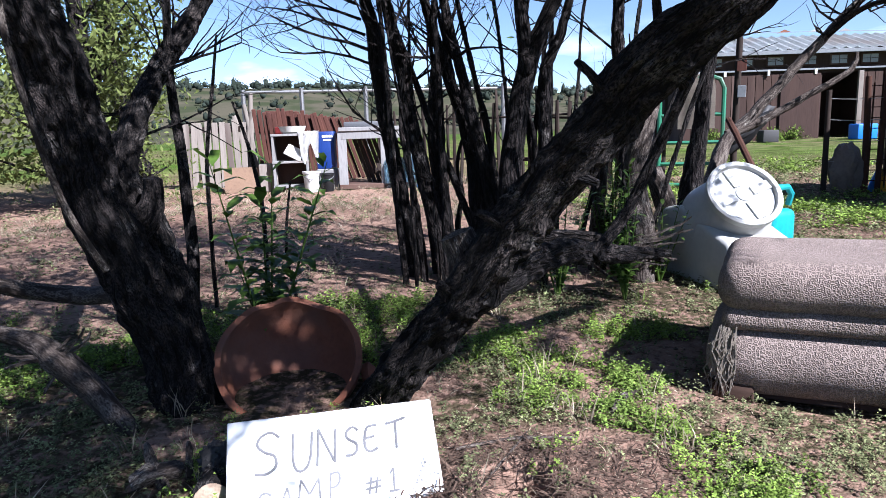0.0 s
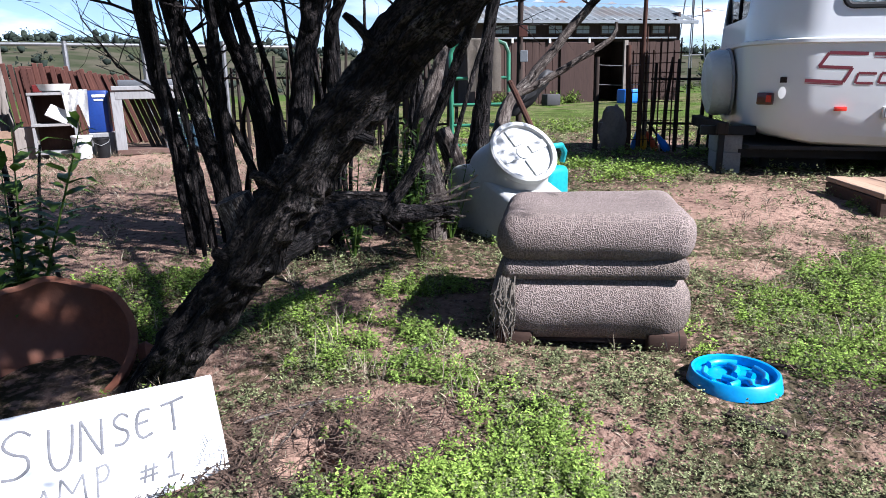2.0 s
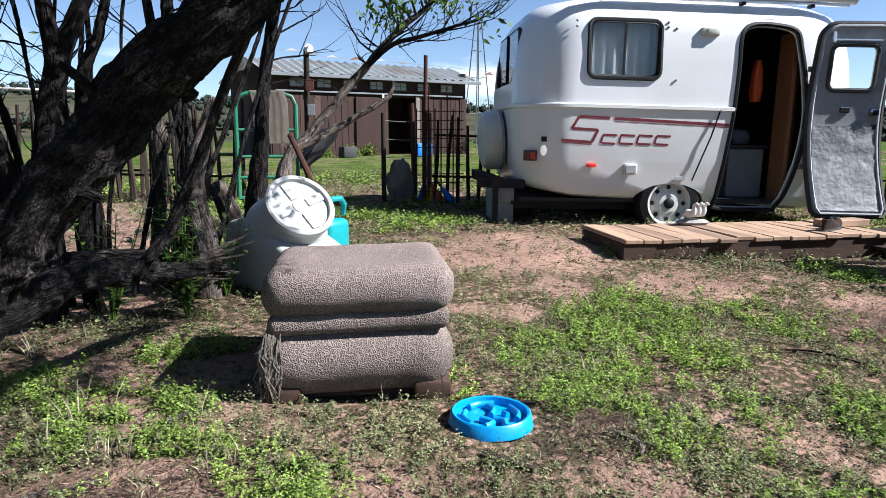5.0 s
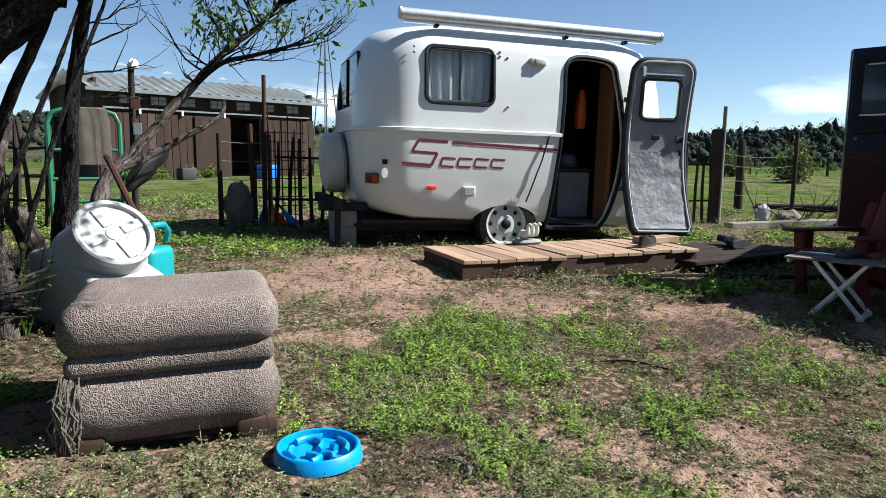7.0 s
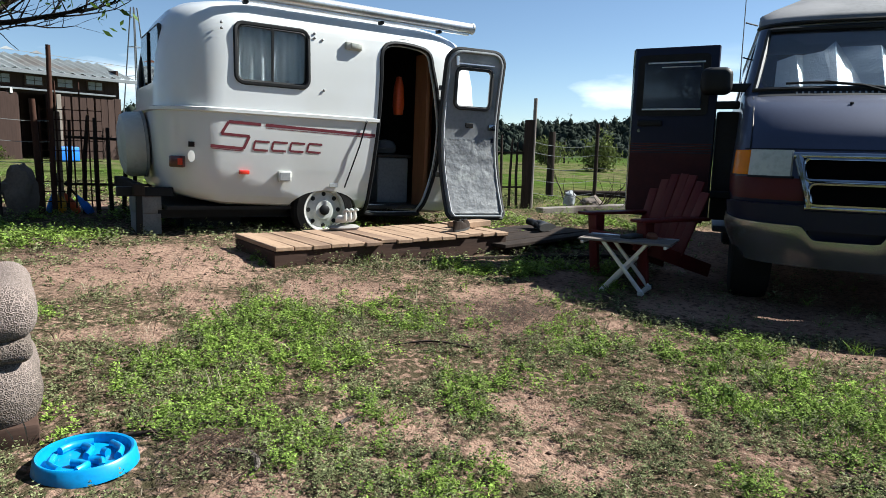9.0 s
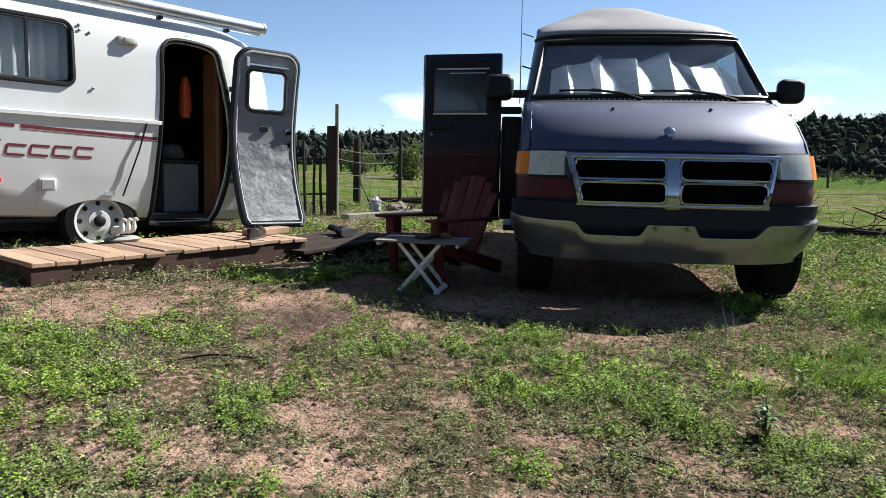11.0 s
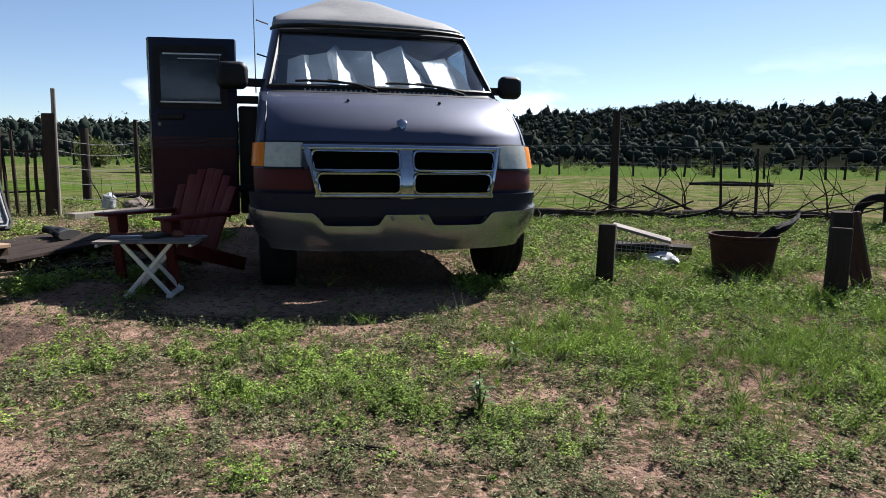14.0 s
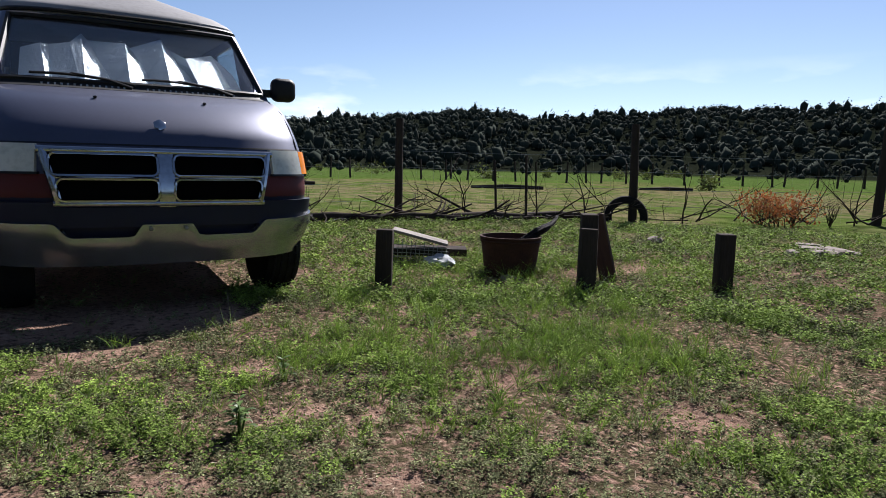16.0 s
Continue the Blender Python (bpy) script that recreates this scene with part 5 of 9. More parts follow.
def juniper(x, y, height, radius, seed, label, n=2600, size=0.11):
    rnd = random.Random(seed)
    t = thing("juniper", Matrix.Translation((x, y, land(x, y))), label, "tree", "junipers behind the camp")
    bm, centres = bmesh.new(), []
    p, r = spline([(0, 0, -0.1), (0.1, 0.05, height * 0.35), (0.02, 0.1, height * 0.7), (0.05, 0, height * 0.95)], [0.14, 0.10, 0.06, 0.02], 0.2)
    tube(p, r, 8, bm, 0.2, seed)
    for k in range(30):
        z = height * rnd.uniform(0.05, 0.95)
        a = rnd.uniform(0, 6.28)
        reach = radius * (1.05 - 0.55 * (z / height)) * rnd.uniform(0.5, 1.1)
        q = Vector((reach * math.cos(a), reach * math.sin(a), z + reach * 0.35))
        part("bough", tube([Vector((0.05, 0.05, z * 0.8)), q * 0.5 + Vector((0, 0, z * 0.4)), q], [0.03, 0.02, 0.006], 5, None, 0.1, k), M_BARK, t, smooth=60)
        for i in range(9):
            s = rnd.uniform(0.35, 1.08)
            centres.append(tuple(Vector((0.05, 0.05, z * 0.8)).lerp(q, s) + Vector((rnd.gauss(0, 0.16), rnd.gauss(0, 0.16), rnd.gauss(0, 0.14)))))
    part("trunk", bm, M_BARK, t, smooth=60)
    v, f = leaf_cloud(centres, max(4, n // len(centres)), size, 0.10, -0.4)
    ob = new("crown", strip_mesh("crown", v.tolist(), f.tolist(), M_JUNIPER))
    ob.parent = t
    return t


juniper(-3.3, 6.6, 3.4, 1.15, 2, "dense green juniper with low boughs", 9000, 0.085)
juniper(-3.5, 8.0, 3.3, 0.75, 3, "dense green juniper with low boughs", 5000, 0.085)
juniper(-4.6, 5.2, 3.0, 1.3, 4, "dense green juniper with low boughs", 5000, 0.09)
juniper(-3.0, 7.2, 0.7, 0.45, 9, "small yellow-green juniper bush by the pallets", 1500, 0.06)


def far_trees():
    """Pinyon and juniper over the hills: each a ragged crown with sprays on it, all joined."""
    rnd = random.Random(12)
    made = []
    while len(made) < 8300:
        r, a = 104 + 190 * rnd.random() ** 1.05, radians(-75 + 215 * rnd.random())
        x, y = r * math.cos(a), r * math.sin(a)
        d = noise.noise(Vector((x * 0.018, y * 0.018, 3))) + 0.35
        if math.degrees(a) > 48 and rnd.random() > 0.12 + 0.8 * smooth01((r - 225) / 40):
            continue
        if r < 110 + 26 * noise.noise(Vector((math.degrees(a) * 0.11, 4.0, 0.0))) + 30 * rnd.random() ** 3:
            continue
        if rnd.random() < 0.30 + 0.5 * max(0.0, d) + (r - 112) * 0.006:
            s = 0.75 + 1.25 * rnd.random() ** 1.7
            made.append((x, y, land(x, y), s, s * (rnd.uniform(0.75, 1.25) if rnd.random() < 0.93 else rnd.uniform(1.6, 2.1))))
    # lone bushes strayed down into the pasture
    while len(made) < 8530:
        r, a = 62 + 48 * rnd.random() ** 0.6, radians(-75 + 120 * rnd.random())
        x, y = r * math.cos(a), r * math.sin(a)
        s = 0.35 + 0.6 * rnd.random() ** 2
        made.append((x, y, land(x, y), s, s * rnd.uniform(0.7, 1.1)))
    at = np.array(made)
    n = len(at)
    ball = bmesh.new()
    bmesh.ops.create_icosphere(ball, subdivisions=1, radius=1.0)
    ball.verts.index_update()
    bv, bf = np.array([v.co[:] for v in ball.verts]), np.array([[v.index for v in f.verts] for f in ball.faces])
    ball.free()
    grow = np.stack([at[:, 3], at[:, 3], at[:, 4]], 1)
    lift = np.stack([0 * at[:, 4], 0 * at[:, 4], at[:, 4] * 0.72], 1)
    core = (at[:, :3] + lift)[:, None] + bv[None] * grow[:, None] * RNG.uniform(0.35, 0.95, (n, len(bv), 1))
    cf = bf[None] + (np.arange(n) * len(bv))[:, None, None]
    at, grow, lift = np.repeat(at, 20, 0), np.repeat(grow, 20, 0), np.repeat(lift, 20, 0)
    k = len(at)
    out = unit(RNG.normal(0, 1, (k, 3)) + [0, 0, 0.45])
    mid = at[:, :3] + out * grow * RNG.uniform(0.6, 1.02, (k, 1)) + lift
    u = unit(np.cross(out + RNG.normal(0, 0.5, (k, 3)), RNG.normal(0, 1, (k, 3))))
    w = unit(out + RNG.normal(0, 0.5, (k, 3)))
    size = at[:, 3:4] * RNG.uniform(0.10, 0.22, (k, 1))
    v = np.stack([mid - u * size, mid + u * size, mid + w * size * 1.5], 1).reshape(-1, 3)
    core = core.reshape(-1, 3)
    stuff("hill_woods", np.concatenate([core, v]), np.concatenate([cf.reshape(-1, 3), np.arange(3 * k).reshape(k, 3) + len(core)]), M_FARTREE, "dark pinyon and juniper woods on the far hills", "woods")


far_trees()

# ---------------------------------------------------------------- the travel trailer
TRAILER = pose(5.41, 2.89, 0.0, 0, 1.2, -33)   # x: towards its nose, y: away from the yard, z: up
trailer = thing("travel_trailer", TRAILER, "small white moulded fibreglass travel trailer with its door open", "trailer")
T_HALF, T_MID = 1.46, -0.01   # half length, middle along x


def trailer_rings(inset=0.0):
    rows = [(0.34, 1.30, 0.80, 0.38), (0.37, 1.38, 0.88, 0.42), (0.45, 1.42, 0.93, 0.44), (0.75, 1.455, 0.965, 0.46), (1.10, 1.48, 0.99, 0.48), (1.225, 1.485, 0.995, 0.48),
            (1.235, 1.51, 1.015, 0.50), (1.262, 1.51, 1.015, 0.50), (1.272, 1.475, 0.99, 0.50), (1.45, 1.47, 0.985, 0.50), (1.70, 1.455, 0.975, 0.52), (1.90, 1.42, 0.96, 0.54), (2.03, 1.38, 0.935, 0.56),
            (2.12, 1.32, 0.89, 0.58), (2.19, 1.22, 0.81, 0.60), (2.235, 1.08, 0.69, 0.58), (2.26, 0.88, 0.5, 0.44)]
    out = []
    for z, hx, hy, r in rows:
        if inset and 1.23 < z < 1.27:
            continue
        zz = z + (inset if z < 0.6 else (-inset if z > 2.0 else 0))
        ring = rounded(hx - 0.03 - inset, hy - inset, max(0.05, r - inset), 9, zz, T_MID, 1.0)
        # the nose reaches well past the doorway; the floor pan sweeps up towards the tail
        ring = [(x + (0.40 if x > 0 else 0.0), y, q) for x, y, q in ring]
        ring = [(x, y, q + max(0.0, (-0.45 - x)) * 0.19 * max(0.0, 1 - (q - 0.34) / 0.5)) for x, y, q in ring]
        out.append(ring)
    return out


shell = loft(trailer_rings())
door_hole = [(0.42, 0.36), (0.46, 0.75), (0.50, 1.2), (0.525, 1.6), (0.53, 1.85), (0.56, 1.95), (0.64, 2.0), (0.80, 2.01), (1.0, 1.985), (1.075, 1.93), (1.10, 1.82), (1.15, 1.6), (1.20, 1.25), (1.19, 0.9), (1.13, 0.6), (1.04, 0.36), (0.98, 0.335), (0.5, 0.335)]
door_hole = [(p.x, p.z) for p in spline([(x, 0, z) for x, z in door_hole + door_hole[:1]], [0] * (len(door_hole) + 1), 0.05)[0][:-1]]
arch = [(0.345 * math.cos(radians(a)) - 0.01, 0.375 + 0.195 * math.sin(radians(a))) for a in range(0, 181, 12)] + [(-0.40, 0.2), (0.38, 0.2)]
side_win = round_outline(0.325, 0.25, 0.07, 5, -0.53, 1.748)
cuts = [prism(door_hole, -0.3, 0.3), prism(arch, -0.3, 0.35), prism(side_win, -0.3, 0.3)]
rear_win = loft([[(x_, 1.0 + y, z) for y, z in round_outline(0.52, 0.25, 0.07, 5, 0, 1.72)] for x_ in (-2.2, -1.2)])
cuts.append(rear_win)
front_win = loft([[(x_, 1.0 + y, z) for y, z in round_outline(0.6, 0.26, 0.07, 5, 0, 1.66)] for x_ in (1.5, 2.6)])
cuts.append(front_win)
shell = carve(shell, [loft(trailer_rings(0.045))] + cuts)
part("body", shell, M_WHITE, trailer, "white moulded fibreglass body", smooth=32)


def side_y(z):
    """Depth of the trailer's near skin at a height."""
    rows = ((0.37, 0.12), (0.45, 0.07), (0.75, 0.035), (1.22, 0.005), (1.28, 0.01), (1.45, 0.015), (1.70, 0.025), (1.90, 0.04), (2.03, 0.065))
    for (z0, y0), (z1, y1) in zip(rows, rows[1:]):
        if z <= z1:
            return y0 + (y1 - y0) * max(0.0, (z - z0) / (z1 - z0))
    return 0.12


def gasket(outline, radius, lift=0.0):
    pts = [Vector((x, side_y(z) - lift, z)) for x, z in outline]
    pts.append(pts[0])
    return tube(pts, radius, 6, closed=False)


window = part("window", gasket(side_win, 0.020, 0.004), M_BLACK, trailer, "rounded sliding window in black rubber")
pane = prism(round_outline(0.315, 0.24, 0.06, 5, -0.53, 1.748), 0.048, 0.052)
glass_ob = part("pane", pane, M_GLASS, window)
glass_ob.visible_shadow = False
part("mullion", box((0.018, 0.02, 0.48), (-0.53, 0.045, 1.748)), M_BLACK, window)
part("inner_frame", tube([Vector((x, 0.04, z)) for x, z in round_outline(0.30, 0.225, 0.05, 4, -0.53, 1.748)] + [Vector((-0.23, 0.04, 1.748 + 0.17))], 0.006, 5, closed=False), M_BLACK, window)
curt = [(x, 0.11 + 0.018 * math.sin((x + 0.9) * 60), 0) for x in [-0.86 + 0.01 * i for i in range(66)]]
part("curtain", loft([[(x, y, 1.47) for x, y, _ in curt], [(x, y + 0.004, 2.0) for x, y, _ in curt]], False, None, False), M_DRAPE, window, "grey curtain behind the glass")
rear = part("window", tube([Vector((-1.43 + 0.02 * abs(y) * 1.5 + (0.03 if z > 1.8 else 0), 1.0 + y, z)) for y, z in round_outline(0.52, 0.25, 0.07, 5, 0, 1.72) + [(0.52, 1.9)]], 0.018, 6, closed=False), M_RUBBER, trailer, "rear window in black rubber")
pane = loft([[(x_, 1.0 + y, z) for y, z in round_outline(0.51, 0.24, 0.06, 5, 0, 1.72)] for x_ in (-1.405, -1.40)])
part("pane", pane, M_DARKGLASS, rear).visible_shadow = False
part("mullion", box((0.02, 0.02, 0.48), (-1.41, 1.0, 1.72)), M_BLACK, rear)
part("pane", loft([[(x_, 1.0 + y, z) for y, z in round_outline(0.59, 0.25, 0.06, 5, 0, 1.66)] for x_ in (1.76, 1.765)]), M_DARKGLASS, trailer, "front window glass").visible_shadow = False
part("door_seal", gasket(door_hole, 0.020), M_BLACK, trailer, "black rubber door seal")
part("door_trim", gasket([(0.81 + (x - 0.81) * 0.94, 1.17 + (z - 1.17) * 0.975) for x, z in door_hole], 0.01, -0.03), M_ALU, trailer, "pale inner door trim")
part("drip_rail", tube([Vector((0.45, 0.085, 2.035)), Vector((0.8, 0.085, 2.055)), Vector((1.16, 0.09, 2.02))], 0.012, 6), M_WHITE, trailer)

# the open door, hung on its front edge
door = part("door", bmesh.new(), M_DOORGREY, trailer, "open door lined with grey felt", m=Matrix.Translation((1.165, -0.05, 0)) @ pose(0, 0, 0, 0, 0, -8))
DW = 0.65


def door_y(z):
    return 0.16 * ((z - 1.2) / 0.9) ** 2 * (1 if z < 1.2 else 0.45)


def door_x(z):
    """The door's edges sweep forwards below the belt, as the doorway does."""
    return 0.06 * max(0.0, (1.15 - z) / 0.8) ** 1.6 + 0.03 * max(0.0, (z - 1.3) / 0.6)


outl = []
for z in [0.315 + 0.05 * i for i in range(31)] + [1.87 + 0.14 * math.sin(radians(a)) for a in range(0, 91, 9)]:
    edge = 0.0
    if z > 1.87:
        edge = 0.14 - math.sqrt(max(0.0, 0.14 ** 2 - min(0.14, z - 1.87) ** 2))
    if z < 0.36:
        edge = 0.03
    outl.append((z, edge))
slab = bmesh.new()
for side in (0, 1):
    slab_rows = [[slab.verts.new((door_x(z) + edge + (DW - 2 * edge) * k / 8, door_y(z) * (-1) + (0.04 if side else 0.0), z)) for k in range(9)] for z, edge in outl]
    for a, b in zip(slab_rows, slab_rows[1:]):
        for k in range(8):
            slab.faces.new((a[k], a[k + 1], b[k + 1], b[k]))
    if side == 0:
        first = slab_rows
for row in (0, -1):
    for k in range(8):
        slab.faces.new((first[row][k], first[row][k + 1], slab_rows[row][k + 1], slab_rows[row][k]))
for k in (0, 8):
    for a, b, c, d in zip(first, first[1:], slab_rows, slab_rows[1:]):
        slab.faces.new((a[k], b[k], d[k], c[k]))
bmesh.ops.recalc_face_normals(slab, faces=slab.faces)
slab = carve(slab, [prism(round_outline(0.195, 0.19, 0.06, 5, 0.345, 1.63), -0.5, 0.5)])
old = door.data
door.data = mesh_of(slab, "door", M_DOORGREY, 35)
bpy.data.meshes.remove(old)
rim = [Vector((door_x(z) + edge, -door_y(z) + 0.012, z)) for z, edge in outl] + [Vector((door_x(z) + DW - edge, -door_y(z) + 0.012, z)) for z, edge in reversed(outl)]
part("door_edge", tube(rim + [rim[0]], 0.02, 6, closed=False), M_RUBBER, door, "black rubber edge seal")
rim2 = [Vector((door_x(p.z) + 0.325 + (p.x - door_x(p.z) - 0.325) * 0.90, p.y - 0.02, 1.17 + (p.z - 1.17) * 0.97)) for p in rim]
part("door_trim", tube(rim2 + [rim2[0]], 0.014, 6, closed=False), M_CURTAIN, door, "pale piped edge of the lining")
part("window_frame", tube([Vector((x, -door_y(z) - 0.006, z)) for x, z in round_outline(0.20, 0.195, 0.06, 5, 0.345, 1.63) + [(0.545, 1.765)]], 0.021, 6, closed=False), M_RUBBER, door)
pad = bmesh.new()
sheets = []
for off in (-0.004, -0.018):
    sheets.append([[pad.verts.new((door_x(z) + 0.05 + (DW - 0.10) * k / 12, -door_y(z) + off - ((0.006 * noise.noise(Vector((k * 0.55, z * 11, 2))) + 0.004 * noise.noise(Vector((k * 1.3, z * 27, 5)))) if off < -0.01 else 0), z)) for k in range(13)] for z in [0.37 + 0.025 * i for i in range(31)]])
for rows_ in sheets:
    for a, b in zip(rows_, rows_[1:]):
        for k in range(12):
            pad.faces.new((a[k], a[k + 1], b[k + 1], b[k]))
f_, g_ = sheets
for r_ in (0, -1):
    for k in range(12):
        pad.faces.new((f_[r_][k], f_[r_][k + 1], g_[r_][k + 1], g_[r_][k]))
for k in (0, 12):
    for a, b, c, d in zip(f_, f_[1:], g_, g_[1:]):
        pad.faces.new((a[k], b[k], d[k], c[k]))
part("quilted_pad", pad, M_QUILT, door, "pale crinkled foil pad on the lower door", smooth=50)
part("curtain_rod", box((0.43, 0.012, 0.012), (0.33, -0.075, 1.865)), M_ALU, door)
part("rod_bracket", box((0.03, 0.03, 0.09), (0.13, -0.07, 1.885), 0.004), M_ALU, door)
part("door_handle", box((0.075, 0.04, 0.06), (0.57, -0.02, 1.25), 0.008, 2), M_CHROME, door, "chrome door latch")
part("latch_plate", box((0.04, 0.02, 0.05), (0.585, -0.012, 1.12), 0.005), M_CHROME, door)
part("pull", box((0.09, 0.015, 0.05), (0.32, -0.008, 1.265), 0.006), M_BLACK, door, "small black ashtray pull")
for z in (0.75, 1.62):
    part("hinge", box((0.05, 0.03, 0.05), (1.18, -0.015, z), 0.006), M_STEEL, trailer)

# wheel, lamps and fittings on the near side
wheel = part("wheel", lathe([(0.21, -0.075), (0.275, -0.07), (0.298, -0.05), (0.305, 0), (0.298, 0.05), (0.275, 0.07), (0.21, 0.075), (0.2, 0.04)], 40, cap=False), M_TYRE, trailer, "trailer wheel", m=Matrix.Translation((-0.01, 0.14, 0.385)) @ pose(0, 0, 0, 90))
part("rim", lathe([(0.215, 0.05), (0.205, 0.072), (0.185, 0.066), (0.175, 0.02), (0.12, 0.035), (0.09, 0.05), (0.085, 0.06), (0.0, 0.062)], 32, cap=False), M_CREAM, wheel, "white spoked steel rim")
for k in range(8):
    a = radians(45 * k)
    part("vent_hole", lathe([(0.022, 0.0), (0.020, 0.004), (0.0, 0.004)], 10, at=(0.15 * math.cos(a), 0.15 * math.sin(a), 0.035), cap=False), M_BLACK, wheel)
part("hub", lathe([(0.05, 0.05), (0.048, 0.075), (0.03, 0.085), (0, 0.085)], 16, cap=False), M_BLACK, wheel)
far_wheel = part("wheel", lathe([(0.21, -0.075), (0.275, -0.07), (0.305, 0), (0.275, 0.07), (0.21, 0.075)], 24), M_TYRE, trailer, m=Matrix.Translation((-0.01, 1.85, 0.385)) @ pose(0, 0, 0, 90))
part("axle", tube([(-0.01, 0.2, 0.36), (-0.01, 1.8, 0.36)], 0.03, 8), M_BLACK, trailer)
part("chassis", box((2.6, 0.06, 0.07), (-0.15, 0.35, 0.335)), M_BLACK, trailer)
part("chassis", box((2.6, 0.06, 0.07), (-0.15, 1.65, 0.335)), M_BLACK, trailer)
part("spare_tank", box((0.55, 0.9, 0.2), (-0.95, 0.95, 0.28), 0.02), M_BLACK, trailer, "dark tank under the floor")
part("marker_lamp", box((0.09, 0.03, 0.036), (-0.785, 0.022, 0.725), 0.006, 2), M_REDLENS, trailer, "red marker lamp")
tail = part("tail_lamp", box((0.13, 0.05, 0.10), (-1.315, 0.155, 0.80), 0.012, 2, rot(0, 0, -40)), M_DARKRED, trailer, "dark red tail lamp")
part("lens", box((0.045, 0.01, 0.06), (-1.30, 0.115, 0.80), 0.003, 1, rot(0, 0, -40)), M_REDLENS, tail)
hatch = part("hatch", box((0.125, 0.03, 0.10), (-0.42, 0.022, 0.695), 0.008, 2), M_CREAM, trailer, "grey framed inlet hatch")
part("hatch_lid", box((0.098, 0.012, 0.075), (-0.42, 0.008, 0.695), 0.004), M_DOORGREY, hatch)
part("label_plate", box((0.08, 0.006, 0.035), (0.065, 0.045, 0.62), 0.001), M_CURTAIN, trailer, "small grey label")
part("sticker", box((0.05, 0.006, 0.045), (-1.22, 0.045, 0.95), 0.001, 1, rot(0, 0, -24)), M_POST, trailer)
part("sticker", lathe([(0.0, 0), (0.028, 0.001), (0.03, 0.006), (0, 0.007)], 14), M_CREAM, trailer, m=Matrix.Translation((-1.22, 0.055, 0.85)) @ pose(0, 0, 0, 90) @ Matrix.Diagonal((1, 1.6, 1, 1)))
lamp = part("porch_lamp", box((0.165, 0.05, 0.07), (0.235, 0.035, 1.92), 0.01, 2), M_CREAM, trailer, "rectangular porch lamp")
part("diffuser", box((0.11, 0.02, 0.05), (0.25, 0.005, 1.92), 0.006, 2), M_LAMP, lamp)
for x, z in ((-0.97, 1.98), (-0.97, 1.93), (-0.145, 1.99), (-0.145, 1.95), (-0.07, 1.94), (-0.06, 1.49)):
    part("screw", lathe([(0.012, 0), (0.012, 0.006), (0.005, 0.01), (0, 0.01)], 8), M_STEEL, trailer, m=Matrix.Translation((x, side_y(z) - 0.004, z)) @ pose(0, 0, 0, 90))
part("prop_rod", tube([(0.365, -0.01, 1.225), (0.30, -0.01, 1.0), (0.17, 0.03, 0.60)], [0.008, 0.007, 0.007], 6), M_BLACK, trailer, "black awning prop rod")
part("rod_clip", box((0.03, 0.03, 0.03), (0.368, 0.0, 1.235), 0.006), M_STEEL, trailer)

# painted stripes, in place of the maker's mark
def stripe(x0, z0, x1, z1, w, name="stripe"):
    d = Vector((x1 - x0, 0, z1 - z0)).normalized()
    n = Vector((-d.z, 0, d.x)) * w / 2
    bm = bmesh.new()
    k = max(2, int(abs(x1 - x0) / 0.1) + int(abs(z1 - z0) / 0.03))
    rows = []
    for i in range(k + 1):
        x, z = x0 + (x1 - x0) * i / k, z0 + (z1 - z0) * i / k
        rows.append([bm.verts.new((x + s * n.x, side_y(z + s * n.z) - 0.004, z + s * n.z)) for s in (-1, 1)])
    for a, b in zip(rows, rows[1:]):
        bm.faces.new((a[0], a[1], b[1], b[0]))
    return part(name, bm, M_BURGUNDY, trailer, "burgundy painted stripe", smooth=0)


stripe(-0.60, 1.145, 0.47, 1.108, 0.026)
stripe(-0.60, 1.118, 0.47, 1.086, 0.006)
stripe(-0.92, 1.155, -0.64, 1.146, 0.026)
stripe(-0.92, 1.155, -0.98, 1.05, 0.024)
stripe(-0.98, 1.05, -0.74, 1.04, 0.024)
stripe(-0.74, 1.04, -0.79, 0.93, 0.024)
stripe(-1.07, 0.945, -0.79, 0.93, 0.026)
stripe(-1.07, 0.925, -0.79, 0.91, 0.006)
for k in range(4):
    x = -0.70 + 0.165 * k
    stripe(x, 0.925, x + 0.125, 0.921, 0.019, "bar")
    stripe(x + 0.008, 1.0, x + 0.14, 0.996, 0.019, "bar")
    stripe(x + 0.009, 0.998, x - 0.006, 0.924, 0.018, "bar")

# awning on the roof edge
awn = part("awning", tube([(-1.08, 0.10, 2.265), (1.58, 0.10, 2.265)], 0.052, 16), M_ALU, trailer, "rolled awning in a pale aluminium case")
part("awning_rail", box((2.62, 0.05, 0.02), (0.25, 0.12, 2.205), 0.004), M_ALU, awn)
part("end_cap", lathe([(0, -0.012), (0.056, -0.01), (0.058, 0.012), (0, 0.014)], 16), M_CREAM, awn, m=Matrix.Translation((-1.09, 0.10, 2.265)) @ pose(0, 0, 0, 0, 90))
part("end_cap", lathe([(0, -0.012), (0.056, -0.01), (0.058, 0.012), (0, 0.014)], 16), M_CREAM, awn, m=Matrix.Translation((1.59, 0.10, 2.265)) @ pose(0, 0, 0, 0, 90))
for x in (-0.75, 0.55, 1.2):
    part("bracket", box((0.04, 0.07, 0.03), (x, 0.115, 2.185), 0.006), M_BLACK, awn)
part("cable", tube([(1.1, 0.13, 2.14), (1.16, 0.1, 2.05), (1.19, 0.085, 1.85), (1.2, 0.075, 1.7)], 0.006, 5), M_CREAM, trailer)

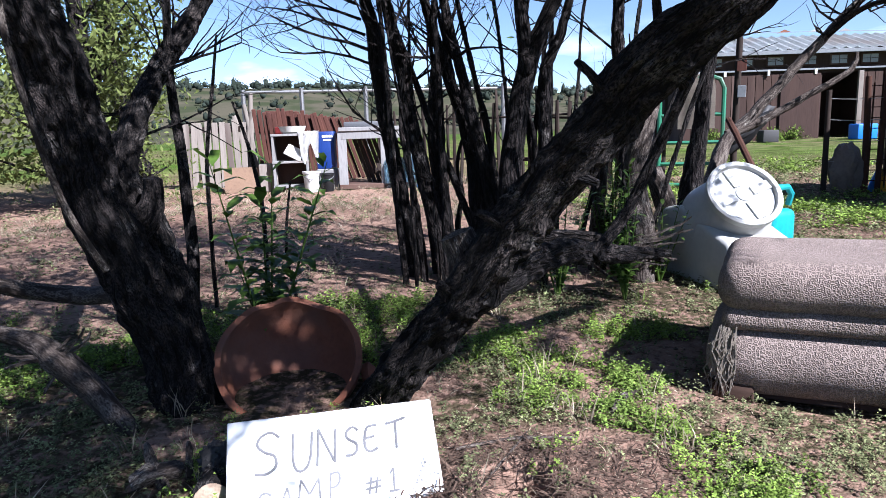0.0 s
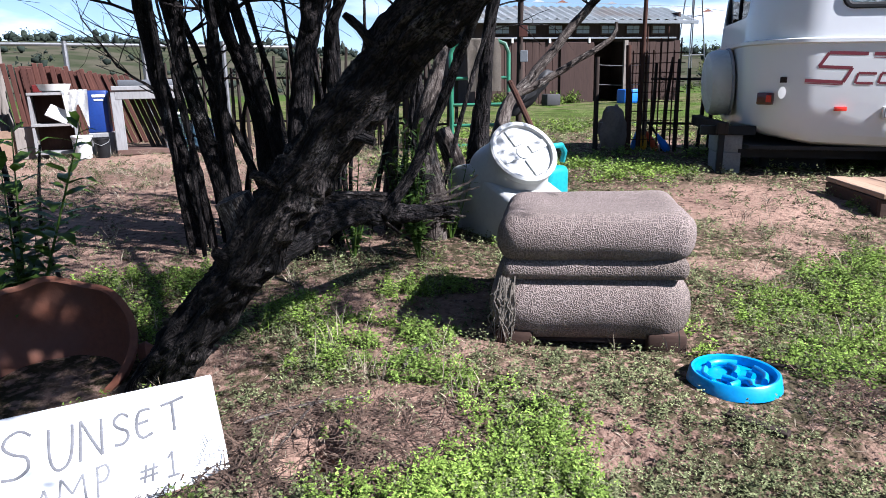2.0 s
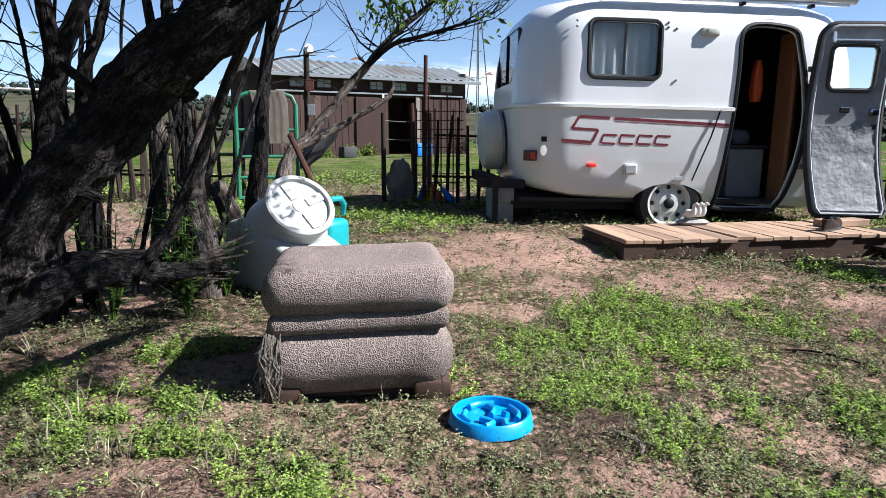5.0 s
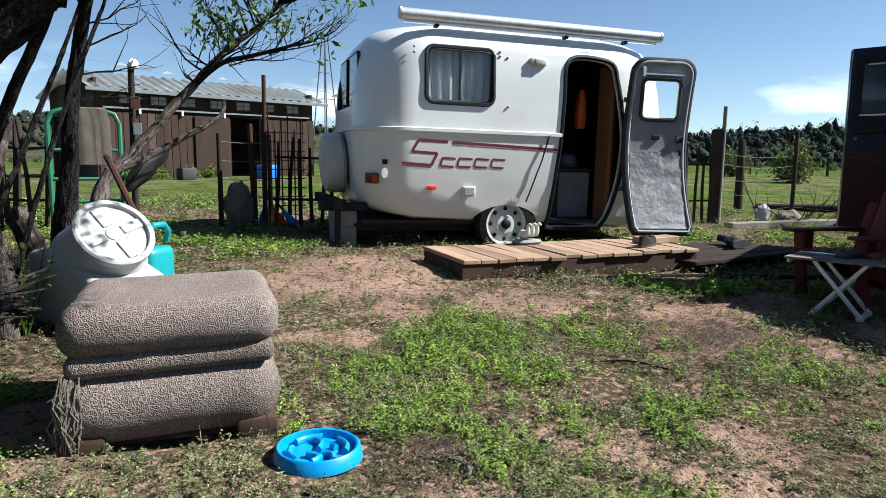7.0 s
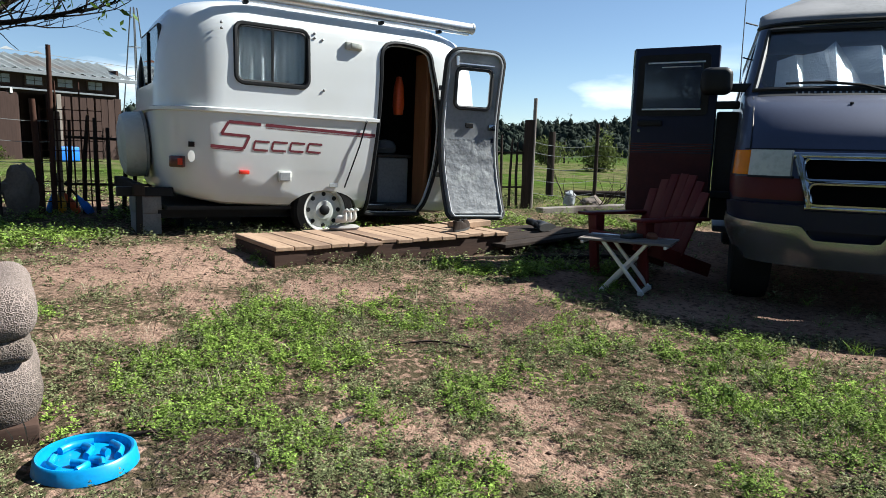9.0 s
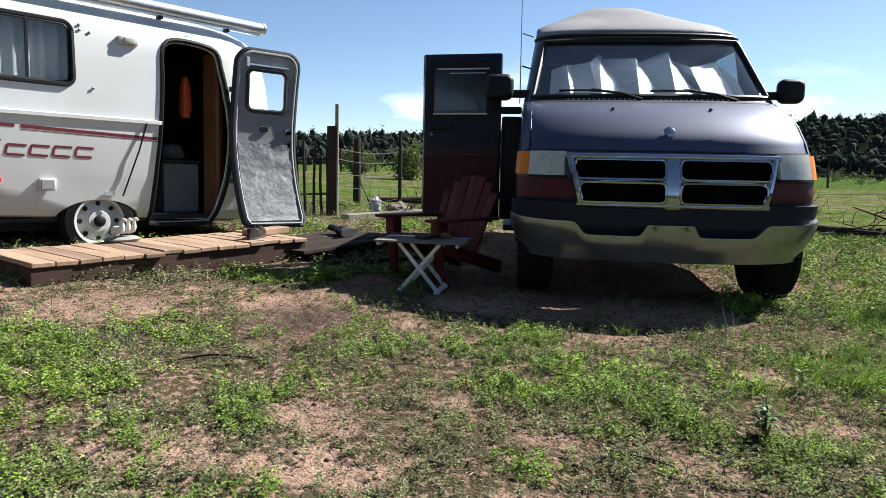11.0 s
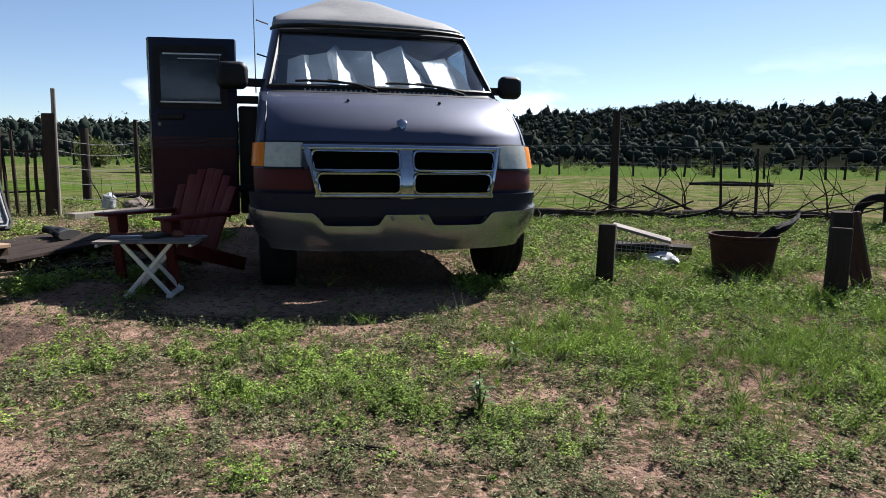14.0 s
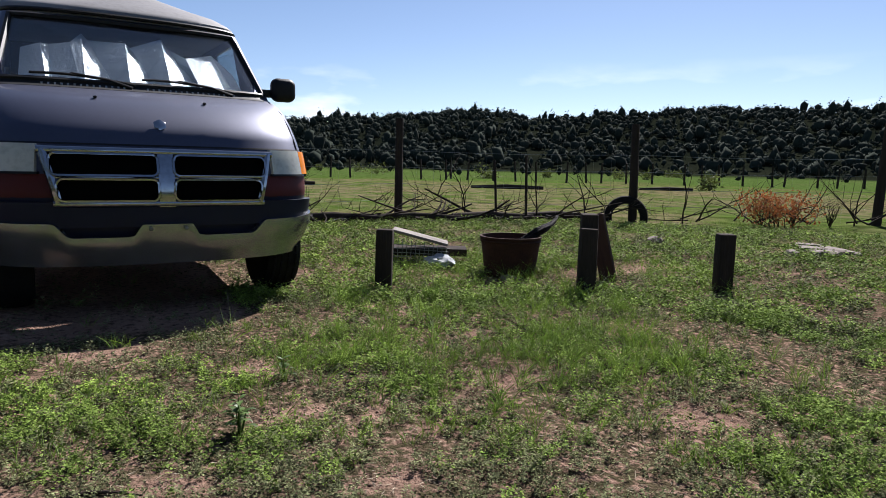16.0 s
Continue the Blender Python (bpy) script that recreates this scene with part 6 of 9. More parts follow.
# spare wheel under its cover, on the tail, and the bumper
cover = part("spare_cover", lathe([(0, -0.13), (0.20, -0.128), (0.27, -0.105), (0.295, -0.06), (0.295, 0.05), (0.285, 0.08)], 36), M_CREAM, trailer, "cream vinyl spare-wheel cover", m=Matrix.Translation((-1.55, 0.92, 0.93)) @ pose(0, 0, 0, 0, 86))
part("cover_hem", lathe([(0.297, 0.055), (0.305, 0.06), (0.305, 0.08), (0.285, 0.085)], 36, cap=False), M_DOORGREY, cover)
part("bumper", box((0.09, 1.5, 0.10), (-1.61, 0.95, 0.55), 0.006), M_POST, trailer, "square wooden rear bumper beam")
part("bumper_arm", box((0.45, 0.07, 0.08), (-1.55, 0.33, 0.53), 0.005), M_BLACK, trailer)
part("support_leg", box((0.05, 0.05, 0.48), (-1.61, 0.25, 0.36), 0.004), M_BLACK, trailer)

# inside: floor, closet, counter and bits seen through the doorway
# lining and floor carry the shade behind the doorway in their near-black colour
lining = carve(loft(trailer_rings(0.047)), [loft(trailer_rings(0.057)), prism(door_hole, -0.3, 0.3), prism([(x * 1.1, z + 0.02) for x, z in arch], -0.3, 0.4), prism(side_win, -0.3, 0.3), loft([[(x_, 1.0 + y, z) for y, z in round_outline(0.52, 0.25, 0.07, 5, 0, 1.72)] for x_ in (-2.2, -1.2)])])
part("lining", lining, M_SHADEIN, trailer, "interior lining coloured near-black for shade")
part("floor", box((2.6, 1.7, 0.03), (-0.1, 1.0, 0.40)), M_SHADEIN, trailer)
part("closet", box((0.04, 0.24, 1.55), (1.12, 0.26, 1.19)), M_INTERIOR, trailer, "varnished oak closet side")
part("closet", box((0.16, 0.04, 1.5), (1.19, 0.32, 1.19)), M_INTERIOR, trailer)
part("counter", box((0.36, 0.36, 0.48), (0.92, 0.66, 0.66), 0.01), M_DRAPE, trailer, "pale kitchen cupboard")
part("counter_top", box((0.40, 0.40, 0.03), (0.92, 0.66, 0.92), 0.006), M_SHADEIN, trailer)
part("cloth_heap", lathe([(0.0, 0.0), (0.14, 0.02), (0.17, 0.09), (0.12, 0.18), (0.0, 0.21)], 14), M_GREYPL, trailer, "grey cloth bundle on the counter", m=Matrix.Translation((0.90, 0.66, 0.93)) @ Matrix.Scale(0.8, 4))
part("hanging_jacket", loft([rounded(0.02, 0.03, 0.015, 3, 1.76, 1.02, 0.6), rounded(0.045, 0.05, 0.03, 3, 1.66, 1.02, 0.6), rounded(0.055, 0.055, 0.03, 3, 1.46, 1.02, 0.6), rounded(0.04, 0.05, 0.03, 3, 1.36, 1.02, 0.6)]), M_ORANGE, trailer, "bright orange jacket on a hook")

block = solo("concrete_block", box((0.20, 0.40, 0.20), (0, 0, 0.10), 0.008, 2), M_CONCRETE, pose(4.42, 4.15, 0.17, 0, 0, -33), "grey concrete block under the trailer's tail", "block", "blocks under the trailer")
copy_thing(block, pose(4.42, 4.15, 0.37, 0, 0, -31))
solo("levelling_board", box((0.5, 0.3, 0.05), (0, 0, 0.02), 0.006), M_POST, pose(5.38, 3.05, 0.10, 0, 0, -33), "dark board under the trailer wheel", "board")

# ---------------------------------------------------------------- the low deck in front of the door
DECK = pose(5.41, 2.89, 0.0, 0, 0, -28.4)
deck = thing("deck", DECK, "low wooden step deck of weathered planks by the trailer", "deck")
D0, D1, DN, DF, DZ = -1.07, 1.07, -1.335, -0.54, 0.285
part("side_board", box((D1 - D0, 0.04, 0.165), ((D0 + D1) / 2, DN + 0.02, DZ - 0.12), 0.004), M_DECKSIDE, deck, "brown stained front board")
part("side_board", box((D1 - D0, 0.04, 0.165), ((D0 + D1) / 2, DF - 0.02, DZ - 0.12), 0.004), M_DECKSIDE, deck)
for x in (D0 + 0.02, D1 - 0.02):
    part("end_board", box((0.04, DF - DN - 0.08, 0.165), (x, (DN + DF) / 2, DZ - 0.12), 0.004), M_DECKSIDE, deck)
plank_me = [mesh_of(box((0.138, DF - DN + 0.03 + 0.012 * k, 0.032), (0, 0, 0), 0.005), "plank", M_DECK, 35) for k in range(3)]
n = 15
rnd = random.Random(5)
for k in range(n):
    x = D0 + 0.072 + (D1 - D0 - 0.144) * k / (n - 1)
    piece("plank", plank_me[k % 3], deck, Matrix.Translation((x, (DN + DF) / 2 + rnd.uniform(-0.012, 0.012), DZ - 0.02 + rnd.uniform(-0.004, 0.004))) @ pose(0, 0, 0, rnd.uniform(-0.5, 0.5), rnd.uniform(-1, 1), rnd.uniform(-0.4, 0.4)))


def on_deck(u, n_, dz=0.0, turn=0):
    return DECK @ Matrix.Translation((u, n_, DZ - 0.002 + dz)) @ pose(0, 0, 0, 0, 0, turn)


def goose(m):
    """A plaster goose on a rock base, one plain mesh."""
    bm = bmesh.new()
    for k, x in enumerate((-0.06, 0.0, 0.06)):
        p, r = spline([(x, 0.04, 0.03), (x, 0.0, 0.055), (x, -0.045, 0.06), (x, -0.065, 0.09), (x, -0.062, 0.125), (x, -0.085, 0.138), (x, -0.11, 0.13)], [0.012, 0.036, 0.03, 0.017, 0.014, 0.016, 0.004], 0.012)
        tube(p, r, 10, bm)
    return bm


geese = solo("goose_figurine", goose(0), M_CREAM, on_deck(-0.15, -0.62, 0.035, 20), "white plaster goose figurine on a grey rock base", "figurine", smooth=60)
solo("rock_base", lathe([(0, 0), (0.11, 0.002), (0.125, 0.02), (0.10, 0.036), (0, 0.04)], 16), M_CONCRETE, on_deck(-0.15, -0.62, 0.0) @ Matrix.Diagonal((1.15, 0.8, 1, 1)), "grey rock-shaped base of a figurine", "base")


def shoe(name, m, mat_, label, high=0.0, group="shoes by the trailer"):
    t = thing(name, m, label, "shoe", group)
    sole = loft([[(x, y, z) for x, y in [(0.04 * math.cos(a) * (1.0 + 0.25 * math.sin(a)), 0.135 * math.sin(a)) for a in [2 * math.pi * k / 20 for k in range(20)]]] for z in (0.0, 0.022)])
    part("sole", sole, M_RUBBER, t)
    rings = []
    for z, sx, sy, cy in ((0.02, 1.0, 1.0, 0.0), (0.045, 1.0, 0.98, 0.0), (0.065, 0.9, 0.8, -0.02), (0.082 + 0.3 * high, 0.85, 0.5, -0.06), (0.095 + high, 0.8, 0.45, -0.07)):
        rings.append([(0.04 * sx * math.cos(a) * (1 + 0.2 * math.sin(a)), cy + 0.132 * sy * math.sin(a), z) for a in [2 * math.pi * k / 20 for k in range(20)]])
    part("upper", loft(rings, False), mat_, t, smooth=60)
    part("opening", loft([[(0.8 * x, cy2 * 0.8 - 0.015, z + 0.001) for x, cy2, z in rings[-1]], [(x, y, z) for x, y, z in rings[-1]]], False), M_RUBBER, t)
    part("laces", box((0.035, 0.07, 0.008), (0, 0.035, 0.072 + 0.1 * high), 0.003, 1, rot(-20)), M_CURTAIN, t)
    return t


shoe("sneaker", on_deck(0.70, -1.14, 0, -60), M_POST, "dark grey canvas sneaker lying on the deck")
shoe("sneaker", on_deck(0.82, -1.05, 0, -48), M_POST, "dark grey canvas sneaker lying on the deck")
solo("step_block", box((0.42, 0.16, 0.055), (0, 0, 0.0275), 0.006), M_DECK, on_deck(0.98, -0.92, 0.0, 8), "short pale plank lying under the open door", "plank")

# the dark planks beyond the deck
planks = thing("plank_walk", pose(6.42, 1.28, 0.10, 0, 0, -20), "low walk of dark weathered planks by the trailer", "walkway")
for k in range(5):
    part("plank", box((1.55 - 0.1 * (k % 2), 0.17, 0.03), (0.02 * k - 0.03, -0.36 + 0.18 * k, 0.075 + 0.004 * (k % 2)), 0.004), M_POST, planks)
for x in (-0.6, 0.6):
    part("bearer", box((0.09, 0.85, 0.07), (x, 0, 0.02), 0.004), M_POST, planks)
shoe("boot", pose(6.62, 1.10, 0.24, 0, 82, 70), M_BLACK, "dark leather boot lying on the planks", 0.07)
shoe("boot", pose(6.78, 1.22, 0.24, 0, 80, 95), M_BLACK, "dark leather boot lying on the planks", 0.07)
solo("ground_pole", tube([(4.6, 1.75, 0.12), (5.2, 1.25, 0.10), (5.75, 0.75, 0.08), (5.95, 0.62, 0.07)], [0.02, 0.022, 0.02, 0.018], 8, None, 0.15, 3), M_POST, Matrix.Translation((0.35, -0.28, -0.01)), "dark pole lying in the dirt", "pole", smooth=60)

# ---------------------------------------------------------------- the van
VAN = pose(4.62, -1.63, 0.0, 0, 0, 4)   # x: from its nose to its tail, y: to its right, z: up
van = thing("camper_van", VAN, "dusty blue and burgundy camper van with raised roof", "van")
V_ROWS = ((0.36, 0.24, 0.90, 0.42), (0.56, 0.17, 0.96, 0.40), (0.75, 0.15, 0.98, 0.38), (0.86, 0.17, 0.98, 0.37), (1.00, 0.22, 0.97, 0.36), (1.05, 0.25, 0.965, 0.36), (1.12, 0.29, 0.96, 0.38), (1.20, 0.37, 0.955, 0.40), (1.28, 0.49, 0.952, 0.38),
          (1.35, 0.66, 0.948, 0.33), (1.40, 0.86, 0.945, 0.27), (1.425, 0.97, 0.94, 0.24), (1.98, 1.57, 0.84, 0.20), (2.02, 1.61, 0.83, 0.20), (2.4, 1.81, 0.7, 0.2))
P_SE = 3.0


def van_row(z):
    for a, b in zip(V_ROWS, V_ROWS[1:]):
        if z <= b[0]:
            t = max(0.0, (z - a[0]) / (b[0] - a[0]))
            return [a[i] + (b[i] - a[i]) * t for i in (1, 2, 3)]
    return V_ROWS[-1][1:]


def nose(theta, z, off=0.0):
    """A point on the van's front at an angle from straight ahead (90: the flank), pushed out by off."""
    d, w, c = van_row(z)
    s, k = math.sin(radians(theta)), math.cos(radians(theta))
    y = w * math.copysign(abs(s) ** (2 / P_SE), s)
    x = d + c * (1 - max(0.0, k) ** (2 / P_SE))
    return Vector((x - off * k, y + off * s, z))


def theta_at(y, z):
    w = van_row(z)[1]
    q = min(1.0, abs(y) / w)
    return math.copysign(math.degrees(math.asin(q ** (P_SE / 2))), y)


def patch(t0, t1, z0, z1, off, thick=0.02, nt=12, nz=3, belly=0.0):
    """A curved slab on the van's front between two angles and two heights."""
    bm = bmesh.new()
    sheets = []
    for o in (off, off - thick):
        rows = []
        for j in range(nz + 1):
            row = []
            for i in range(nt + 1):
                t = t0 + (t1 - t0) * i / nt
                lo, hi = (z0(t), z1(t)) if callable(z0) else (z0, z1)
                row.append(bm.verts.new(nose(t, lo + (hi - lo) * j / nz, o - belly * ((j / nz - 0.62) / 0.62) ** 2 - 0.6 * belly * abs(t / 90) ** 5)))
            rows.append(row)
        sheets.append(rows)
    for rows in sheets:
        for a, b in zip(rows, rows[1:]):
            for i in range(nt):
                bm.faces.new((a[i], a[i + 1], b[i + 1], b[i]))
    f, g = sheets
    for j in (0, nz):
        for i in range(nt):
            bm.faces.new((f[j][i], f[j][i + 1], g[j][i + 1], g[j][i]))
    for i in (0, nt):
        for j in range(nz):
            bm.faces.new((f[j][i], f[j + 1][i], g[j + 1][i], g[j][i]))
    return bm


def patch_y(y0, y1, z0, z1, off, thick=0.02, nt=8, nz=3):
    zm = (z0 + z1) / 2
    return patch(theta_at(y0, zm), theta_at(y1, zm), z0, z1, off, thick, nt, nz)


def van_band(zs, back=5.0, inset=0.0, full=True):
    rings = []
    for z in zs:
        w = van_row(z)[1] - inset
        front = [nose(t, z, -inset) for t in range(-88, 89, 8)]
        ring = [tuple(p) for p in front] + [(1.9, w, z), (3.2, w, z), (back - 0.15, w, z), (back, w - 0.12, z), (back, -w + 0.12, z), (back - 0.15, -w, z), (3.2, -w, z), (1.9, -w, z)]
        rings.append(ring)
    return loft(rings, False)


part("valance", van_band((0.36, 0.46, 0.56, 0.65, 0.725)), M_VANNAVY, van, "dull navy lower body", smooth=40)
part("lower_band", van_band((0.722, 0.75, 0.80, 0.858)), M_VANRED, van, "burgundy painted band", smooth=40)
part("upper_body", van_band((0.858, 0.93, 1.0, 1.035)), M_VANBLUE, van, "blue metallic body", smooth=40)
part("bonnet", van_band((1.035, 1.05, 1.085, 1.12, 1.16, 1.20, 1.24, 1.28, 1.315, 1.35, 1.375, 1.40, 1.425)), M_VANBLUE, van, "sloping blue bonnet", smooth=50)
part("bonnet_gap", patch(-70, 70, 1.030, 1.038, 0.004, 0.02, 30, 1), M_BLACK, van)
for sgn in (-1, 1):
    p = [nose(sgn * 64, z, 0.003) for z in (1.04, 1.1, 1.2, 1.3, 1.4)]
    part("bonnet_seam", tube(p, 0.005, 5), M_BLACK, van)
# cab: pillars, roof sheet and glass
cutter = loft([[(0.4, y, z) for y, z in round_outline(0.865, 0.25, 0.08, 5, 0, 1.705)], [(1.78, y * 0.93, z) for y, z in round_outline(0.865, 0.25, 0.08, 5, 0, 1.705)]])
cabin = van_band((1.425, 1.52, 1.62, 1.72, 1.82, 1.92, 1.98))
inner = van_band((1.425, 1.52, 1.62, 1.72, 1.82, 1.92, 1.98), 4.95, 0.03)
me_tmp = mesh_of(inner, "tmp", [], 0)
cabin.from_mesh(me_tmp)
bpy.data.meshes.remove(me_tmp)
cabin.verts.ensure_lookup_table()
half = len(cabin.verts) // 2
per = half // 7
for base in (0, half - per):
    for i in range(per):
        j = (i + 1) % per
        cabin.faces.new((cabin.verts[base + i], cabin.verts[base + j], cabin.verts[half + base + j], cabin.verts[half + base + i]))
bmesh.ops.recalc_face_normals(cabin, faces=cabin.faces)
side_cut = [box((0.66, 0.5, 0.42), (2.12, s * 1.0, 1.71), 0.04, 2) for s in (-1, 1)] + [box((1.2, 0.5, 0.34), (3.5, s * 1.0, 1.68), 0.04, 2) for s in (-1, 1)]
cabin = carve(cabin, [cutter] + side_cut)
part("cab", cabin, M_VANBLUE, van, "blue cab pillars", smooth=35)
ws = part("windscreen", patch(-66, 66, 1.45, 1.96, -0.012, 0.006, 28, 6), M_WINDSCREEN, van, "raked windscreen with dust on it")
ws.visible_shadow = False
part("screen_rubber", tube([nose(t, 1.457, 0.004) for t in range(-64, 65, 8)] + [nose(64 - 0.3 * k, 1.457 + 0.0625 * k, 0.004) for k in range(1, 9)] + [nose(t, 1.955, 0.004) for t in range(60, -61, -8)] + [nose(-61.6 - 0.3 * k, 1.955 - 0.0625 * k, 0.004) for k in range(1, 8)] + [nose(-64, 1.457, 0.004)], 0.02, 6, closed=False), M_BLACK, ws)
for s in (-1, 1):
    part("side_glass", box((0.66, 0.006, 0.42), (2.12, s * ((van_row(1.5)[1] + van_row(1.9)[1]) / 2 - 0.02), 1.70), 0, 1, rot(math.degrees(math.atan2(s * (van_row(1.5)[1] - van_row(1.9)[1]), 0.4)), 0, 0)), M_DARKGLASS, van).visible_shadow = False
    part("side_glass", box((1.2, 0.006, 0.34), (3.5, s * 0.865, 1.68)), M_DARKGLASS, van).visible_shadow = False
part("dashboard", box((0.5, 1.6, 0.12), (1.30, 0, 1.38), 0.03, 2), M_BLACK, van)
part("bulkhead", box((0.03, 1.6, 1.4), (2.6, 0, 1.2)), M_SHADEIN, van)
part("floor_pan", box((4.5, 1.7, 0.05), (2.7, 0, 0.48)), M_BLACK, van)
# unseen blocks added under the floor to keep light out from beneath the van
part("sump", box((0.9, 0.8, 0.14), (1.0, 0, 0.33), 0.03, 2), M_BLACK, van)
part("fuel_tank", box((1.5, 1.3, 0.2), (2.6, 0, 0.36), 0.04, 2), M_BLACK, van, "added black block that cuts light under the floor")
for s in (-1, 1):
    part("frame_rail", box((4.3, 0.09, 0.12), (2.5, s * 0.5, 0.40), 0.01), M_BLACK, van)
part("front_axle", box((0.14, 1.5, 0.14), (0.80, 0, 0.33), 0.03, 2), M_BLACK, van)
# sunshade: folded foil panels leaning behind the glass
shade = bmesh.new()
cols = []
for foot, head, deep, high in ((0.74, 0.72, 0.16, 1.70), (0.58, 0.60, 0.03, 1.74), (0.55, 0.55, 0.14, 1.74), (0.38, 0.42, 0.02, 1.76), (0.35, 0.34, 0.00, 1.84), (0.17, 0.30, 0.24, 1.80), (0.07, 0.06, 0.00, 1.79),
                               (-0.11, 0.02, 0.24, 1.77), (-0.20, -0.20, 0.00, 1.86), (-0.43, -0.25, 0.26, 1.80), (-0.42, -0.36, 0.10, 1.72), (-0.68, -0.58, 0.20, 1.78), (-0.74, -0.70, 0.10, 1.62)):
    # folds bunch at their heads and spread at their feet
    cols.append([shade.verts.new((1.045 + (z - 1.47) * 1.05 + 0.44 * deep * (1 - 0.25 * j / 3) + 0.09 * (foot / 0.8) ** 2, foot + (head - foot) * j / 3, z)) for j, z in enumerate([1.47 + (high - 1.47) * q / 3 for q in range(4)])])
for a, b in zip(cols, cols[1:]):
    for j in range(3):
        shade.faces.new((a[j], b[j], b[j + 1], a[j + 1]))
bmesh.ops.solidify(shade, geom=shade.faces, thickness=0.006)
part("sunshade", shade, M_SCREEN, van, "folded silver foil sunshade behind the glass", smooth=0)
# raised roof
roof_rows = ((1.985, 1.565, 0.84, 0.33), (2.045, 1.575, 0.84, 0.33), (2.08, 1.63, 0.83, 0.35), (2.15, 1.77, 0.80, 0.40), (2.22, 1.97, 0.70, 0.42), (2.30, 2.13, 0.52, 0.40), (2.385, 2.29, 0.30, 0.28), (2.41, 2.46, 0.18, 0.18))
rings = []
for z, d, w, c in roof_rows:
    ring = []
    for t in range(-88, 89, 8):
        s, k = math.sin(radians(t)), math.cos(radians(t))
        ring.append((d + c * (1 - k ** (2 / 2.6)), 0.1 * max(0.0, z - 2.06) / 0.3 + w * math.copysign(abs(s) ** (2 / 2.6), s), z))
    back = 4.95 - (z - 1.97) * 0.8
    ring += [(3.0, w, z), (back, w, z), (back, -w, z), (3.0, -w, z)]
    rings.append(ring)
roof = part("raised_roof", loft(rings), M_VANROOF, van, "sun-faded grey raised roof", smooth=50)
part("roof_skirt", tube([Vector((1.555 + 0.33 * (1 - max(0.0, math.cos(radians(t))) ** (2 / 2.6)), 0.845 * math.copysign(abs(math.sin(radians(t))) ** (2 / 2.6), math.sin(radians(t))), 2.01)) for t in range(-88, 89, 8)], 0.015, 6), M_BLACK, roof)
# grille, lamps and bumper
# no hollow here: the slots' shade is put on as near-black sheets
grille = part("grille", patch_y(-0.60, 0.60, 0.84, 1.012, 0.028, 0.02, 16, 3), M_SLOTSHADE, van, "grille sheet with its slot shade coloured black")
part("grille_back", patch_y(-0.565, 0.565, 0.675, 0.84, 0.028, 0.02, 16, 3), M_SLOTSHADE, grille)
GO = 0.05


def nose_bar(reach, z, r):
    """A rounded bar across the van's front."""
    return tube([nose(theta_at(-reach + 2 * reach * k / 24, z), z, GO - 0.012) for k in range(25)], r, 10)


part("grille_bar", nose_bar(0.645, 0.995, 0.023), M_CHROME, grille, "chrome grille surround", smooth=60)
part("grille_bar", nose_bar(0.575, 0.690, 0.022), M_CHROME, grille, smooth=60)
part("grille_bar", nose_bar(0.60, 0.841, 0.015), M_CHROME, grille, smooth=60)
part("grille_bar", patch_y(-0.045, 0.045, 0.668, 1.018, GO + 0.006, 0.035, 4, 6), M_CHROME, grille)
for s in (-1, 1):
    for z0, z1, wide in ((0.852, 0.978, 0.585), (0.706, 0.832, 0.555)):
        slot = round_outline((wide - 0.045) / 2, (z1 - z0) / 2, 0.035, 4, s * (wide + 0.045) / 2, (z0 + z1) / 2)
        slot = [nose(theta_at(y, z), z, GO + 0.004) for y, z in list(slot) + [slot[0]]]
        part("slot_rim", tube(slot, 0.011, 6), M_CHROME, grille, smooth=60)
    bm = bmesh.new()
    pts = [nose(theta_at(s * (0.62 - 0.07 * k / 6), 0.995 - 0.305 * k / 6), 0.995 - 0.305 * k / 6, GO - 0.012) for k in range(7)]
    tube(pts, 0.025, 8, bm)
    part("grille_bar", bm, M_CHROME, grille)
for s in (-1, 1):
    lampv = part("headlamp", patch_y(s * 0.665, s * 0.885, 0.868, 1.028, 0.02, 0.03, 8, 3), M_LAMP, van, "hazed square headlamp")
    t0, t1 = theta_at(s * 0.89, 0.95), s * 84
    part("indicator", patch(t0, t1, 0.872, 1.025, 0.018, 0.03, 8, 3), M_AMBER, van, "amber corner indicator")
    part("lamp_surround", patch_y(s * 0.655, s * 0.89, 0.856, 0.870, 0.024, 0.03, 8, 1), M_BLACK, lampv)


def bumper_low(t):
    return 0.315 + 0.02 * (abs(t) / 90) ** 2


def bumper_high(t):
    y = abs(nose(t, 0.5).y)
    hi = 0.575 + 0.035 * (abs(t) / 80) ** 3
    side = nose(t, 0.5).y
    if 0.13 < side < 0.56 or -0.56 < side < -0.13:
        q = min(side - 0.13, 0.56 - side) if side > 0 else min(-0.13 - side, side + 0.56)
        hi -= min(0.085, max(0.0, q) * 1.6)
    return hi if y > 0.14 else 0.565


bumper = part("bumper", patch(-87, 87, bumper_low, bumper_high, 0.08, 0.05, 110, 9, 0.034), M_BUMPER, van, "dull chrome front bumper", smooth=40)
for y in (-0.10, 0.10):
    part("bolt", lathe([(0.012, 0), (0.012, 0.008), (0, 0.01)], 8), M_STEEL, bumper, m=Matrix.Translation((0.088, y, 0.54)) @ pose(0, 0, 0, 0, -90))
part("valance_top", patch(-86, 86, 0.55, 0.70, 0.042, 0.05, 40, 3), M_VANNAVY, van, "navy panel above the bumper", smooth=40)
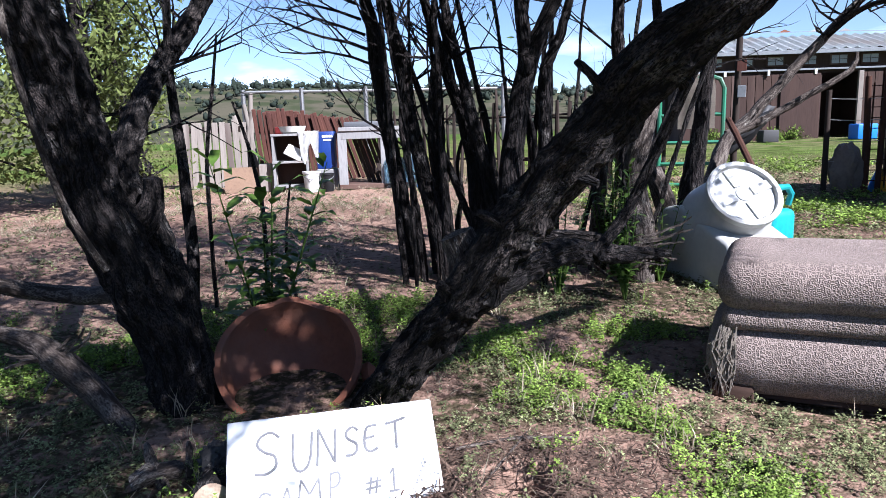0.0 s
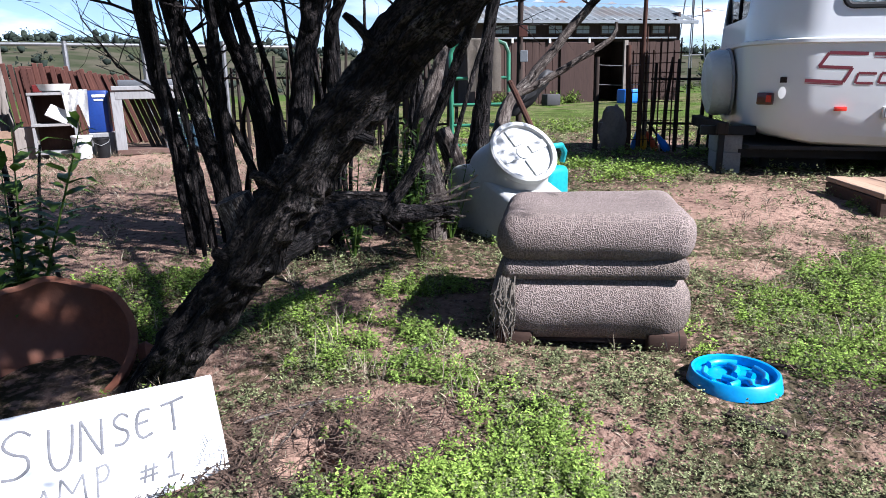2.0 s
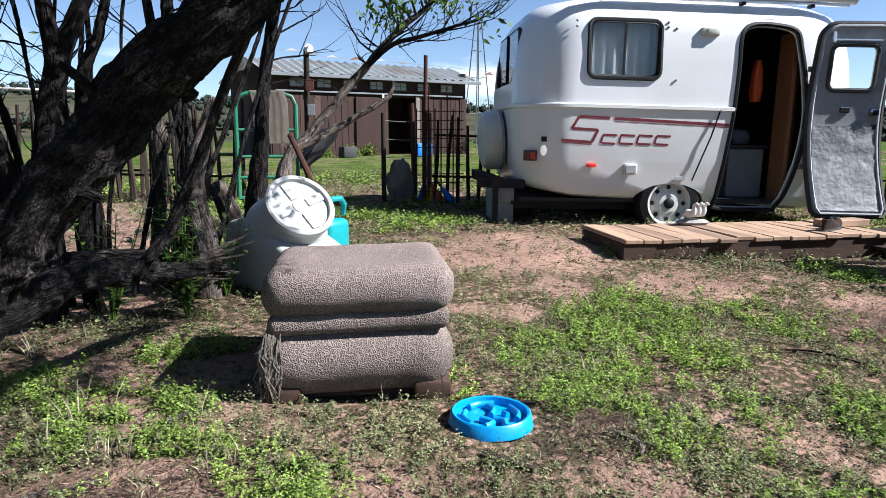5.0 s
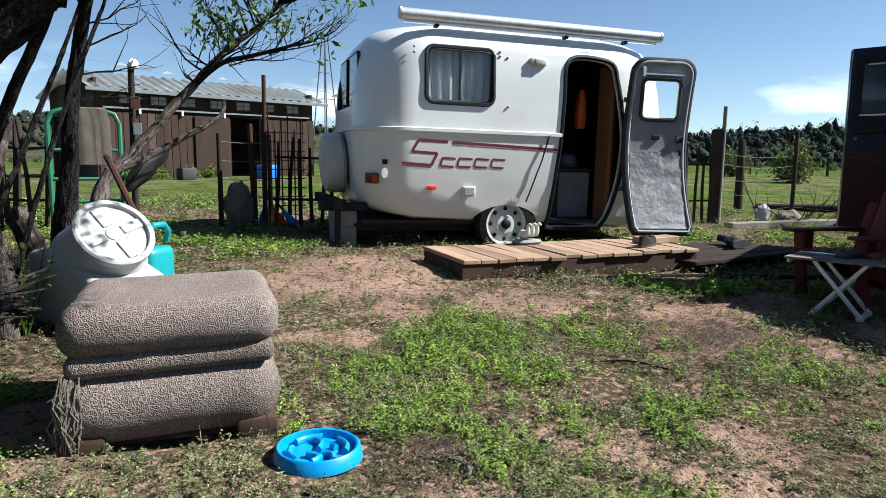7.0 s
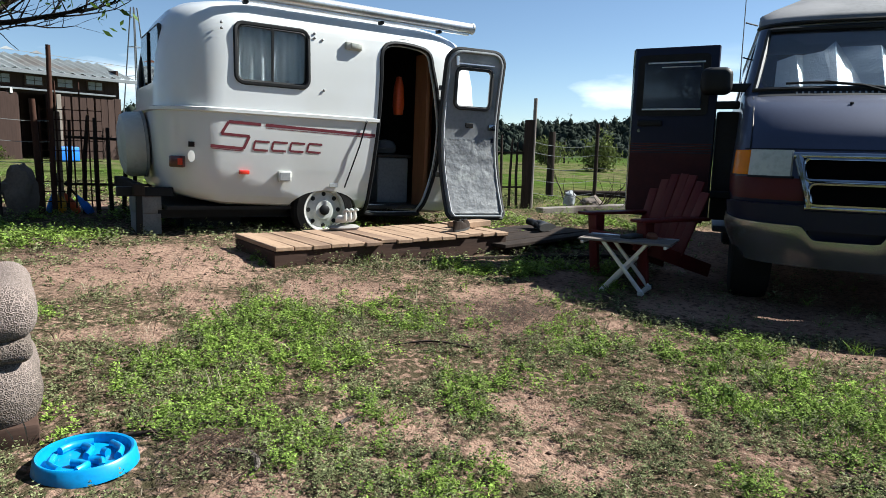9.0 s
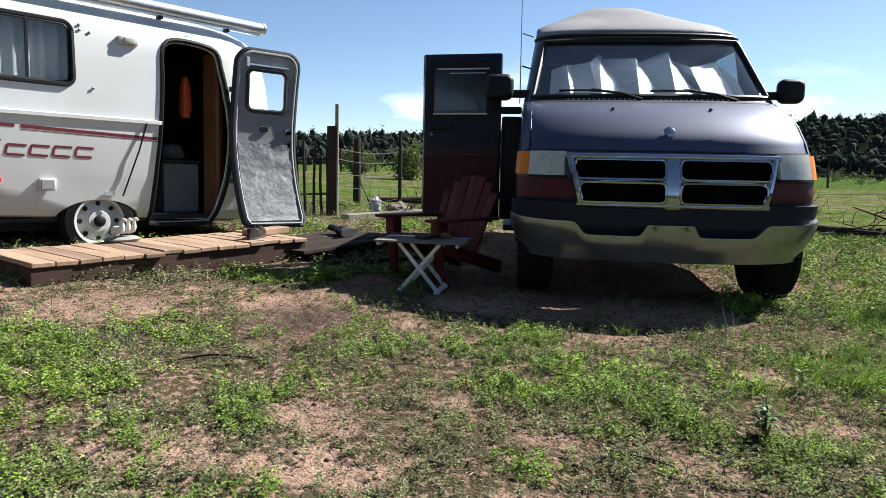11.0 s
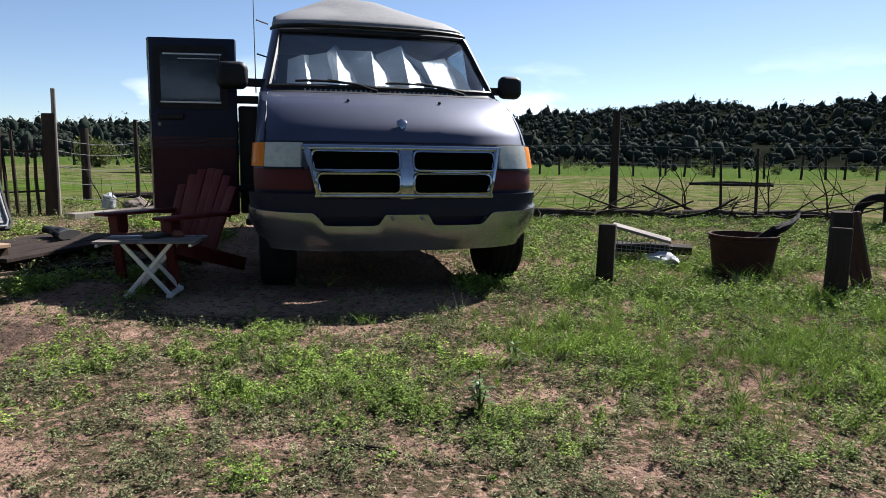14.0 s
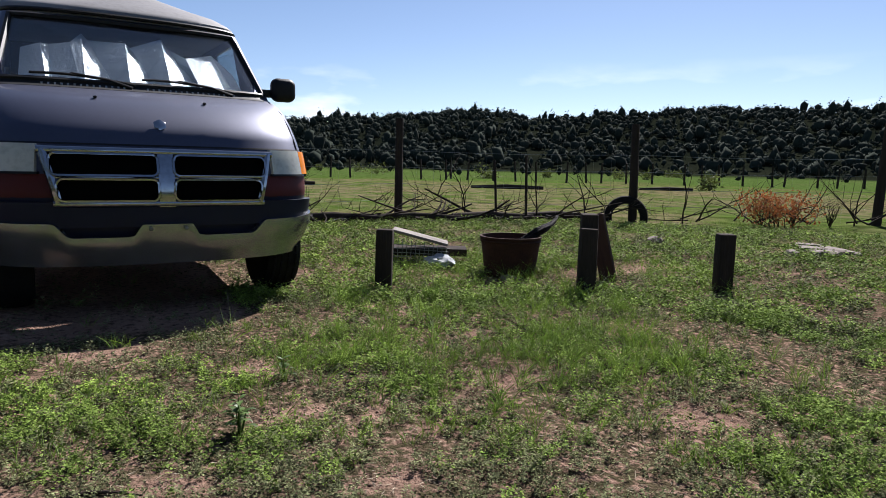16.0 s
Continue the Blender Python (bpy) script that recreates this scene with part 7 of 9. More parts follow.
# bonnet badge (plain), washers, cowl, wipers
part("badge", lathe([(0.0, 0.0), (0.036, 0.002), (0.04, 0.008), (0.03, 0.014), (0, 0.016)], 6), M_CHROME, van, "small chrome badge", m=Matrix.Translation((0.325, 0.0, 1.16)) @ pose(0, 0, 0, 0, -58))
for y in (-0.33, 0.33):
    part("washer_jet", box((0.025, 0.02, 0.015), (0.60, y, 1.332), 0.004), M_BLACK, van)
cowl = part("cowl", patch(-58, 58, 1.405, 1.45, 0.01, 0.02, 20, 2), M_BLACK, van, "black slotted cowl below the windscreen")
for k in range(34):
    y = -0.62 + 0.037 * k
    if -0.02 < y < 0.06:
        continue
    p = nose(theta_at(y, 1.425), 1.425, 0.016)
    part("slot", box((0.006, 0.012, 0.028), tuple(p), 0.0, 1, rot(0, 35)), M_CURTAIN, cowl)
for y0, y1 in ((0.05, 0.66), (-0.62, 0.0)):
    pts = [nose(theta_at(y0 + (y1 - y0) * k / 8, 1.49), 1.455 + 0.05 * math.sin(k / 8 * 2.0), 0.03) for k in range(9)]
    wiper = part("wiper", tube(pts, [0.009] * 9, 6), M_BLACK, van)
    mid = pts[5]
    part("wiper_arm", tube([nose(theta_at(y0 + 0.02, 1.43), 1.43, 0.03), (pts[2] + Vector((0, 0, 0.0))), mid + Vector((-0.012, 0, 0.012))], [0.012, 0.01, 0.005], 6), M_BLACK, wiper)
# mirrors, aerial
for s in (-1, 1):
    mir = part("mirror", box((0.12, 0.20 if s < 0 else 0.225, 0.185 if s < 0 else 0.205), (1.18, -1.065 if s < 0 else 1.135, 1.52 if s < 0 else 1.535), 0.058, 6), M_BLACK, van, "black door mirror")
    part("mirror_arm", box((0.06, 0.16 if s < 0 else 0.22, 0.06), (1.22, -0.95 if s < 0 else 0.98, 1.49), 0.012, 2), M_BLACK, mir)
part("aerial", tube([(1.30, 0.97, 1.42), (1.31, 0.975, 2.1), (1.315, 0.98, 3.0)], [0.005, 0.0035, 0.002], 5), M_STEEL, van, "thin whip aerial")
for z in (1.72, 1.98):
    part("roof_hook", tube([(1.5, 0.87, z), (1.47, 0.93, z + 0.012), (1.46, 0.96, z + 0.02)], 0.006, 5), M_BLACK, van)
# wheels
TYRE = [(0.20, -0.12), (0.30, -0.125), (0.345, -0.115), (0.365, -0.085), (0.368, 0), (0.365, 0.085), (0.345, 0.115), (0.30, 0.125), (0.20, 0.12)]
tyre_me = mesh_of(lathe(TYRE, 44), "tyre", M_TYRE, 40)
rim_me = mesh_of(lathe([(0.205, 0.10), (0.19, 0.11), (0.15, 0.05), (0.06, 0.06), (0, 0.065)], 24, cap=False), "rim", M_STEEL, 40)
lug_me = mesh_of(box((0.018, 0.045, 0.012), (0, 0, 0), 0.002), "tread_block", M_TYRE, 35)
for x in (0.78, 3.75):
    for s in (-1, 1):
        wheel = piece("wheel", tyre_me, van, Matrix.Translation((x, s * 0.83, 0.366)) @ pose(0, 0, 0, 90 if s < 0 else -90))
        piece("rim", rim_me, wheel, Matrix())
        if x < 1 and s < 0:
            for k in range(40):
                a = radians(9 * k)
                for j, q in enumerate((-0.075, -0.025, 0.025, 0.075)):
                    b = a + radians(4.5 * (j % 2))
                    piece("tread_block", lug_me, wheel, Matrix.Translation((0.371 * math.cos(b), 0.371 * math.sin(b), q)) @ pose(0, 0, 0, 0, 0, math.degrees(b)) @ pose(0, 0, 0, 0, 90, 0))
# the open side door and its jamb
part("door_jamb", box((0.10, 0.17, 0.86), (1.50, 1.03, 0.90), 0.02, 2), M_SHADEIN, van, "dark door jamb with hinges")
vdoor = part("side_door", box((0.05, 0.66, 1.36), (0, 0.33, 0.68), 0.012, 2), M_VANNAVY, van, "open side door, dark blue above and burgundy below", m=Matrix.Translation((1.42, 1.12, 0.475)) @ pose(0, 0, 0, 0, 0, -8))
# burgundy as on the body, with the door's shade put into the colour
part("door_skin", box((0.008, 0.64, 0.50), (-0.027, 0.33, 0.27), 0.002), M_SHADERED, vdoor, "burgundy lower door skin, darkened for shade")
for k in range(4):
    part("pinstripe", box((0.004, 0.64, 0.007), (-0.028, 0.33, 0.535 + 0.02 * k), 0.001), M_DARKRED, vdoor)
wf = part("window_frame", prism([(y, z) for y, z in round_outline(0.28, 0.24, 0.04, 4, 0, 0)], -0.012, 0.012), M_BLACK, vdoor, m=Matrix.Translation((-0.022, 0.34, 1.06)) @ pose(0, 0, 0, 0, 0, 90))
part("pane", box((0.45, 0.006, 0.36), (0, 0.018, 0.0), 0.002), M_PANEL, wf, "dark tinted glass")
part("window_trim", box((0.46, 0.006, 0.014), (0, 0.021, -0.19), 0.002), M_ALU, wf)
part("window_trim", box((0.44, 0.006, 0.012), (-0.02, 0.021, 0.175), 0.002), M_ALU, wf)
part("window_trim", box((0.30, 0.006, 0.008), (-0.06, 0.021, 0.14), 0.002), M_ALU, wf)
part("door_handle", box((0.03, 0.20, 0.05), (-0.035, 0.50, 0.76), 0.012, 2), M_BLACK, vdoor, "black door handle")
part("lock", lathe([(0.014, 0), (0.014, 0.006), (0, 0.006)], 12), M_CHROME, vdoor, m=Matrix.Translation((-0.03, 0.585, 0.70)) @ pose(0, 0, 0, 0, -90))
part("edge_trim", box((0.052, 0.02, 1.34), (0, 0.655, 0.68), 0.004), M_CHROME, vdoor)
for z in (0.2, 0.9):
    part("hinge", box((0.05, 0.18, 0.06), (0.0, -0.08, z), 0.01), M_BLACK, vdoor)
part("running_board", box((1.3, 0.16, 0.05), (2.1, 1.0, 0.40), 0.012, 2), M_GREYPL, van, "grey running board")

# ---------------------------------------------------------------- chair and table beside it
chair = thing("adirondack_chair", pose(5.42, 0.0, 0.045, 0, 0, 232) @ Matrix.Scale(0.93, 4), "low red slatted garden chair in the van's shade", "chair")
for s in (-1, 1):
    part("leg", box((0.10, 0.03, 0.50), (s * 0.29, -0.26, 0.25), 0.006, 2, rot(6, 0, 0)), M_REDPAINT, chair)
    part("rear_leg", box((0.03, 0.85, 0.11), (s * 0.25, 0.10, 0.20), 0.006, 2, rot(-18, 0, 0)), M_REDPAINT, chair)
    part("arm", box((0.13, 0.72, 0.025), (s * 0.32, -0.02, 0.51), 0.01, 2), M_REDPAINT, chair)
    part("arm_bracket", box((0.03, 0.10, 0.14), (s * 0.29, -0.22, 0.43), 0.006), M_REDPAINT, chair)
seat_me = mesh_of(box((0.52, 0.075, 0.02), (0, 0, 0), 0.005), "seat_slat", M_REDPAINT, 35)
for k in range(6):
    piece("seat_slat", seat_me, chair, Matrix.Translation((0, -0.30 + 0.085 * k, 0.365 - 0.026 * k)) @ pose(0, 0, 0, -17))
for k in range(7):
    x = -0.24 + 0.08 * k
    h = 0.67 - 0.13 * abs((k - 3) / 3) ** 2.4
    part("back_slat", box((0.092, 0.018, h), (x, 0.005 * (k % 2), h / 2), 0.012, 2), M_REDPAINT, chair, m=Matrix.Translation((0, 0.17, 0.235)) @ pose(0, 0, 0, -22) @ pose(0, 0, 0, 0, (k - 3) * 1.6))
part("back_rail", box((0.58, 0.03, 0.06), (0, 0.34, 0.50), 0.006, 1, rot(-26)), M_REDPAINT, chair)

table = thing("folding_table", pose(4.95, 0.02, 0.03, 0, 0, 87), "small folding camp table with a pale slatted top", "table")
for k in range(5):
    part("top_slat", box((0.62, 0.068, 0.016), (0, -0.15 + 0.075 * k, 0.36), 0.003), M_GREYWOOD if k else M_ALU, table)
for s in (-1, 1):
    part("rail", box((0.02, 0.38, 0.02), (s * 0.28, 0, 0.342), 0.003), M_ALU, table)
for s in (-1, 1):
    for y in (-0.12, 0.12):
        part("leg", box((0.028, 0.014, 0.46), (0, y + s * 0.012, 0.175), 0.004, 1, rot(0, s * 40, 0)), M_ALU, table, "pale crossed leg")
for x in (-0.13, 0.13):
    foot = part("foot_bar", box((0.035, 0.32, 0.025), (x, 0, 0.012), 0.005), M_CREAM, table)
    part("foot_cap", box((0.04, 0.03, 0.03), (x, -0.16, 0.013), 0.005), M_BLACK, foot)
solo("sandal", box((0.09, 0.20, 0.025), (0, 0, 0.0125), 0.01, 2), M_RUBBER, pose(4.98, 0.0, 0.398, 0, 0, 70), "dark flip-flop lying on the folding table", "sandal", "things on the table")
solo("work_glove", loft([rounded(0.05, 0.03, 0.02, 4, 0.0), rounded(0.055, 0.035, 0.02, 4, 0.02), rounded(0.03, 0.02, 0.012, 4, 0.04)]), M_CLAY, pose(5.02, -0.12, 0.398, 0, 0, 30), "reddish leather work glove on the folding table", "glove", "things on the table")

# ---------------------------------------------------------------- ottoman, bin and small camp things
OT = pose(1.27, 1.50, 0.085, 0, 0, -31)
ottoman = thing("ottoman", OT, "worn beige upholstered ottoman with a frayed corner", "ottoman")


def cushion(w, d, h, at, bevel, sag=0.0, seed=0, lump=0.012):
    bm = box((w, d, h), (0, 0, 0), bevel, 5)
    bmesh.ops.subdivide_edges(bm, edges=[e for e in bm.edges if e.calc_length() > 0.08], cuts=7, use_grid_fill=True)
    for v in bm.verts:
        q = v.co
        n = noise.noise(Vector((q.x * 6 + seed, q.y * 6, q.z * 6))) + 0.5 * noise.noise(Vector((q.x * 14 + seed, q.y * 14, q.z * 14)))
        v.co += v.co.normalized() * lump * n
        if q.z > 0:
            v.co.z -= sag * (1 - min(1, (2 * q.x / w) ** 2)) * (1 - min(1, (2 * q.y / d) ** 2))
        v.co.z += 0.012 * (q.x / w)
    bmesh.ops.translate(bm, verts=bm.verts, vec=at)
    return bm


part("cushion", cushion(0.665, 0.60, 0.175, (0, 0, 0.385), 0.075, 0.012, 2, 0.005), M_FABRIC, ottoman, "plump patterned top cushion", smooth=80)
part("band", cushion(0.625, 0.56, 0.075, (0, 0.0, 0.275), 0.03, 0, 3, 0.004), M_FABRIC, ottoman, smooth=80)
part("base", cushion(0.70, 0.60, 0.252, (-0.015, 0, 0.132), 0.118, 0, 4, 0.005), M_FABRIC, ottoman, "rounded upholstered base roll", smooth=80)
# dark block set in below the base roll
part("skirt", box((0.52, 0.46, 0.08), (0, 0, 0.035), 0.012, 2), M_DARKBROWN, ottoman, "dark inset block under the base", smooth=40)
for x in (-0.27, 0.25):
    for y in (-0.22, 0.22):
        part("foot", box((0.13, 0.13, 0.08), (x, y, 0.018), 0.01, 2), M_DECKSIDE, ottoman)
rnd = random.Random(3)
fringe = bmesh.new()
for k in range(130):
    x, z = -0.305 + rnd.uniform(-0.02, 0.05) * rnd.random(), rnd.uniform(0.14, 0.26)
    p = Vector((x, -0.285 + rnd.uniform(-0.01, 0.02), z))
    ln = rnd.uniform(0.05, 0.17)
    tube([p, p + Vector((rnd.gauss(-0.008, 0.01), -0.012, -ln * 0.5)), p + Vector((rnd.gauss(-0.012, 0.02), -0.008, -ln))], [0.003, 0.0025, 0.001], 4, fringe)
tagged(part("frayed_threads", fringe, M_FIBRE, ottoman, "frayed threads hanging from the torn corner"), kind="stuff")

# feed bin with a screw lid
BIN = pose(1.53, 2.73, 0.15, 0, 0, 12)
bin_ = thing("feed_bin", BIN, "white plastic feed bin with a round screw lid", "bin")
prof = [(-0.25, 0.0), (0.36, 0.0), (0.36, 0.31), (0.30, 0.385), (0.14, 0.41), (-0.25, 0.25)]
bm = loft([[(-0.165, y, z) for y, z in prof], [(0.225, y, z) for y, z in prof]])
bmesh.ops.bevel(bm, geom=list(bm.edges), offset=0.035, segments=4, profile=0.5, affect="EDGES", clamp_overlap=True)
part("tub", bm, M_BINWHITE, bin_, "white moulded tub", smooth=50)
LIDM = Matrix.Translation((0.025, -0.06, 0.415)) @ pose(0, 0, 0, 50, 0, -14) @ Matrix.Diagonal((0.82, 0.84, 0.9, 1))
part("neck", lathe([(0.285, -0.16), (0.225, 0.0), (0.205, 0.09), (0.205, 0.11)], 40), M_BINWHITE, bin_, m=LIDM, smooth=50)
lid = part("lid", lathe([(0.2, 0.085), (0.226, 0.09), (0.228, 0.128), (0.216, 0.136), (0.196, 0.134), (0.190, 0.108), (0.0, 0.106)], 48, cap=False), M_BINWHITE, bin_, "round screw lid with a cross grip", m=LIDM, smooth=30)
for k in range(4):
    a = 90 * k + 20
    part("grip_rib", box((0.13, 0.062, 0.016), (0.12, 0, 0.114), 0.007, 2), M_BINWHITE, lid, m=pose(0, 0, 0, 0, 0, a))
part("lid_boss", lathe([(0.05, 0.10), (0.048, 0.116), (0.03, 0.120), (0, 0.120)], 20, cap=False), M_BINWHITE, lid)

# teal bucket-like waterer and rusty rod behind the bin
teal = thing("waterer", pose(1.90, 2.90, 0.13, 0, 0, 20), "teal plastic water carrier with a loop handle", "carrier")
part("tank", box((0.20, 0.16, 0.38), (0, 0, 0.19), 0.04, 4), M_TEAL, teal)
part("handle", tube([(-0.08, -0.03, 0.40), (-0.09, -0.05, 0.46), (-0.05, -0.06, 0.50), (0.03, -0.06, 0.50), (0.075, -0.05, 0.46), (0.08, -0.03, 0.40)], 0.018, 8), M_TEAL, teal)
part("cap", lathe([(0.03, 0.4), (0.03, 0.44), (0, 0.445)], 16, cap=False), M_CREAM, teal, m=Matrix.Translation((-0.06, 0.03, 0)))
rod = solo("rusty_rod", tube([(1.90, 3.02, 0.62), (1.98, 3.5, 0.93), (2.0, 3.62, 1.0)], 0.02, 8), M_RUST, Matrix(), "rusty iron pipe leaning in the dead tree", "pipe")
part("tip", tube([(1.88, 2.90, 0.545), (1.90, 3.02, 0.625)], 0.024, 8), M_CREAM, rod)

# slow-feeder bowl
bowl = thing("feeder_bowl", pose(1.37, 0.86, 0.073, 0, 0, 25) @ Matrix.Diagonal((0.95, 0.95, 0.86, 1)), "bright blue plastic slow-feeder bowl", "bowl")
part("dish", lathe([(0.132, 0.0), (0.145, 0.004), (0.137, 0.05), (0.131, 0.055), (0.124, 0.052), (0.120, 0.022), (0.0, 0.02)], 48, cap=False), M_BOWL, bowl, "blue bowl with flared foot", smooth=45)
for pts in ([(0.0, 0.0), (0.05, 0.01), (0.07, 0.045)], [(-0.09, 0.03), (-0.06, 0.075), (-0.01, 0.09)], [(-0.09, -0.02), (-0.05, -0.03), (-0.04, 0.02)], [(0.01, -0.09), (0.06, -0.075), (0.095, -0.03)], [(-0.06, -0.08), (-0.02, -0.055), (-0.02, -0.02)], [(0.03, 0.095), (0.07, 0.08), (0.10, 0.03)], [(0.04, -0.03), (0.03, -0.05)]):
    p, r = spline([(x, y, 0.045) for x, y in pts], [0.011] * len(pts), 0.02)
    bm = tube(p, r, 8)
    for v in bm.verts:
        v.co.z = 0.016 + (v.co.z - 0.034) * 1.4
    part("maze_rib", bm, M_BOWL, bowl, smooth=60)

# ---------------------------------------------------------------- the sign, the fire pot, burnt wood
ex, ez = Vector((0.52, 0.052, 0.009)).normalized(), Vector((-0.01, 0.169, 0.18))
ez = (ez - ex * ez.dot(ex)).normalized()
ey = ez.cross(ex)
SIGN = Matrix.Translation((-0.359, 0.884, 0.078)) @ Matrix((ex, ey, ez)).transposed().to_4x4()
sign = thing("camp_sign", SIGN, "hand-lettered white board reading Sunset Camp number one", "sign")
part("board", box((0.525, 0.014, 0.30), (0, 0, 0.12), 0.003), M_SIGN, sign, "white painted board")


GLYPHS = {
    "S": [[(0.95, 0.85), (0.6, 1.0), (0.2, 0.9), (0.1, 0.7), (0.4, 0.52), (0.8, 0.4), (0.85, 0.15), (0.5, 0.0), (0.05, 0.02)]],
    "U": [[(0.05, 1.0), (0.08, 0.3), (0.3, 0.0), (0.65, 0.05), (0.85, 0.35), (0.9, 1.0)]],
    "N": [[(0.05, 0.0), (0.1, 1.0)], [(0.1, 1.0), (0.5, 0.5), (0.9, 0.05)], [(0.9, 0.05), (0.92, 0.95)]],
    "E": [[(0.9, 0.95), (0.3, 0.92), (0.1, 0.6), (0.1, 0.2), (0.4, 0.0), (0.95, 0.1)], [(0.1, 0.5), (0.75, 0.55)]],
    "T": [[(0.5, 0.0), (0.48, 0.95)], [(-0.1, 0.9), (0.5, 0.96), (1.1, 1.05)]],
    "C": [[(0.95, 0.9), (0.5, 1.0), (0.1, 0.6), (0.15, 0.1), (0.9, 0.1)]],
    "A": [[(0.0, 0.0), (0.5, 1.0)], [(0.5, 1.0), (0.95, 0.0)], [(0.2, 0.4), (0.8, 0.42)]],
    "M": [[(0.0, 0.0), (0.1, 1.0)], [(0.1, 1.0), (0.5, 0.4)], [(0.5, 0.4), (0.9, 1.0)], [(0.9, 1.0), (1.0, 0.0)]],
    "P": [[(0.1, 0.0), (0.12, 1.0)], [(0.12, 0.95), (0.7, 1.0), (0.9, 0.75), (0.6, 0.5), (0.12, 0.48)]],
    "#": [[(0.25, 0.0), (0.4, 1.0)], [(0.65, 0.0), (0.8, 1.0)], [(0.0, 0.3), (1.0, 0.4)], [(0.05, 0.65), (1.0, 0.75)]],
    "1": [[(0.2, 0.75), (0.5, 1.0)], [(0.5, 1.0), (0.5, 0.0)], [(0.1, 0.0), (0.9, 0.02)]],
}


def lettering(ch, x, z, w, h, lean, mat_, width):
    """A letter drawn with a marker: thin flat strokes on the board."""
    bm = bmesh.new()
    for stroke in GLYPHS[ch]:
        pts = [(x + w * u + lean * h * v, -0.0078, z + h * v) for u, v in stroke]
        p, r = spline(pts, [width] * len(pts), 0.006) if len(pts) > 2 else ([Vector(q) for q in pts], [width] * 2)
        tube(p, r, 6, bm)
    for v in bm.verts:
        v.co.y = -0.0072 + (v.co.y + 0.0078) * 0.35
    return part("lettering", bm, mat_, sign, "hand-drawn marker letter", smooth=60)


for ch, x, z, w, h in (("S", -0.198, 0.128, 0.062, 0.103), ("U", -0.108, 0.125, 0.056, 0.096), ("N", -0.046, 0.130, 0.052, 0.094), ("S", 0.026, 0.147, 0.036, 0.072), ("E", 0.074, 0.150, 0.038, 0.070), ("T", 0.136, 0.150, 0.044, 0.074)):
    lettering(ch, x, z, w, h, 0.06, M_MARKER, 0.0036)
for ch, x, z, w, h in (("C", -0.200, 0.020, 0.042, 0.062), ("A", -0.142, 0.030, 0.040, 0.058), ("M", -0.094, 0.040, 0.054, 0.062), ("P", -0.020, 0.042, 0.030, 0.068), ("#", 0.068, 0.046, 0.040, 0.040), ("1", 0.124, 0.046, 0.032, 0.056)):
    lettering(ch, x, z, w, h, 0.06, M_PALEINK, 0.0028)
rnd = random.Random(9)
for bx, bz_, ln, turn in ((0.185, 0.052, 0.07, 22), (0.192, 0.052, 0.066, 58)):
    # two sprigs drawn in pale ink
    d = Vector((math.cos(radians(turn)), 0, math.sin(radians(turn))))
    o = Vector((bx, -0.0072, bz_))
    bm = tube([o, o + d * ln], [0.0014, 0.0011], 4)
    for k in range(1, 6):
        for s in (-1, 1):
            a = radians(turn + 42 * s)
            q = o + d * ln * k / 5.5
            tube([q, q + Vector((math.cos(a), 0, math.sin(a))) * 0.02], [0.0014, 0.001], 4, bm)
    part("drawn_sprig", bm, M_PALEINK, sign)

pot = thing("fire_pot", pose(-0.575, 1.66, 0.228, 46, 0, 4), "broken terracotta fire pot tipped over, with coals inside", "fire pot")


def pot_ring(share, radius):
    """One ring of the round bowl: its rim is broken away unevenly along the top."""
    ring = []
    for k in range(56):
        a = 2 * math.pi * k / 56
        top = max(0.0, math.sin(a))
        reach = 94 - 9 * top ** 2 + 7 * noise.noise(Vector((math.cos(a) * 2.6, math.sin(a) * 2.6, 1.0))) * (0.25 + top)
        t = radians(reach * share)
        r = radius * (1 + 0.015 * noise.noise(Vector((math.cos(a) * 2, math.sin(a) * 2, share * 3))))
        ring.append((r * math.sin(t) * math.cos(a), r * math.sin(t) * math.sin(a), -r * 0.92 * math.cos(t)))
    return ring


shares = [0.06] + [0.14 + 0.86 * k / 10 for k in range(11)]
bm = loft([pot_ring(q, 0.252) for q in shares] + [pot_ring(1.004, 0.241)] + [pot_ring(q, 0.23) for q in reversed(shares)])
part("bowl", bm, M_CLAY, pot, "cracked terracotta bowl", smooth=45)
part("knob", lathe([(0, 0), (0.035, 0.005), (0.04, 0.03), (0.02, 0.05), (0, 0.052)], 14), M_CLAY, pot, m=Matrix.Translation((0.245, -0.06, -0.05)) @ pose(0, 0, 0, 0, 80))
for k in range(30):
    a, r = rnd.uniform(0, 6.28), 0.13 * math.sqrt(rnd.random())
    part("coal", lathe([(0, -0.012), (0.022, -0.004), (0.02, 0.012), (0, 0.016)], 6), M_CHAR, pot, m=pose(0, 0, 0, -46) @ Matrix.Translation((r * 1.05 * math.cos(a) + 0.01, r * 0.6 * math.sin(a) - 0.075, -0.180 + 0.45 * r * r + 0.02 * rnd.random())) @ pose(0, 0, 0, rnd.uniform(-40, 40), rnd.uniform(-40, 40), rnd.uniform(0, 360)) @ Matrix.Scale(rnd.uniform(0.5, 0.95), 4))


def lump(seed, size, mat_, flat=0.6):
    bm = bmesh.new()
    bmesh.ops.create_icosphere(bm, subdivisions=3, radius=1.0)
    for v in bm.verts:
        q = v.co * 1.5 + Vector((seed * 7.3, 0, 0))
        v.co *= 1 + 0.35 * noise.noise(q) + 0.18 * noise.noise(q * 2.7) + 0.08 * noise.noise(q * 6)
        v.co = Vector((v.co.x * size[0], v.co.y * size[1], v.co.z * size[2]))
    return bm


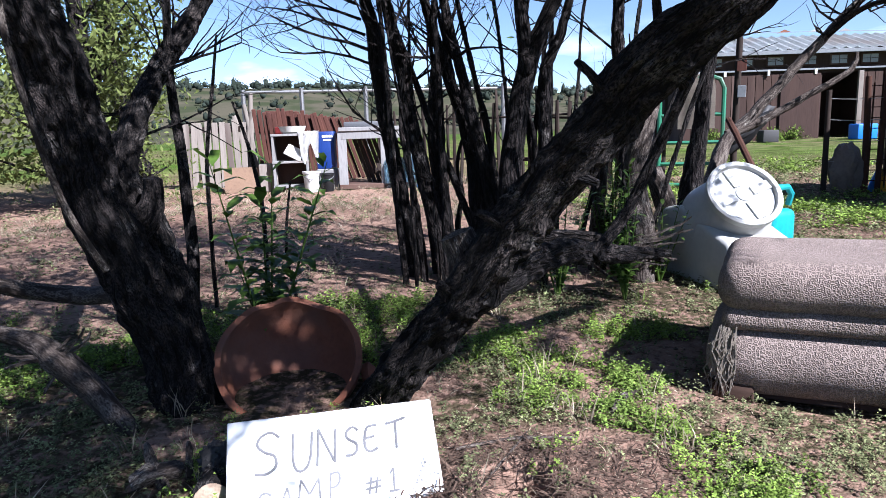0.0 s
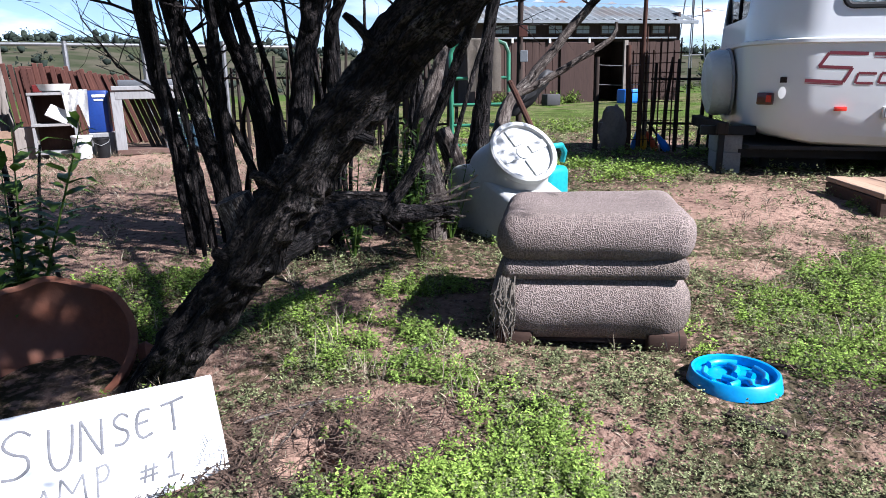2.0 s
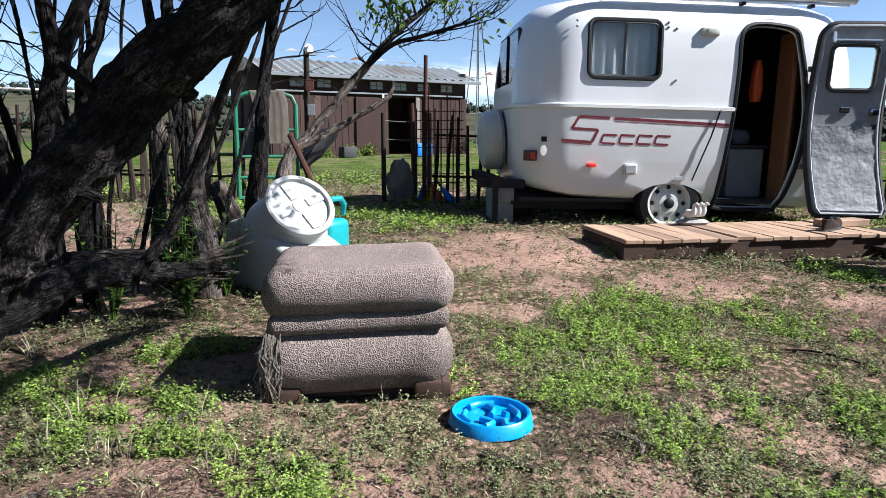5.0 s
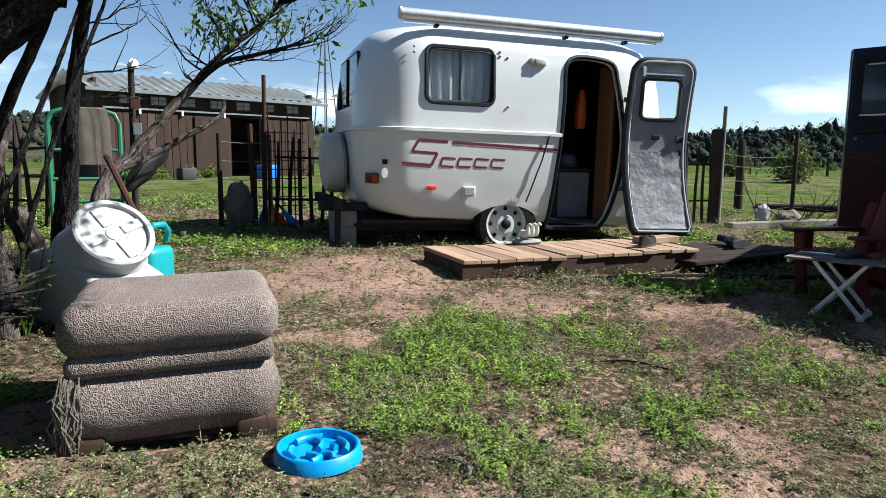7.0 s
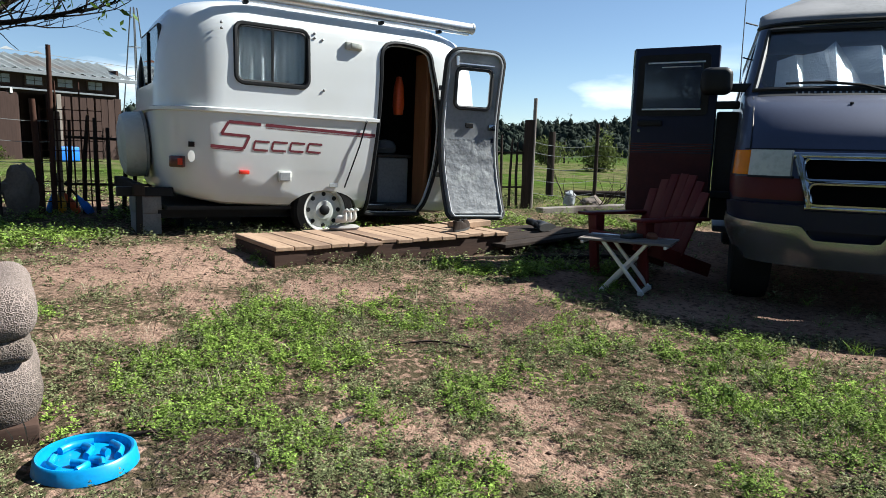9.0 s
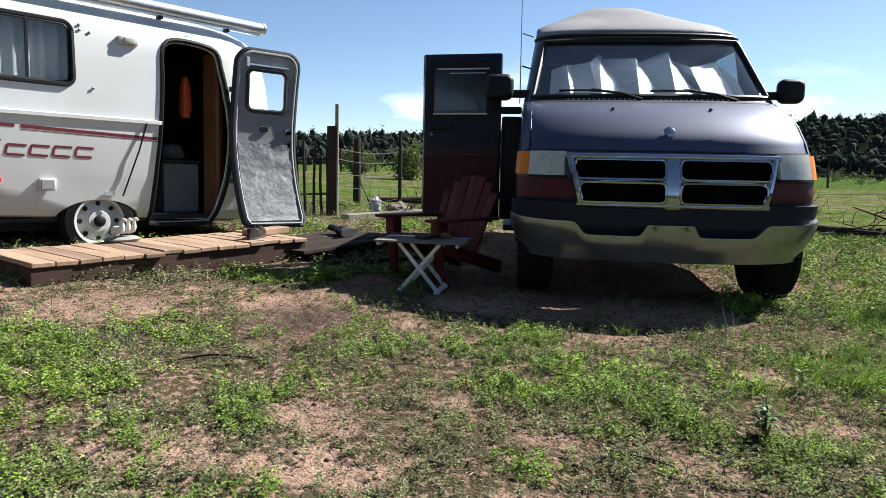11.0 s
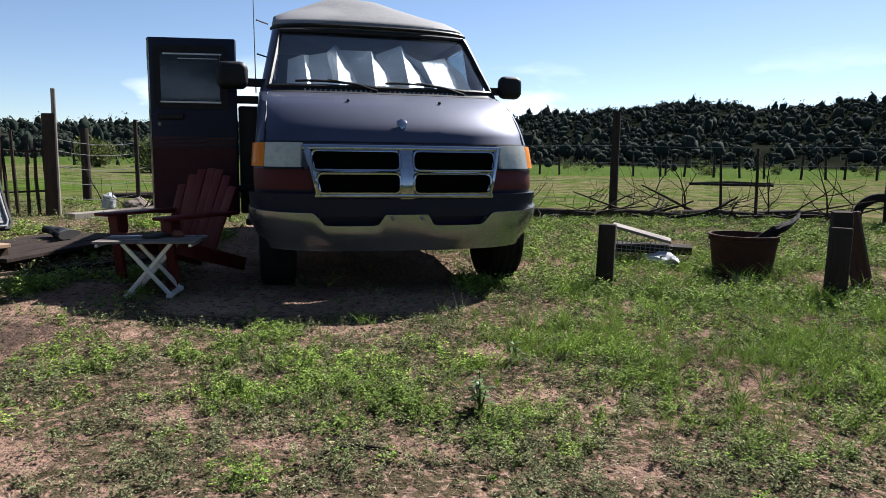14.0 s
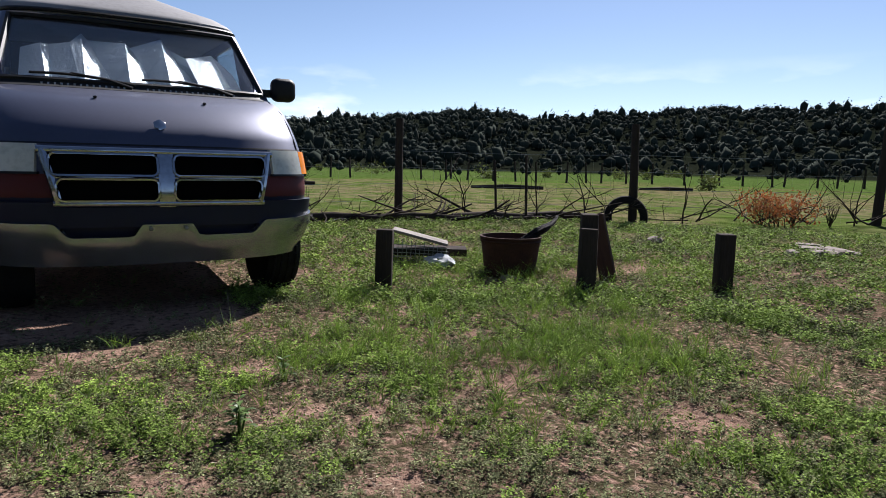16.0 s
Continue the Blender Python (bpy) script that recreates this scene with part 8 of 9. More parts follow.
def jagged(seed, size):
    bm = bmesh.new()
    bmesh.ops.create_icosphere(bm, subdivisions=4, radius=1.0)
    for v in bm.verts:
        q = v.co * 2.2 + Vector((seed * 7.3, 0, 0))
        r = 1 + 0.4 * noise.noise(q) + 0.35 * abs(noise.noise(q * 2.5)) + 0.25 * abs(noise.noise(q * 5.5)) + 0.1 * noise.noise(q * 12)
        v.co = Vector((v.co.x * size[0] * r, v.co.y * size[1] * r, v.co.z * size[2] * (r + 0.2 * noise.noise(Vector((q.x * 3, q.y * 3, 1))))))
    return bm


solo("burnt_stump", jagged(3, (0.045, 0.05, 0.055)), M_CHAR, pose(-0.70, 1.13, 0.12, 0, 20, 0), "charred black stump beside the sign", "stump", smooth=25)
cut = solo("cut_log", tube([(0.02, 0.16, -0.01), (0.01, 0.08, -0.004), (0, 0.008, 0), (0, 0, 0)], [0.045, 0.050, 0.052, 0.046], 18, None, 0.10, 7), M_BARK_DARK, pose(-0.675, 0.96, 0.105, -6, 0, 12), "short cut log with a pale cracked end", "log", smooth=40)
end = lathe([(0.047, 0.0), (0.046, 0.004), (0.02, 0.006), (0, 0.006)], 20, cap=False)
for v in end.verts:
    v.co.z += 0.003 * noise.noise(v.co * 60)
    v.co.x *= 1 + 0.12 * noise.noise(Vector((v.co.x * 20, v.co.y * 20, 3)))
part("cut_end", end, M_CUTEND, cut, "pale cracked end grain", m=pose(0, -0.001, 0, 90))
for k, (x, y, turn, rise, ln, r) in enumerate(((-0.90, 1.06, 20, 12, 0.13, 0.030), (-0.82, 1.05, 125, 38, 0.15, 0.016), (-0.77, 1.10, 100, 55, 0.10, 0.011), (-0.60, 0.96, -25, 4, 0.12, 0.012), (-0.73, 0.99, 70, 20, 0.12, 0.018), (-0.84, 1.0, 200, 8, 0.12, 0.014))):
    c, e = math.cos(radians(turn)), math.sin(radians(rise))
    q = math.cos(radians(rise))
    p = [(t * ln * q * c, t * ln * q * math.sin(radians(turn)), t * ln * e + 0.008 * math.sin(5 * t + k)) for t in (0, 0.3, 0.6, 0.85, 1.0)]
    solo("firewood", tube(p, [r * 0.8, r, r * 0.85, r * 0.8, r * 0.4], 9, None, 0.45, 40 + k), M_DEADWOOD if k != 3 else M_POST, pose(x, y, land(x, y) + r * 0.6), "weathered broken piece of wood by the sign", "firewood", "firewood by the sign", smooth=50)
solo("dead_leaf", tube(*spline([(0.46, 1.31, 0.105), (0.52, 1.38, 0.125), (0.60, 1.45, 0.12)], [0.007, 0.015, 0.003], 0.02), 6, None, 0.3, 2), M_DEADWOOD, Matrix(), "pale curled scrap of bark on the weeds", "bark", smooth=60)

# sticks and boards on the ground
for k, (pts, r, mat_, lab) in enumerate((
        ([(0.86, 3.2, 0.30), (0.92, 2.85, 0.22), (1.0, 2.47, 0.16)], 0.012, M_DEADWOOD, "pale dead stick leaning out of the trees"),
        ([(-0.05, 1.12, 0.12), (0.12, 1.16, 0.135), (0.30, 1.16, 0.12)], 0.007, M_DEADWOOD, "dry twig lying on the dirt mound"),
        ([(0.0, 0.98, 0.125), (0.1, 1.08, 0.13), (0.17, 1.22, 0.12)], 0.005, M_DEADWOOD, "dry twig lying on the dirt mound"),
        ([(1.52, 0.93, 0.085), (1.7, 0.80, 0.09), (1.9, 0.72, 0.075)], 0.009, M_POST, "dark stick lying beside the bowl"),
        ([(1.62, 0.60, 0.07), (1.66, 0.52, 0.09), (1.62, 0.46, 0.075), (1.58, 0.44, 0.06)], 0.012, M_DEADWOOD, "short bent stick in the weeds"),
        ([(2.36, -1.05, 0.03), (2.42, -1.18, 0.045), (2.36, -1.32, 0.03)], 0.008, M_POST, "dark twig lying on bare soil"),
        ([(1.9, -1.5, 0.03), (1.75, -1.2, 0.04), (1.7, -0.9, 0.03)], 0.006, M_DEADWOOD, "dry twig lying on bare soil"),
        ([(3.0, 0.35, 0.055), (2.95, 0.55, 0.06), (2.8, 0.7, 0.06)], 0.008, M_POST, "dark twig lying in the weeds"),
        ([(2.5, 1.02, 0.085), (2.42, 1.03, 0.10), (2.36, 0.96, 0.085)], 0.006, M_DEADWOOD, "bleached twig lying in the weeds"),
        ([(1.95, 0.38, 0.055), (2.0, 0.43, 0.075), (2.06, 0.42, 0.06)], 0.010, M_DEADWOOD, "short broken stick on bare soil"))):
    if k:
        pts = [(x, y, land(x, y) + r * 0.8 + 0.004) for x, y, z in pts]
    p, rr = spline(pts, [r * 0.6] + [r * 0.75] * (len(pts) - 2) + [r * 0.35], 0.03)
    solo("stick", tube(p, rr, 7, None, 0.2, k), mat_, Matrix(), lab, "stick", "sticks on the ground", smooth=60)
solo("board_scrap", box((0.16, 0.035, 0.012), (0, 0, 0), 0.002), M_POST, pose(1.24, 0.64, 0.075, 3, -4, 118), "dark scrap of board beside the bowl", "board")

# ---------------------------------------------------------------- benches and junk by the fence
BX, BY = -0.82, 7.95


def bz(x, y):
    return land(x, y)


shelf = thing("shelf_unit", pose(-1.40, 7.95, bz(-1.4, 7.95) + 0.0, 0, 0, 4), "pale wooden shelf unit full of odds and ends", "shelf")
for x in (-0.20, 0.20):
    part("side", box((0.03, 0.32, 0.66), (x, 0, 0.36), 0.004), M_WHITEWASH, shelf)
for z in (0.06, 0.36, 0.69):
    part("board", box((0.44, 0.34, 0.03), (0, 0, z), 0.004), M_WHITEWASH, shelf)
part("back", box((0.40, 0.012, 0.62), (0, 0.15, 0.37)), M_BROWNWOOD, shelf)
bm = box((0.22, 0.02, 0.15), (0, 0, 0), 0.004)
bmesh.ops.subdivide_edges(bm, edges=bm.edges[:], cuts=4, use_grid_fill=True)
for v in bm.verts:
    v.co.y += 0.02 * noise.noise(v.co * 14) + 0.25 * v.co.x ** 2
solo("paper_sheet", bm, M_CLOTH, pose(-1.34, 7.83, bz(-1.4, 7.9) + 0.475, -30, 30, 0), "crumpled white sheet leaning on the shelf", "paper", smooth=25)
cloth = bmesh.new()
rows_ = []
for j_ in range(15):
    s_ = 0.04 * j_
    row_ = []
    for i_ in range(11):
        u_ = -0.14 + 0.028 * i_
        fold = 0.018 * math.sin(i_ * 1.9 + 0.5 * j_) * min(1.0, s_ / 0.2)
        y_, z_ = (0.16 - s_, 0.012) if s_ < 0.2 else (-0.045 + fold, 0.005 - (s_ - 0.2) * (0.75 + 0.35 * math.sin(i_ * 0.8)))
        row_.append(cloth.verts.new((u_ * (1 - 0.25 * min(1.0, s_ / 0.5)), y_, z_ + 0.008 * math.sin(i_ * 2.3 + j_))))
    rows_.append(row_)
for a, b in zip(rows_, rows_[1:]):
    for i_ in range(10):
        cloth.faces.new((a[i_], a[i_ + 1], b[i_ + 1], b[i_]))
bmesh.ops.solidify(cloth, geom=cloth.faces, thickness=0.006)
solo("white_cloth", cloth, M_CLOTH, pose(-1.16, 7.84, bz(-1.2, 7.9) + 0.712, 0, 0, 10), "white cloth draped over the shelf edge", "cloth", smooth=70)
solo("basin", lathe([(0.06, 0), (0.14, 0.02), (0.17, 0.09), (0.165, 0.09), (0.13, 0.03), (0, 0.02)], 24, cap=False), M_CREAM, pose(-1.36, 7.95, bz(-1.4, 7.9) + 0.705), "white enamel basin on the shelf top", "basin")
solo("red_crate", box((0.22, 0.2, 0.09), (0, 0, 0.045), 0.01), M_REDPAINT, pose(-1.50, 8.25, bz(-1.5, 8.2) + 0.70), "red plastic crate behind the shelf", "crate")
bench = thing("potting_bench", pose(-0.32, 8.0, bz(-0.3, 8.0), 0, 0, 3), "whitewashed wooden potting bench by the fence", "bench")
part("top", box((0.92, 0.5, 0.05), (-0.02, 0, 0.73), 0.006), M_WHITEWASH, bench)
part("apron", box((0.86, 0.025, 0.10), (-0.02, -0.22, 0.66), 0.004), M_WHITEWASH, bench)
for x in (-0.44, 0.08, 0.38):
    for y in (-0.2, 0.2):
        part("leg", box((0.11 if y < 0 else 0.07, 0.06, 0.70), (x, y, 0.35), 0.005), M_WHITEWASH if y < 0 else M_POST, bench)
part("base_board", box((0.95, 0.5, 0.06), (-0.02, 0, 0.03), 0.005), M_BROWNWOOD, bench)
for k in range(5):
    part("stored_board", box((0.05, 0.02, 0.68), (-0.2 + 0.06 * k, 0.05, 0.34), 0.003, 1, rot(0, -18, 0)), M_POST, bench)
tote = thing("water_container", pose(-0.96, 8.0, bz(-0.9, 8.0) + 0.26), "deep blue plastic water container with white marks", "container")
part("tank", box((0.23, 0.30, 0.46), (0, 0, 0.23), 0.02, 2), M_BLUEPL, tote)
part("label_bar", box((0.13, 0.006, 0.03), (0.03, -0.152, 0.40), 0.002), M_CLOTH, tote)
part("label_bar", box((0.10, 0.006, 0.02), (0.03, -0.152, 0.355), 0.002), M_CLOTH, tote)
solo("white_crate", box((0.26, 0.34, 0.26), (0, 0, 0.13), 0.01), M_WHITEWASH, pose(-0.95, 8.0, bz(-0.9, 8.0)), "pale wooden crate under the water container", "crate")


def bucket(name, x, y, r, h, mat_, label):
    b = thing(name, pose(x, y, bz(x, y)), label, "bucket", "buckets by the bench")
    part("pail", lathe([(r * 0.8, 0.0), (r * 0.82, 0.005), (r, h), (r * 1.05, h), (r * 1.05, h - 0.02), (r * 0.96, h - 0.025), (r * 0.78, 0.02), (0, 0.015)], 24, cap=False), mat_, b)
    part("bail", tube([(-r, 0, h - 0.02), (-r * 0.8, -r * 0.6, h * 0.75), (0, -r * 1.12, h * 0.62), (r * 0.8, -r * 0.6, h * 0.75), (r, 0, h - 0.02)], 0.004, 5), M_WIRE, b)
    return b


bucket("pail", -1.13, 7.68, 0.105, 0.25, M_CREAM, "dirty white plastic bucket by the bench")
bucket("pail", -0.94, 7.66, 0.085, 0.22, M_BLACK, "black plastic bucket by the bench")
def open_box(w, d, h, t=0.008):
    bm = box((w, d, t), (0, 0, t / 2))
    for s in (-1, 1):
        box((w, t, h), (0, s * (d - t) / 2, h / 2), 0, 1, None, bm)
        box((t, d - 2 * t, h), (s * (w - t) / 2, 0, h / 2), 0, 1, None, bm)
    return bm


solo("cardboard_box", open_box(0.46, 0.36, 0.30), M_CARD, pose(-2.02, 8.05, bz(-2.0, 8.0), 0, 0, 12), "brown cardboard box on the ground", "box", smooth=35)
solo("wooden_crate", box((0.22, 0.34, 0.34), (0, 0, 0.17), 0.006), M_GREYWOOD, pose(-1.70, 8.05, bz(-1.7, 8.0), 0, 0, 6), "weathered wooden crate on the ground", "crate")
solo("tray", box((0.62, 0.30, 0.07), (0, 0, 0.035), 0.012, 2), M_GREYPL, pose(-0.42, 8.05, bz(-0.4, 8.0) + 0.757, 0, 0, 2), "dark plastic seed tray on the bench", "tray")
jug = thing("water_jug", pose(0.13, 7.85, bz(0.1, 7.8), 0, 0, 0), "translucent blue water jug standing by the fence", "jug", "water jugs")
part("bottle", lathe([(0.12, 0.0), (0.135, 0.02), (0.135, 0.12), (0.128, 0.14), (0.135, 0.16), (0.135, 0.30), (0.10, 0.37), (0.03, 0.40), (0.03, 0.44), (0, 0.44)], 24), M_JUG, jug, smooth=50)
part("cap", lathe([(0.033, 0.43), (0.033, 0.455), (0, 0.456)], 14, cap=False), M_CREAM, jug)
copy_thing(jug, pose(-0.12, 7.80, bz(-0.1, 7.8)))

# pallets, stacked rusty pickets, pipe rail behind
pallet = thing("pallet_fence", pose(-2.47, 8.62, bz(-2.47, 8.62) - 0.03, 0, 0, 15), "fence of upright grey pallet boards", "fence")
rnd = random.Random(14)
for k in range(9):
    part("board", box((0.075, 0.02, 0.88 + rnd.uniform(-0.05, 0.06)), (-0.36 + 0.09 * k, 0, 0.46), 0.003, 1, rot(0, rnd.uniform(-3, 3), 0)), M_GREYWOOD, pallet)
for z in (0.18, 0.80):
    part("rail", box((0.84, 0.05, 0.08), (0, 0.04, z), 0.004), M_POST, pallet)
stack = thing("picket_stack", pose(-1.08, 8.85, bz(-1.1, 8.8) - 0.02, 0, 0, 4), "rusty brown pickets stacked leaning on the fence", "timber stack")
for k in range(26):
    x = -0.80 + 0.062 * k
    lean = -4 - 14 * smooth01((k - 6) / 16)
    part("picket", box((0.05, 0.025, 1.06 + rnd.uniform(-0.08, 0.06) - 0.008 * k), (0, 0, 0.53), 0.004), M_RUSTWOOD, stack, m=Matrix.Translation((x, rnd.uniform(-0.05, 0.05), 0)) @ pose(0, 0, 0, 8, lean, 0))
part("sheet", box((0.46, 0.02, 0.95), (-0.55, 0.12, 0.55), 0.003, 1, rot(6, 3, 0)), M_RUSTWOOD, stack, "rusty sheet behind the pickets")
rail = thing("pipe_rail", pose(-1.3, 10.3, bz(-1.3, 10.3)), "pale pipe rail fence behind the bench", "fence")
part("pipe", tube([(-1.1, 0, 1.32), (3.2, 0.1, 1.28)], 0.024, 8), M_WIRE, rail)
for x in (-1.1, -0.2, 0.8, 1.9, 3.0):
    part("post", tube([(x, 0.02, 0), (x, 0.02, 1.36)], 0.035, 8), M_STEEL, rail)
stake = thing("old_post", pose(-2.12, 9.1, bz(-2.1, 9.1)), "leaning weathered fence posts at the corner", "post")
for k, (x, a, h) in enumerate(((0.0, 3, 1.25), (0.12, -8, 1.1), (-0.15, 12, 1.0), (0.2, 6, 0.9), (0.05, -14, 0.95))):
    part("post", tube([(x, 0, -0.05), (x + h * math.tan(radians(a)) * 0.5, 0.02, h * 0.5), (x + h * math.tan(radians(a)), 0, h)], [0.045, 0.04, 0.03], 8, None, 0.15, k), M_GREYWOOD, stake, smooth=60)

# ---------------------------------------------------------------- picket fence and gate
def fence_run(name, a, b, height, gap, mat_, label, seed, width=0.045, bottom=0.0):
    rnd = random.Random(seed)
    a, b = Vector((*a, 0)), Vector((*b, 0))
    ln, ang = (b - a).length, math.degrees(math.atan2(b.y - a.y, b.x - a.x))
    f = thing(name, pose(a.x, a.y, land(a.x, a.y), 0, 0, ang), label, "fence")
    rise = (land(b.x, b.y) - land(a.x, a.y)) / ln
    meshes = []
    for k in range(6):
        h = height * rnd.uniform(0.88, 1.08)
        wob = rnd.uniform(-0.02, 0.02)
        pts = [(0, 0, -0.08), (wob, 0.008, h * 0.5), (0, 0, h)]
        meshes.append(mesh_of(tube(pts, [width * 0.5, width * 0.48, width * 0.36], 6, None, 0.16, seed + k), "picket", mat_, 50))
    n = int(ln / gap)
    for k in range(n + 1):
        x = ln * k / n + rnd.uniform(-0.25, 0.25) * gap
        piece("picket", meshes[k % 6], f, Matrix.Translation((x, rnd.uniform(-0.02, 0.02), rise * x)) @ pose(0, 0, 0, rnd.uniform(-3, 3), rnd.uniform(-4.5, 4.5), rnd.uniform(0, 360)))
    for z in (0.30, 0.78):
        part("rail", tube([(0, 0.03, z * height), (ln * 0.5, 0.035, z * height + rise * ln * 0.5 - 0.02), (ln, 0.03, z * height + rise * ln)], 0.014, 6), mat_, f)
    return f


fence_run("picket_fence", (-0.35, 8.75), (2.60, 7.1), 1.08, 0.105, M_POST, "old fence of thin crooked grey pickets", 3)
fence_run("picket_fence", (2.35, 6.75), (2.72, 6.35), 1.05, 0.11, M_POST, "old fence of thin crooked grey pickets", 5)
fence_run("picket_fence", (1.35, 7.3), (2.4, 6.7), 1.05, 0.12, M_POST, "old fence of thin crooked grey pickets", 6)
fence_run("picket_fence", (4.66, 5.52), (6.9, 4.35), 0.98, 0.125, M_POST, "old fence of thin crooked grey pickets", 7)
fence_run("picket_fence", (8.2, 3.35), (9.75, 2.42), 1.05, 0.135, M_POST, "old fence of thin crooked grey pickets", 8)

gate = thing("pipe_gate", pose(2.95, 6.22, land(2.95, 6.22) + 0.05, 0, 0, -22), "green tubular farm gate standing ajar", "gate")
GW, GH = 0.31, 1.12
part("frame", tube([(-GW, 0, 0.02), (-GW, 0, GH - 0.12), (-GW + 0.04, 0, GH - 0.03), (-GW + 0.12, 0, GH), (GW - 0.12, 0, GH), (GW - 0.04, 0, GH - 0.03), (GW, 0, GH - 0.12), (GW, 0, 0.02), (-GW, 0, 0.02)], 0.024, 8, closed=False), M_GREENPIPE, gate)
for z in (0.24, 0.46, 0.74):
    part("bar", tube([(-GW, 0, z), (GW, 0, z)], 0.018, 8), M_GREENPIPE, gate)
rug = bmesh.new()
cols = [[rug.verts.new((-0.16 + 0.36 * i / 8 + 0.03 * (z < 0), 0.0 + d + 0.012 * math.sin(i * 1.7), GH + z)) for d, z in ((-0.045, -0.52), (-0.04, -0.3), (-0.035, -0.1), (-0.03, 0.02), (0.0, 0.035), (0.03, 0.02), (0.04, -0.2))] for i in range(9)]
for a, b in zip(cols, cols[1:]):
    for j in range(6):
        rug.faces.new((a[j], b[j], b[j + 1], a[j + 1]))
bmesh.ops.solidify(rug, geom=rug.faces, thickness=0.015)
solo("old_rug", rug, M_FIBRE, gate.matrix_basis.copy(), "brown ragged rug hung over the green gate", "rug", smooth=40)
solo("black_tarp", lump(5, (0.10, 0.09, 0.30), M_BLACK), M_BLACK, pose(3.42, 5.95, land(3.4, 5.95) + 0.66, 0, 48, 0), "black plastic bundle caught in the branches", "bundle", smooth=30)

POSTS = [((4.06, 5.66), 0.98, 0.026, M_POST, 0, "thin dark fence post"), ((4.50, 5.50), 1.62, 0.024, M_RUST, 1, "tall rusty iron post"), ((4.40, 5.54), 1.1, 0.03, M_RUST, -2, "short rusty iron fence post"),
         ((3.38, 6.15), 1.66, 0.034, M_POST, 1, "tall dark wooden gate post"), ((9.74, 2.37), 1.30, 0.085, M_POST, 1.5, "stout dark wooden corner post"), ((9.72, 2.30), 1.62, 0.03, M_GREYWOOD, 2, "thin pale pole tied to the corner post"),
         ((12.3, 2.78), 1.18, 0.07, M_POST, 1, "dark wooden fence post"), ((10.95, 1.64), 1.34, 0.03, M_POST, 0, "thin dark fence post"), ((11.72, -6.20), 1.78, 0.075, M_POST, 0, "tall dark wooden fence post"),
         ((9.53, -9.86), 1.74, 0.075, M_POST, 1.5, "tall dark wooden fence post"), ((7.58, -13.92), 1.85, 0.08, M_POST, -2, "tall dark wooden fence post"), ((11.2, -1.5), 1.3, 0.05, M_POST, 0, "dark wooden fence post"),
         ((10.2, -8.0), 1.15, 0.025, M_POST, 3, "thin dark fence post"), ((5.95, 4.95), 1.25, 0.035, M_POST, 2, "dark wooden fence post"), ((10.55, -7.6), 1.05, 0.022, M_POST, 6, "leaning thin dark fence post")]
for k, ((x, y), h, r, mat_, lean, lab) in enumerate(POSTS):
    dx = h * math.tan(radians(lean))
    solo("fence_post", tube([(0, 0, -0.1), (dx * 0.5, 0, h * 0.5), (dx, 0, h)], [r * 1.05, r, r * 0.92], 9, None, 0.08 if mat_ in (M_POST, M_GREYWOOD) else 0.0, k), mat_, pose(x, y, land(x, y)), lab, "post", "fence posts", smooth=50)
solo("sign_plate", box((0.012, 0.09, 0.12), (0, 0, 0), 0.003), M_RUSTWOOD, pose(3.40, 6.08, land(3.4, 6.1) + 1.28, 0, 0, 60), "small faded red plate on the gate post", "plate")
solo("paper_scrap", box((0.012, 0.08, 0.12), (0, 0, 0), 0.003), M_DRAPE, pose(3.41, 6.08, land(3.4, 6.1) + 1.02, 0, 4, 58), "pale torn paper on the gate post", "paper")
solo("plastic_bag", lump(12, (0.05, 0.05, 0.06), M_CLOTH), M_CLOTH, pose(3.42, 6.12, land(3.4, 6.1) + 1.66), "pale plastic bag tied to the post top", "bag", smooth=30)

panel = thing("mesh_screen", pose(4.62, 5.47, land(4.62, 5.47), 0, 0, -28), "rusty iron mesh panel wired to the fence", "panel")
for k in range(8):
    part("bar", tube([(-0.20 + 0.07 * k, 0, 0.05), (-0.20 + 0.07 * k, 0, 1.05 + 0.12 * (k % 3))], 0.008, 5), M_RUST, panel)
for k in range(10):
    part("wire", tube([(-0.22, 0.004, 0.12 + 0.1 * k), (0.34, 0.004, 0.12 + 0.1 * k)], 0.005, 5), M_RUST, panel)
part("wood_strip", box((0.05, 0.03, 1.0), (-0.05, 0.03, 0.5), 0.004), M_DECK, panel)


def wires(a, b, heights, label, sag=0.03):
    """One strand after another between two posts."""
    w = thing("wire_fence", pose(a[0], a[1], land(*a)), label, "fence", "wire fences")
    d = Vector((b[0] - a[0], b[1] - a[1], land(*b) - land(*a)))
    for h in heights:
        part("wire", tube([Vector((0, 0, h)) + d * t + Vector((0, 0, -sag * math.sin(math.pi * t))) for t in (0, 0.25, 0.5, 0.75, 1)], 0.004, 4), M_WIRE, w)
    return w


wires((9.74, 2.37), (10.95, 1.64), (0.25, 0.45, 0.65, 0.85, 1.0), "sagging galvanised wires between fence posts", 0.06)
wires((10.95, 1.64), (11.2, -1.5), (0.25, 0.45, 0.65, 0.85, 1.0), "galvanised wires between fence posts", 0.04)
wires((11.2, -1.5), (11.72, -6.2), (0.3, 0.6, 0.9, 1.2), "galvanised wires between fence posts")
wires((11.72, -6.2), (9.53, -9.86), (0.3, 0.6, 0.9, 1.2), "galvanised wires between fence posts")
wires((9.53, -9.86), (7.58, -13.92), (0.3, 0.6, 0.9, 1.2), "galvanised wires between fence posts")
wires((4.06, 5.66), (4.50, 5.50), (0.3, 0.5, 0.7, 0.9), "galvanised wires between fence posts", 0.01)
net = bmesh.new()
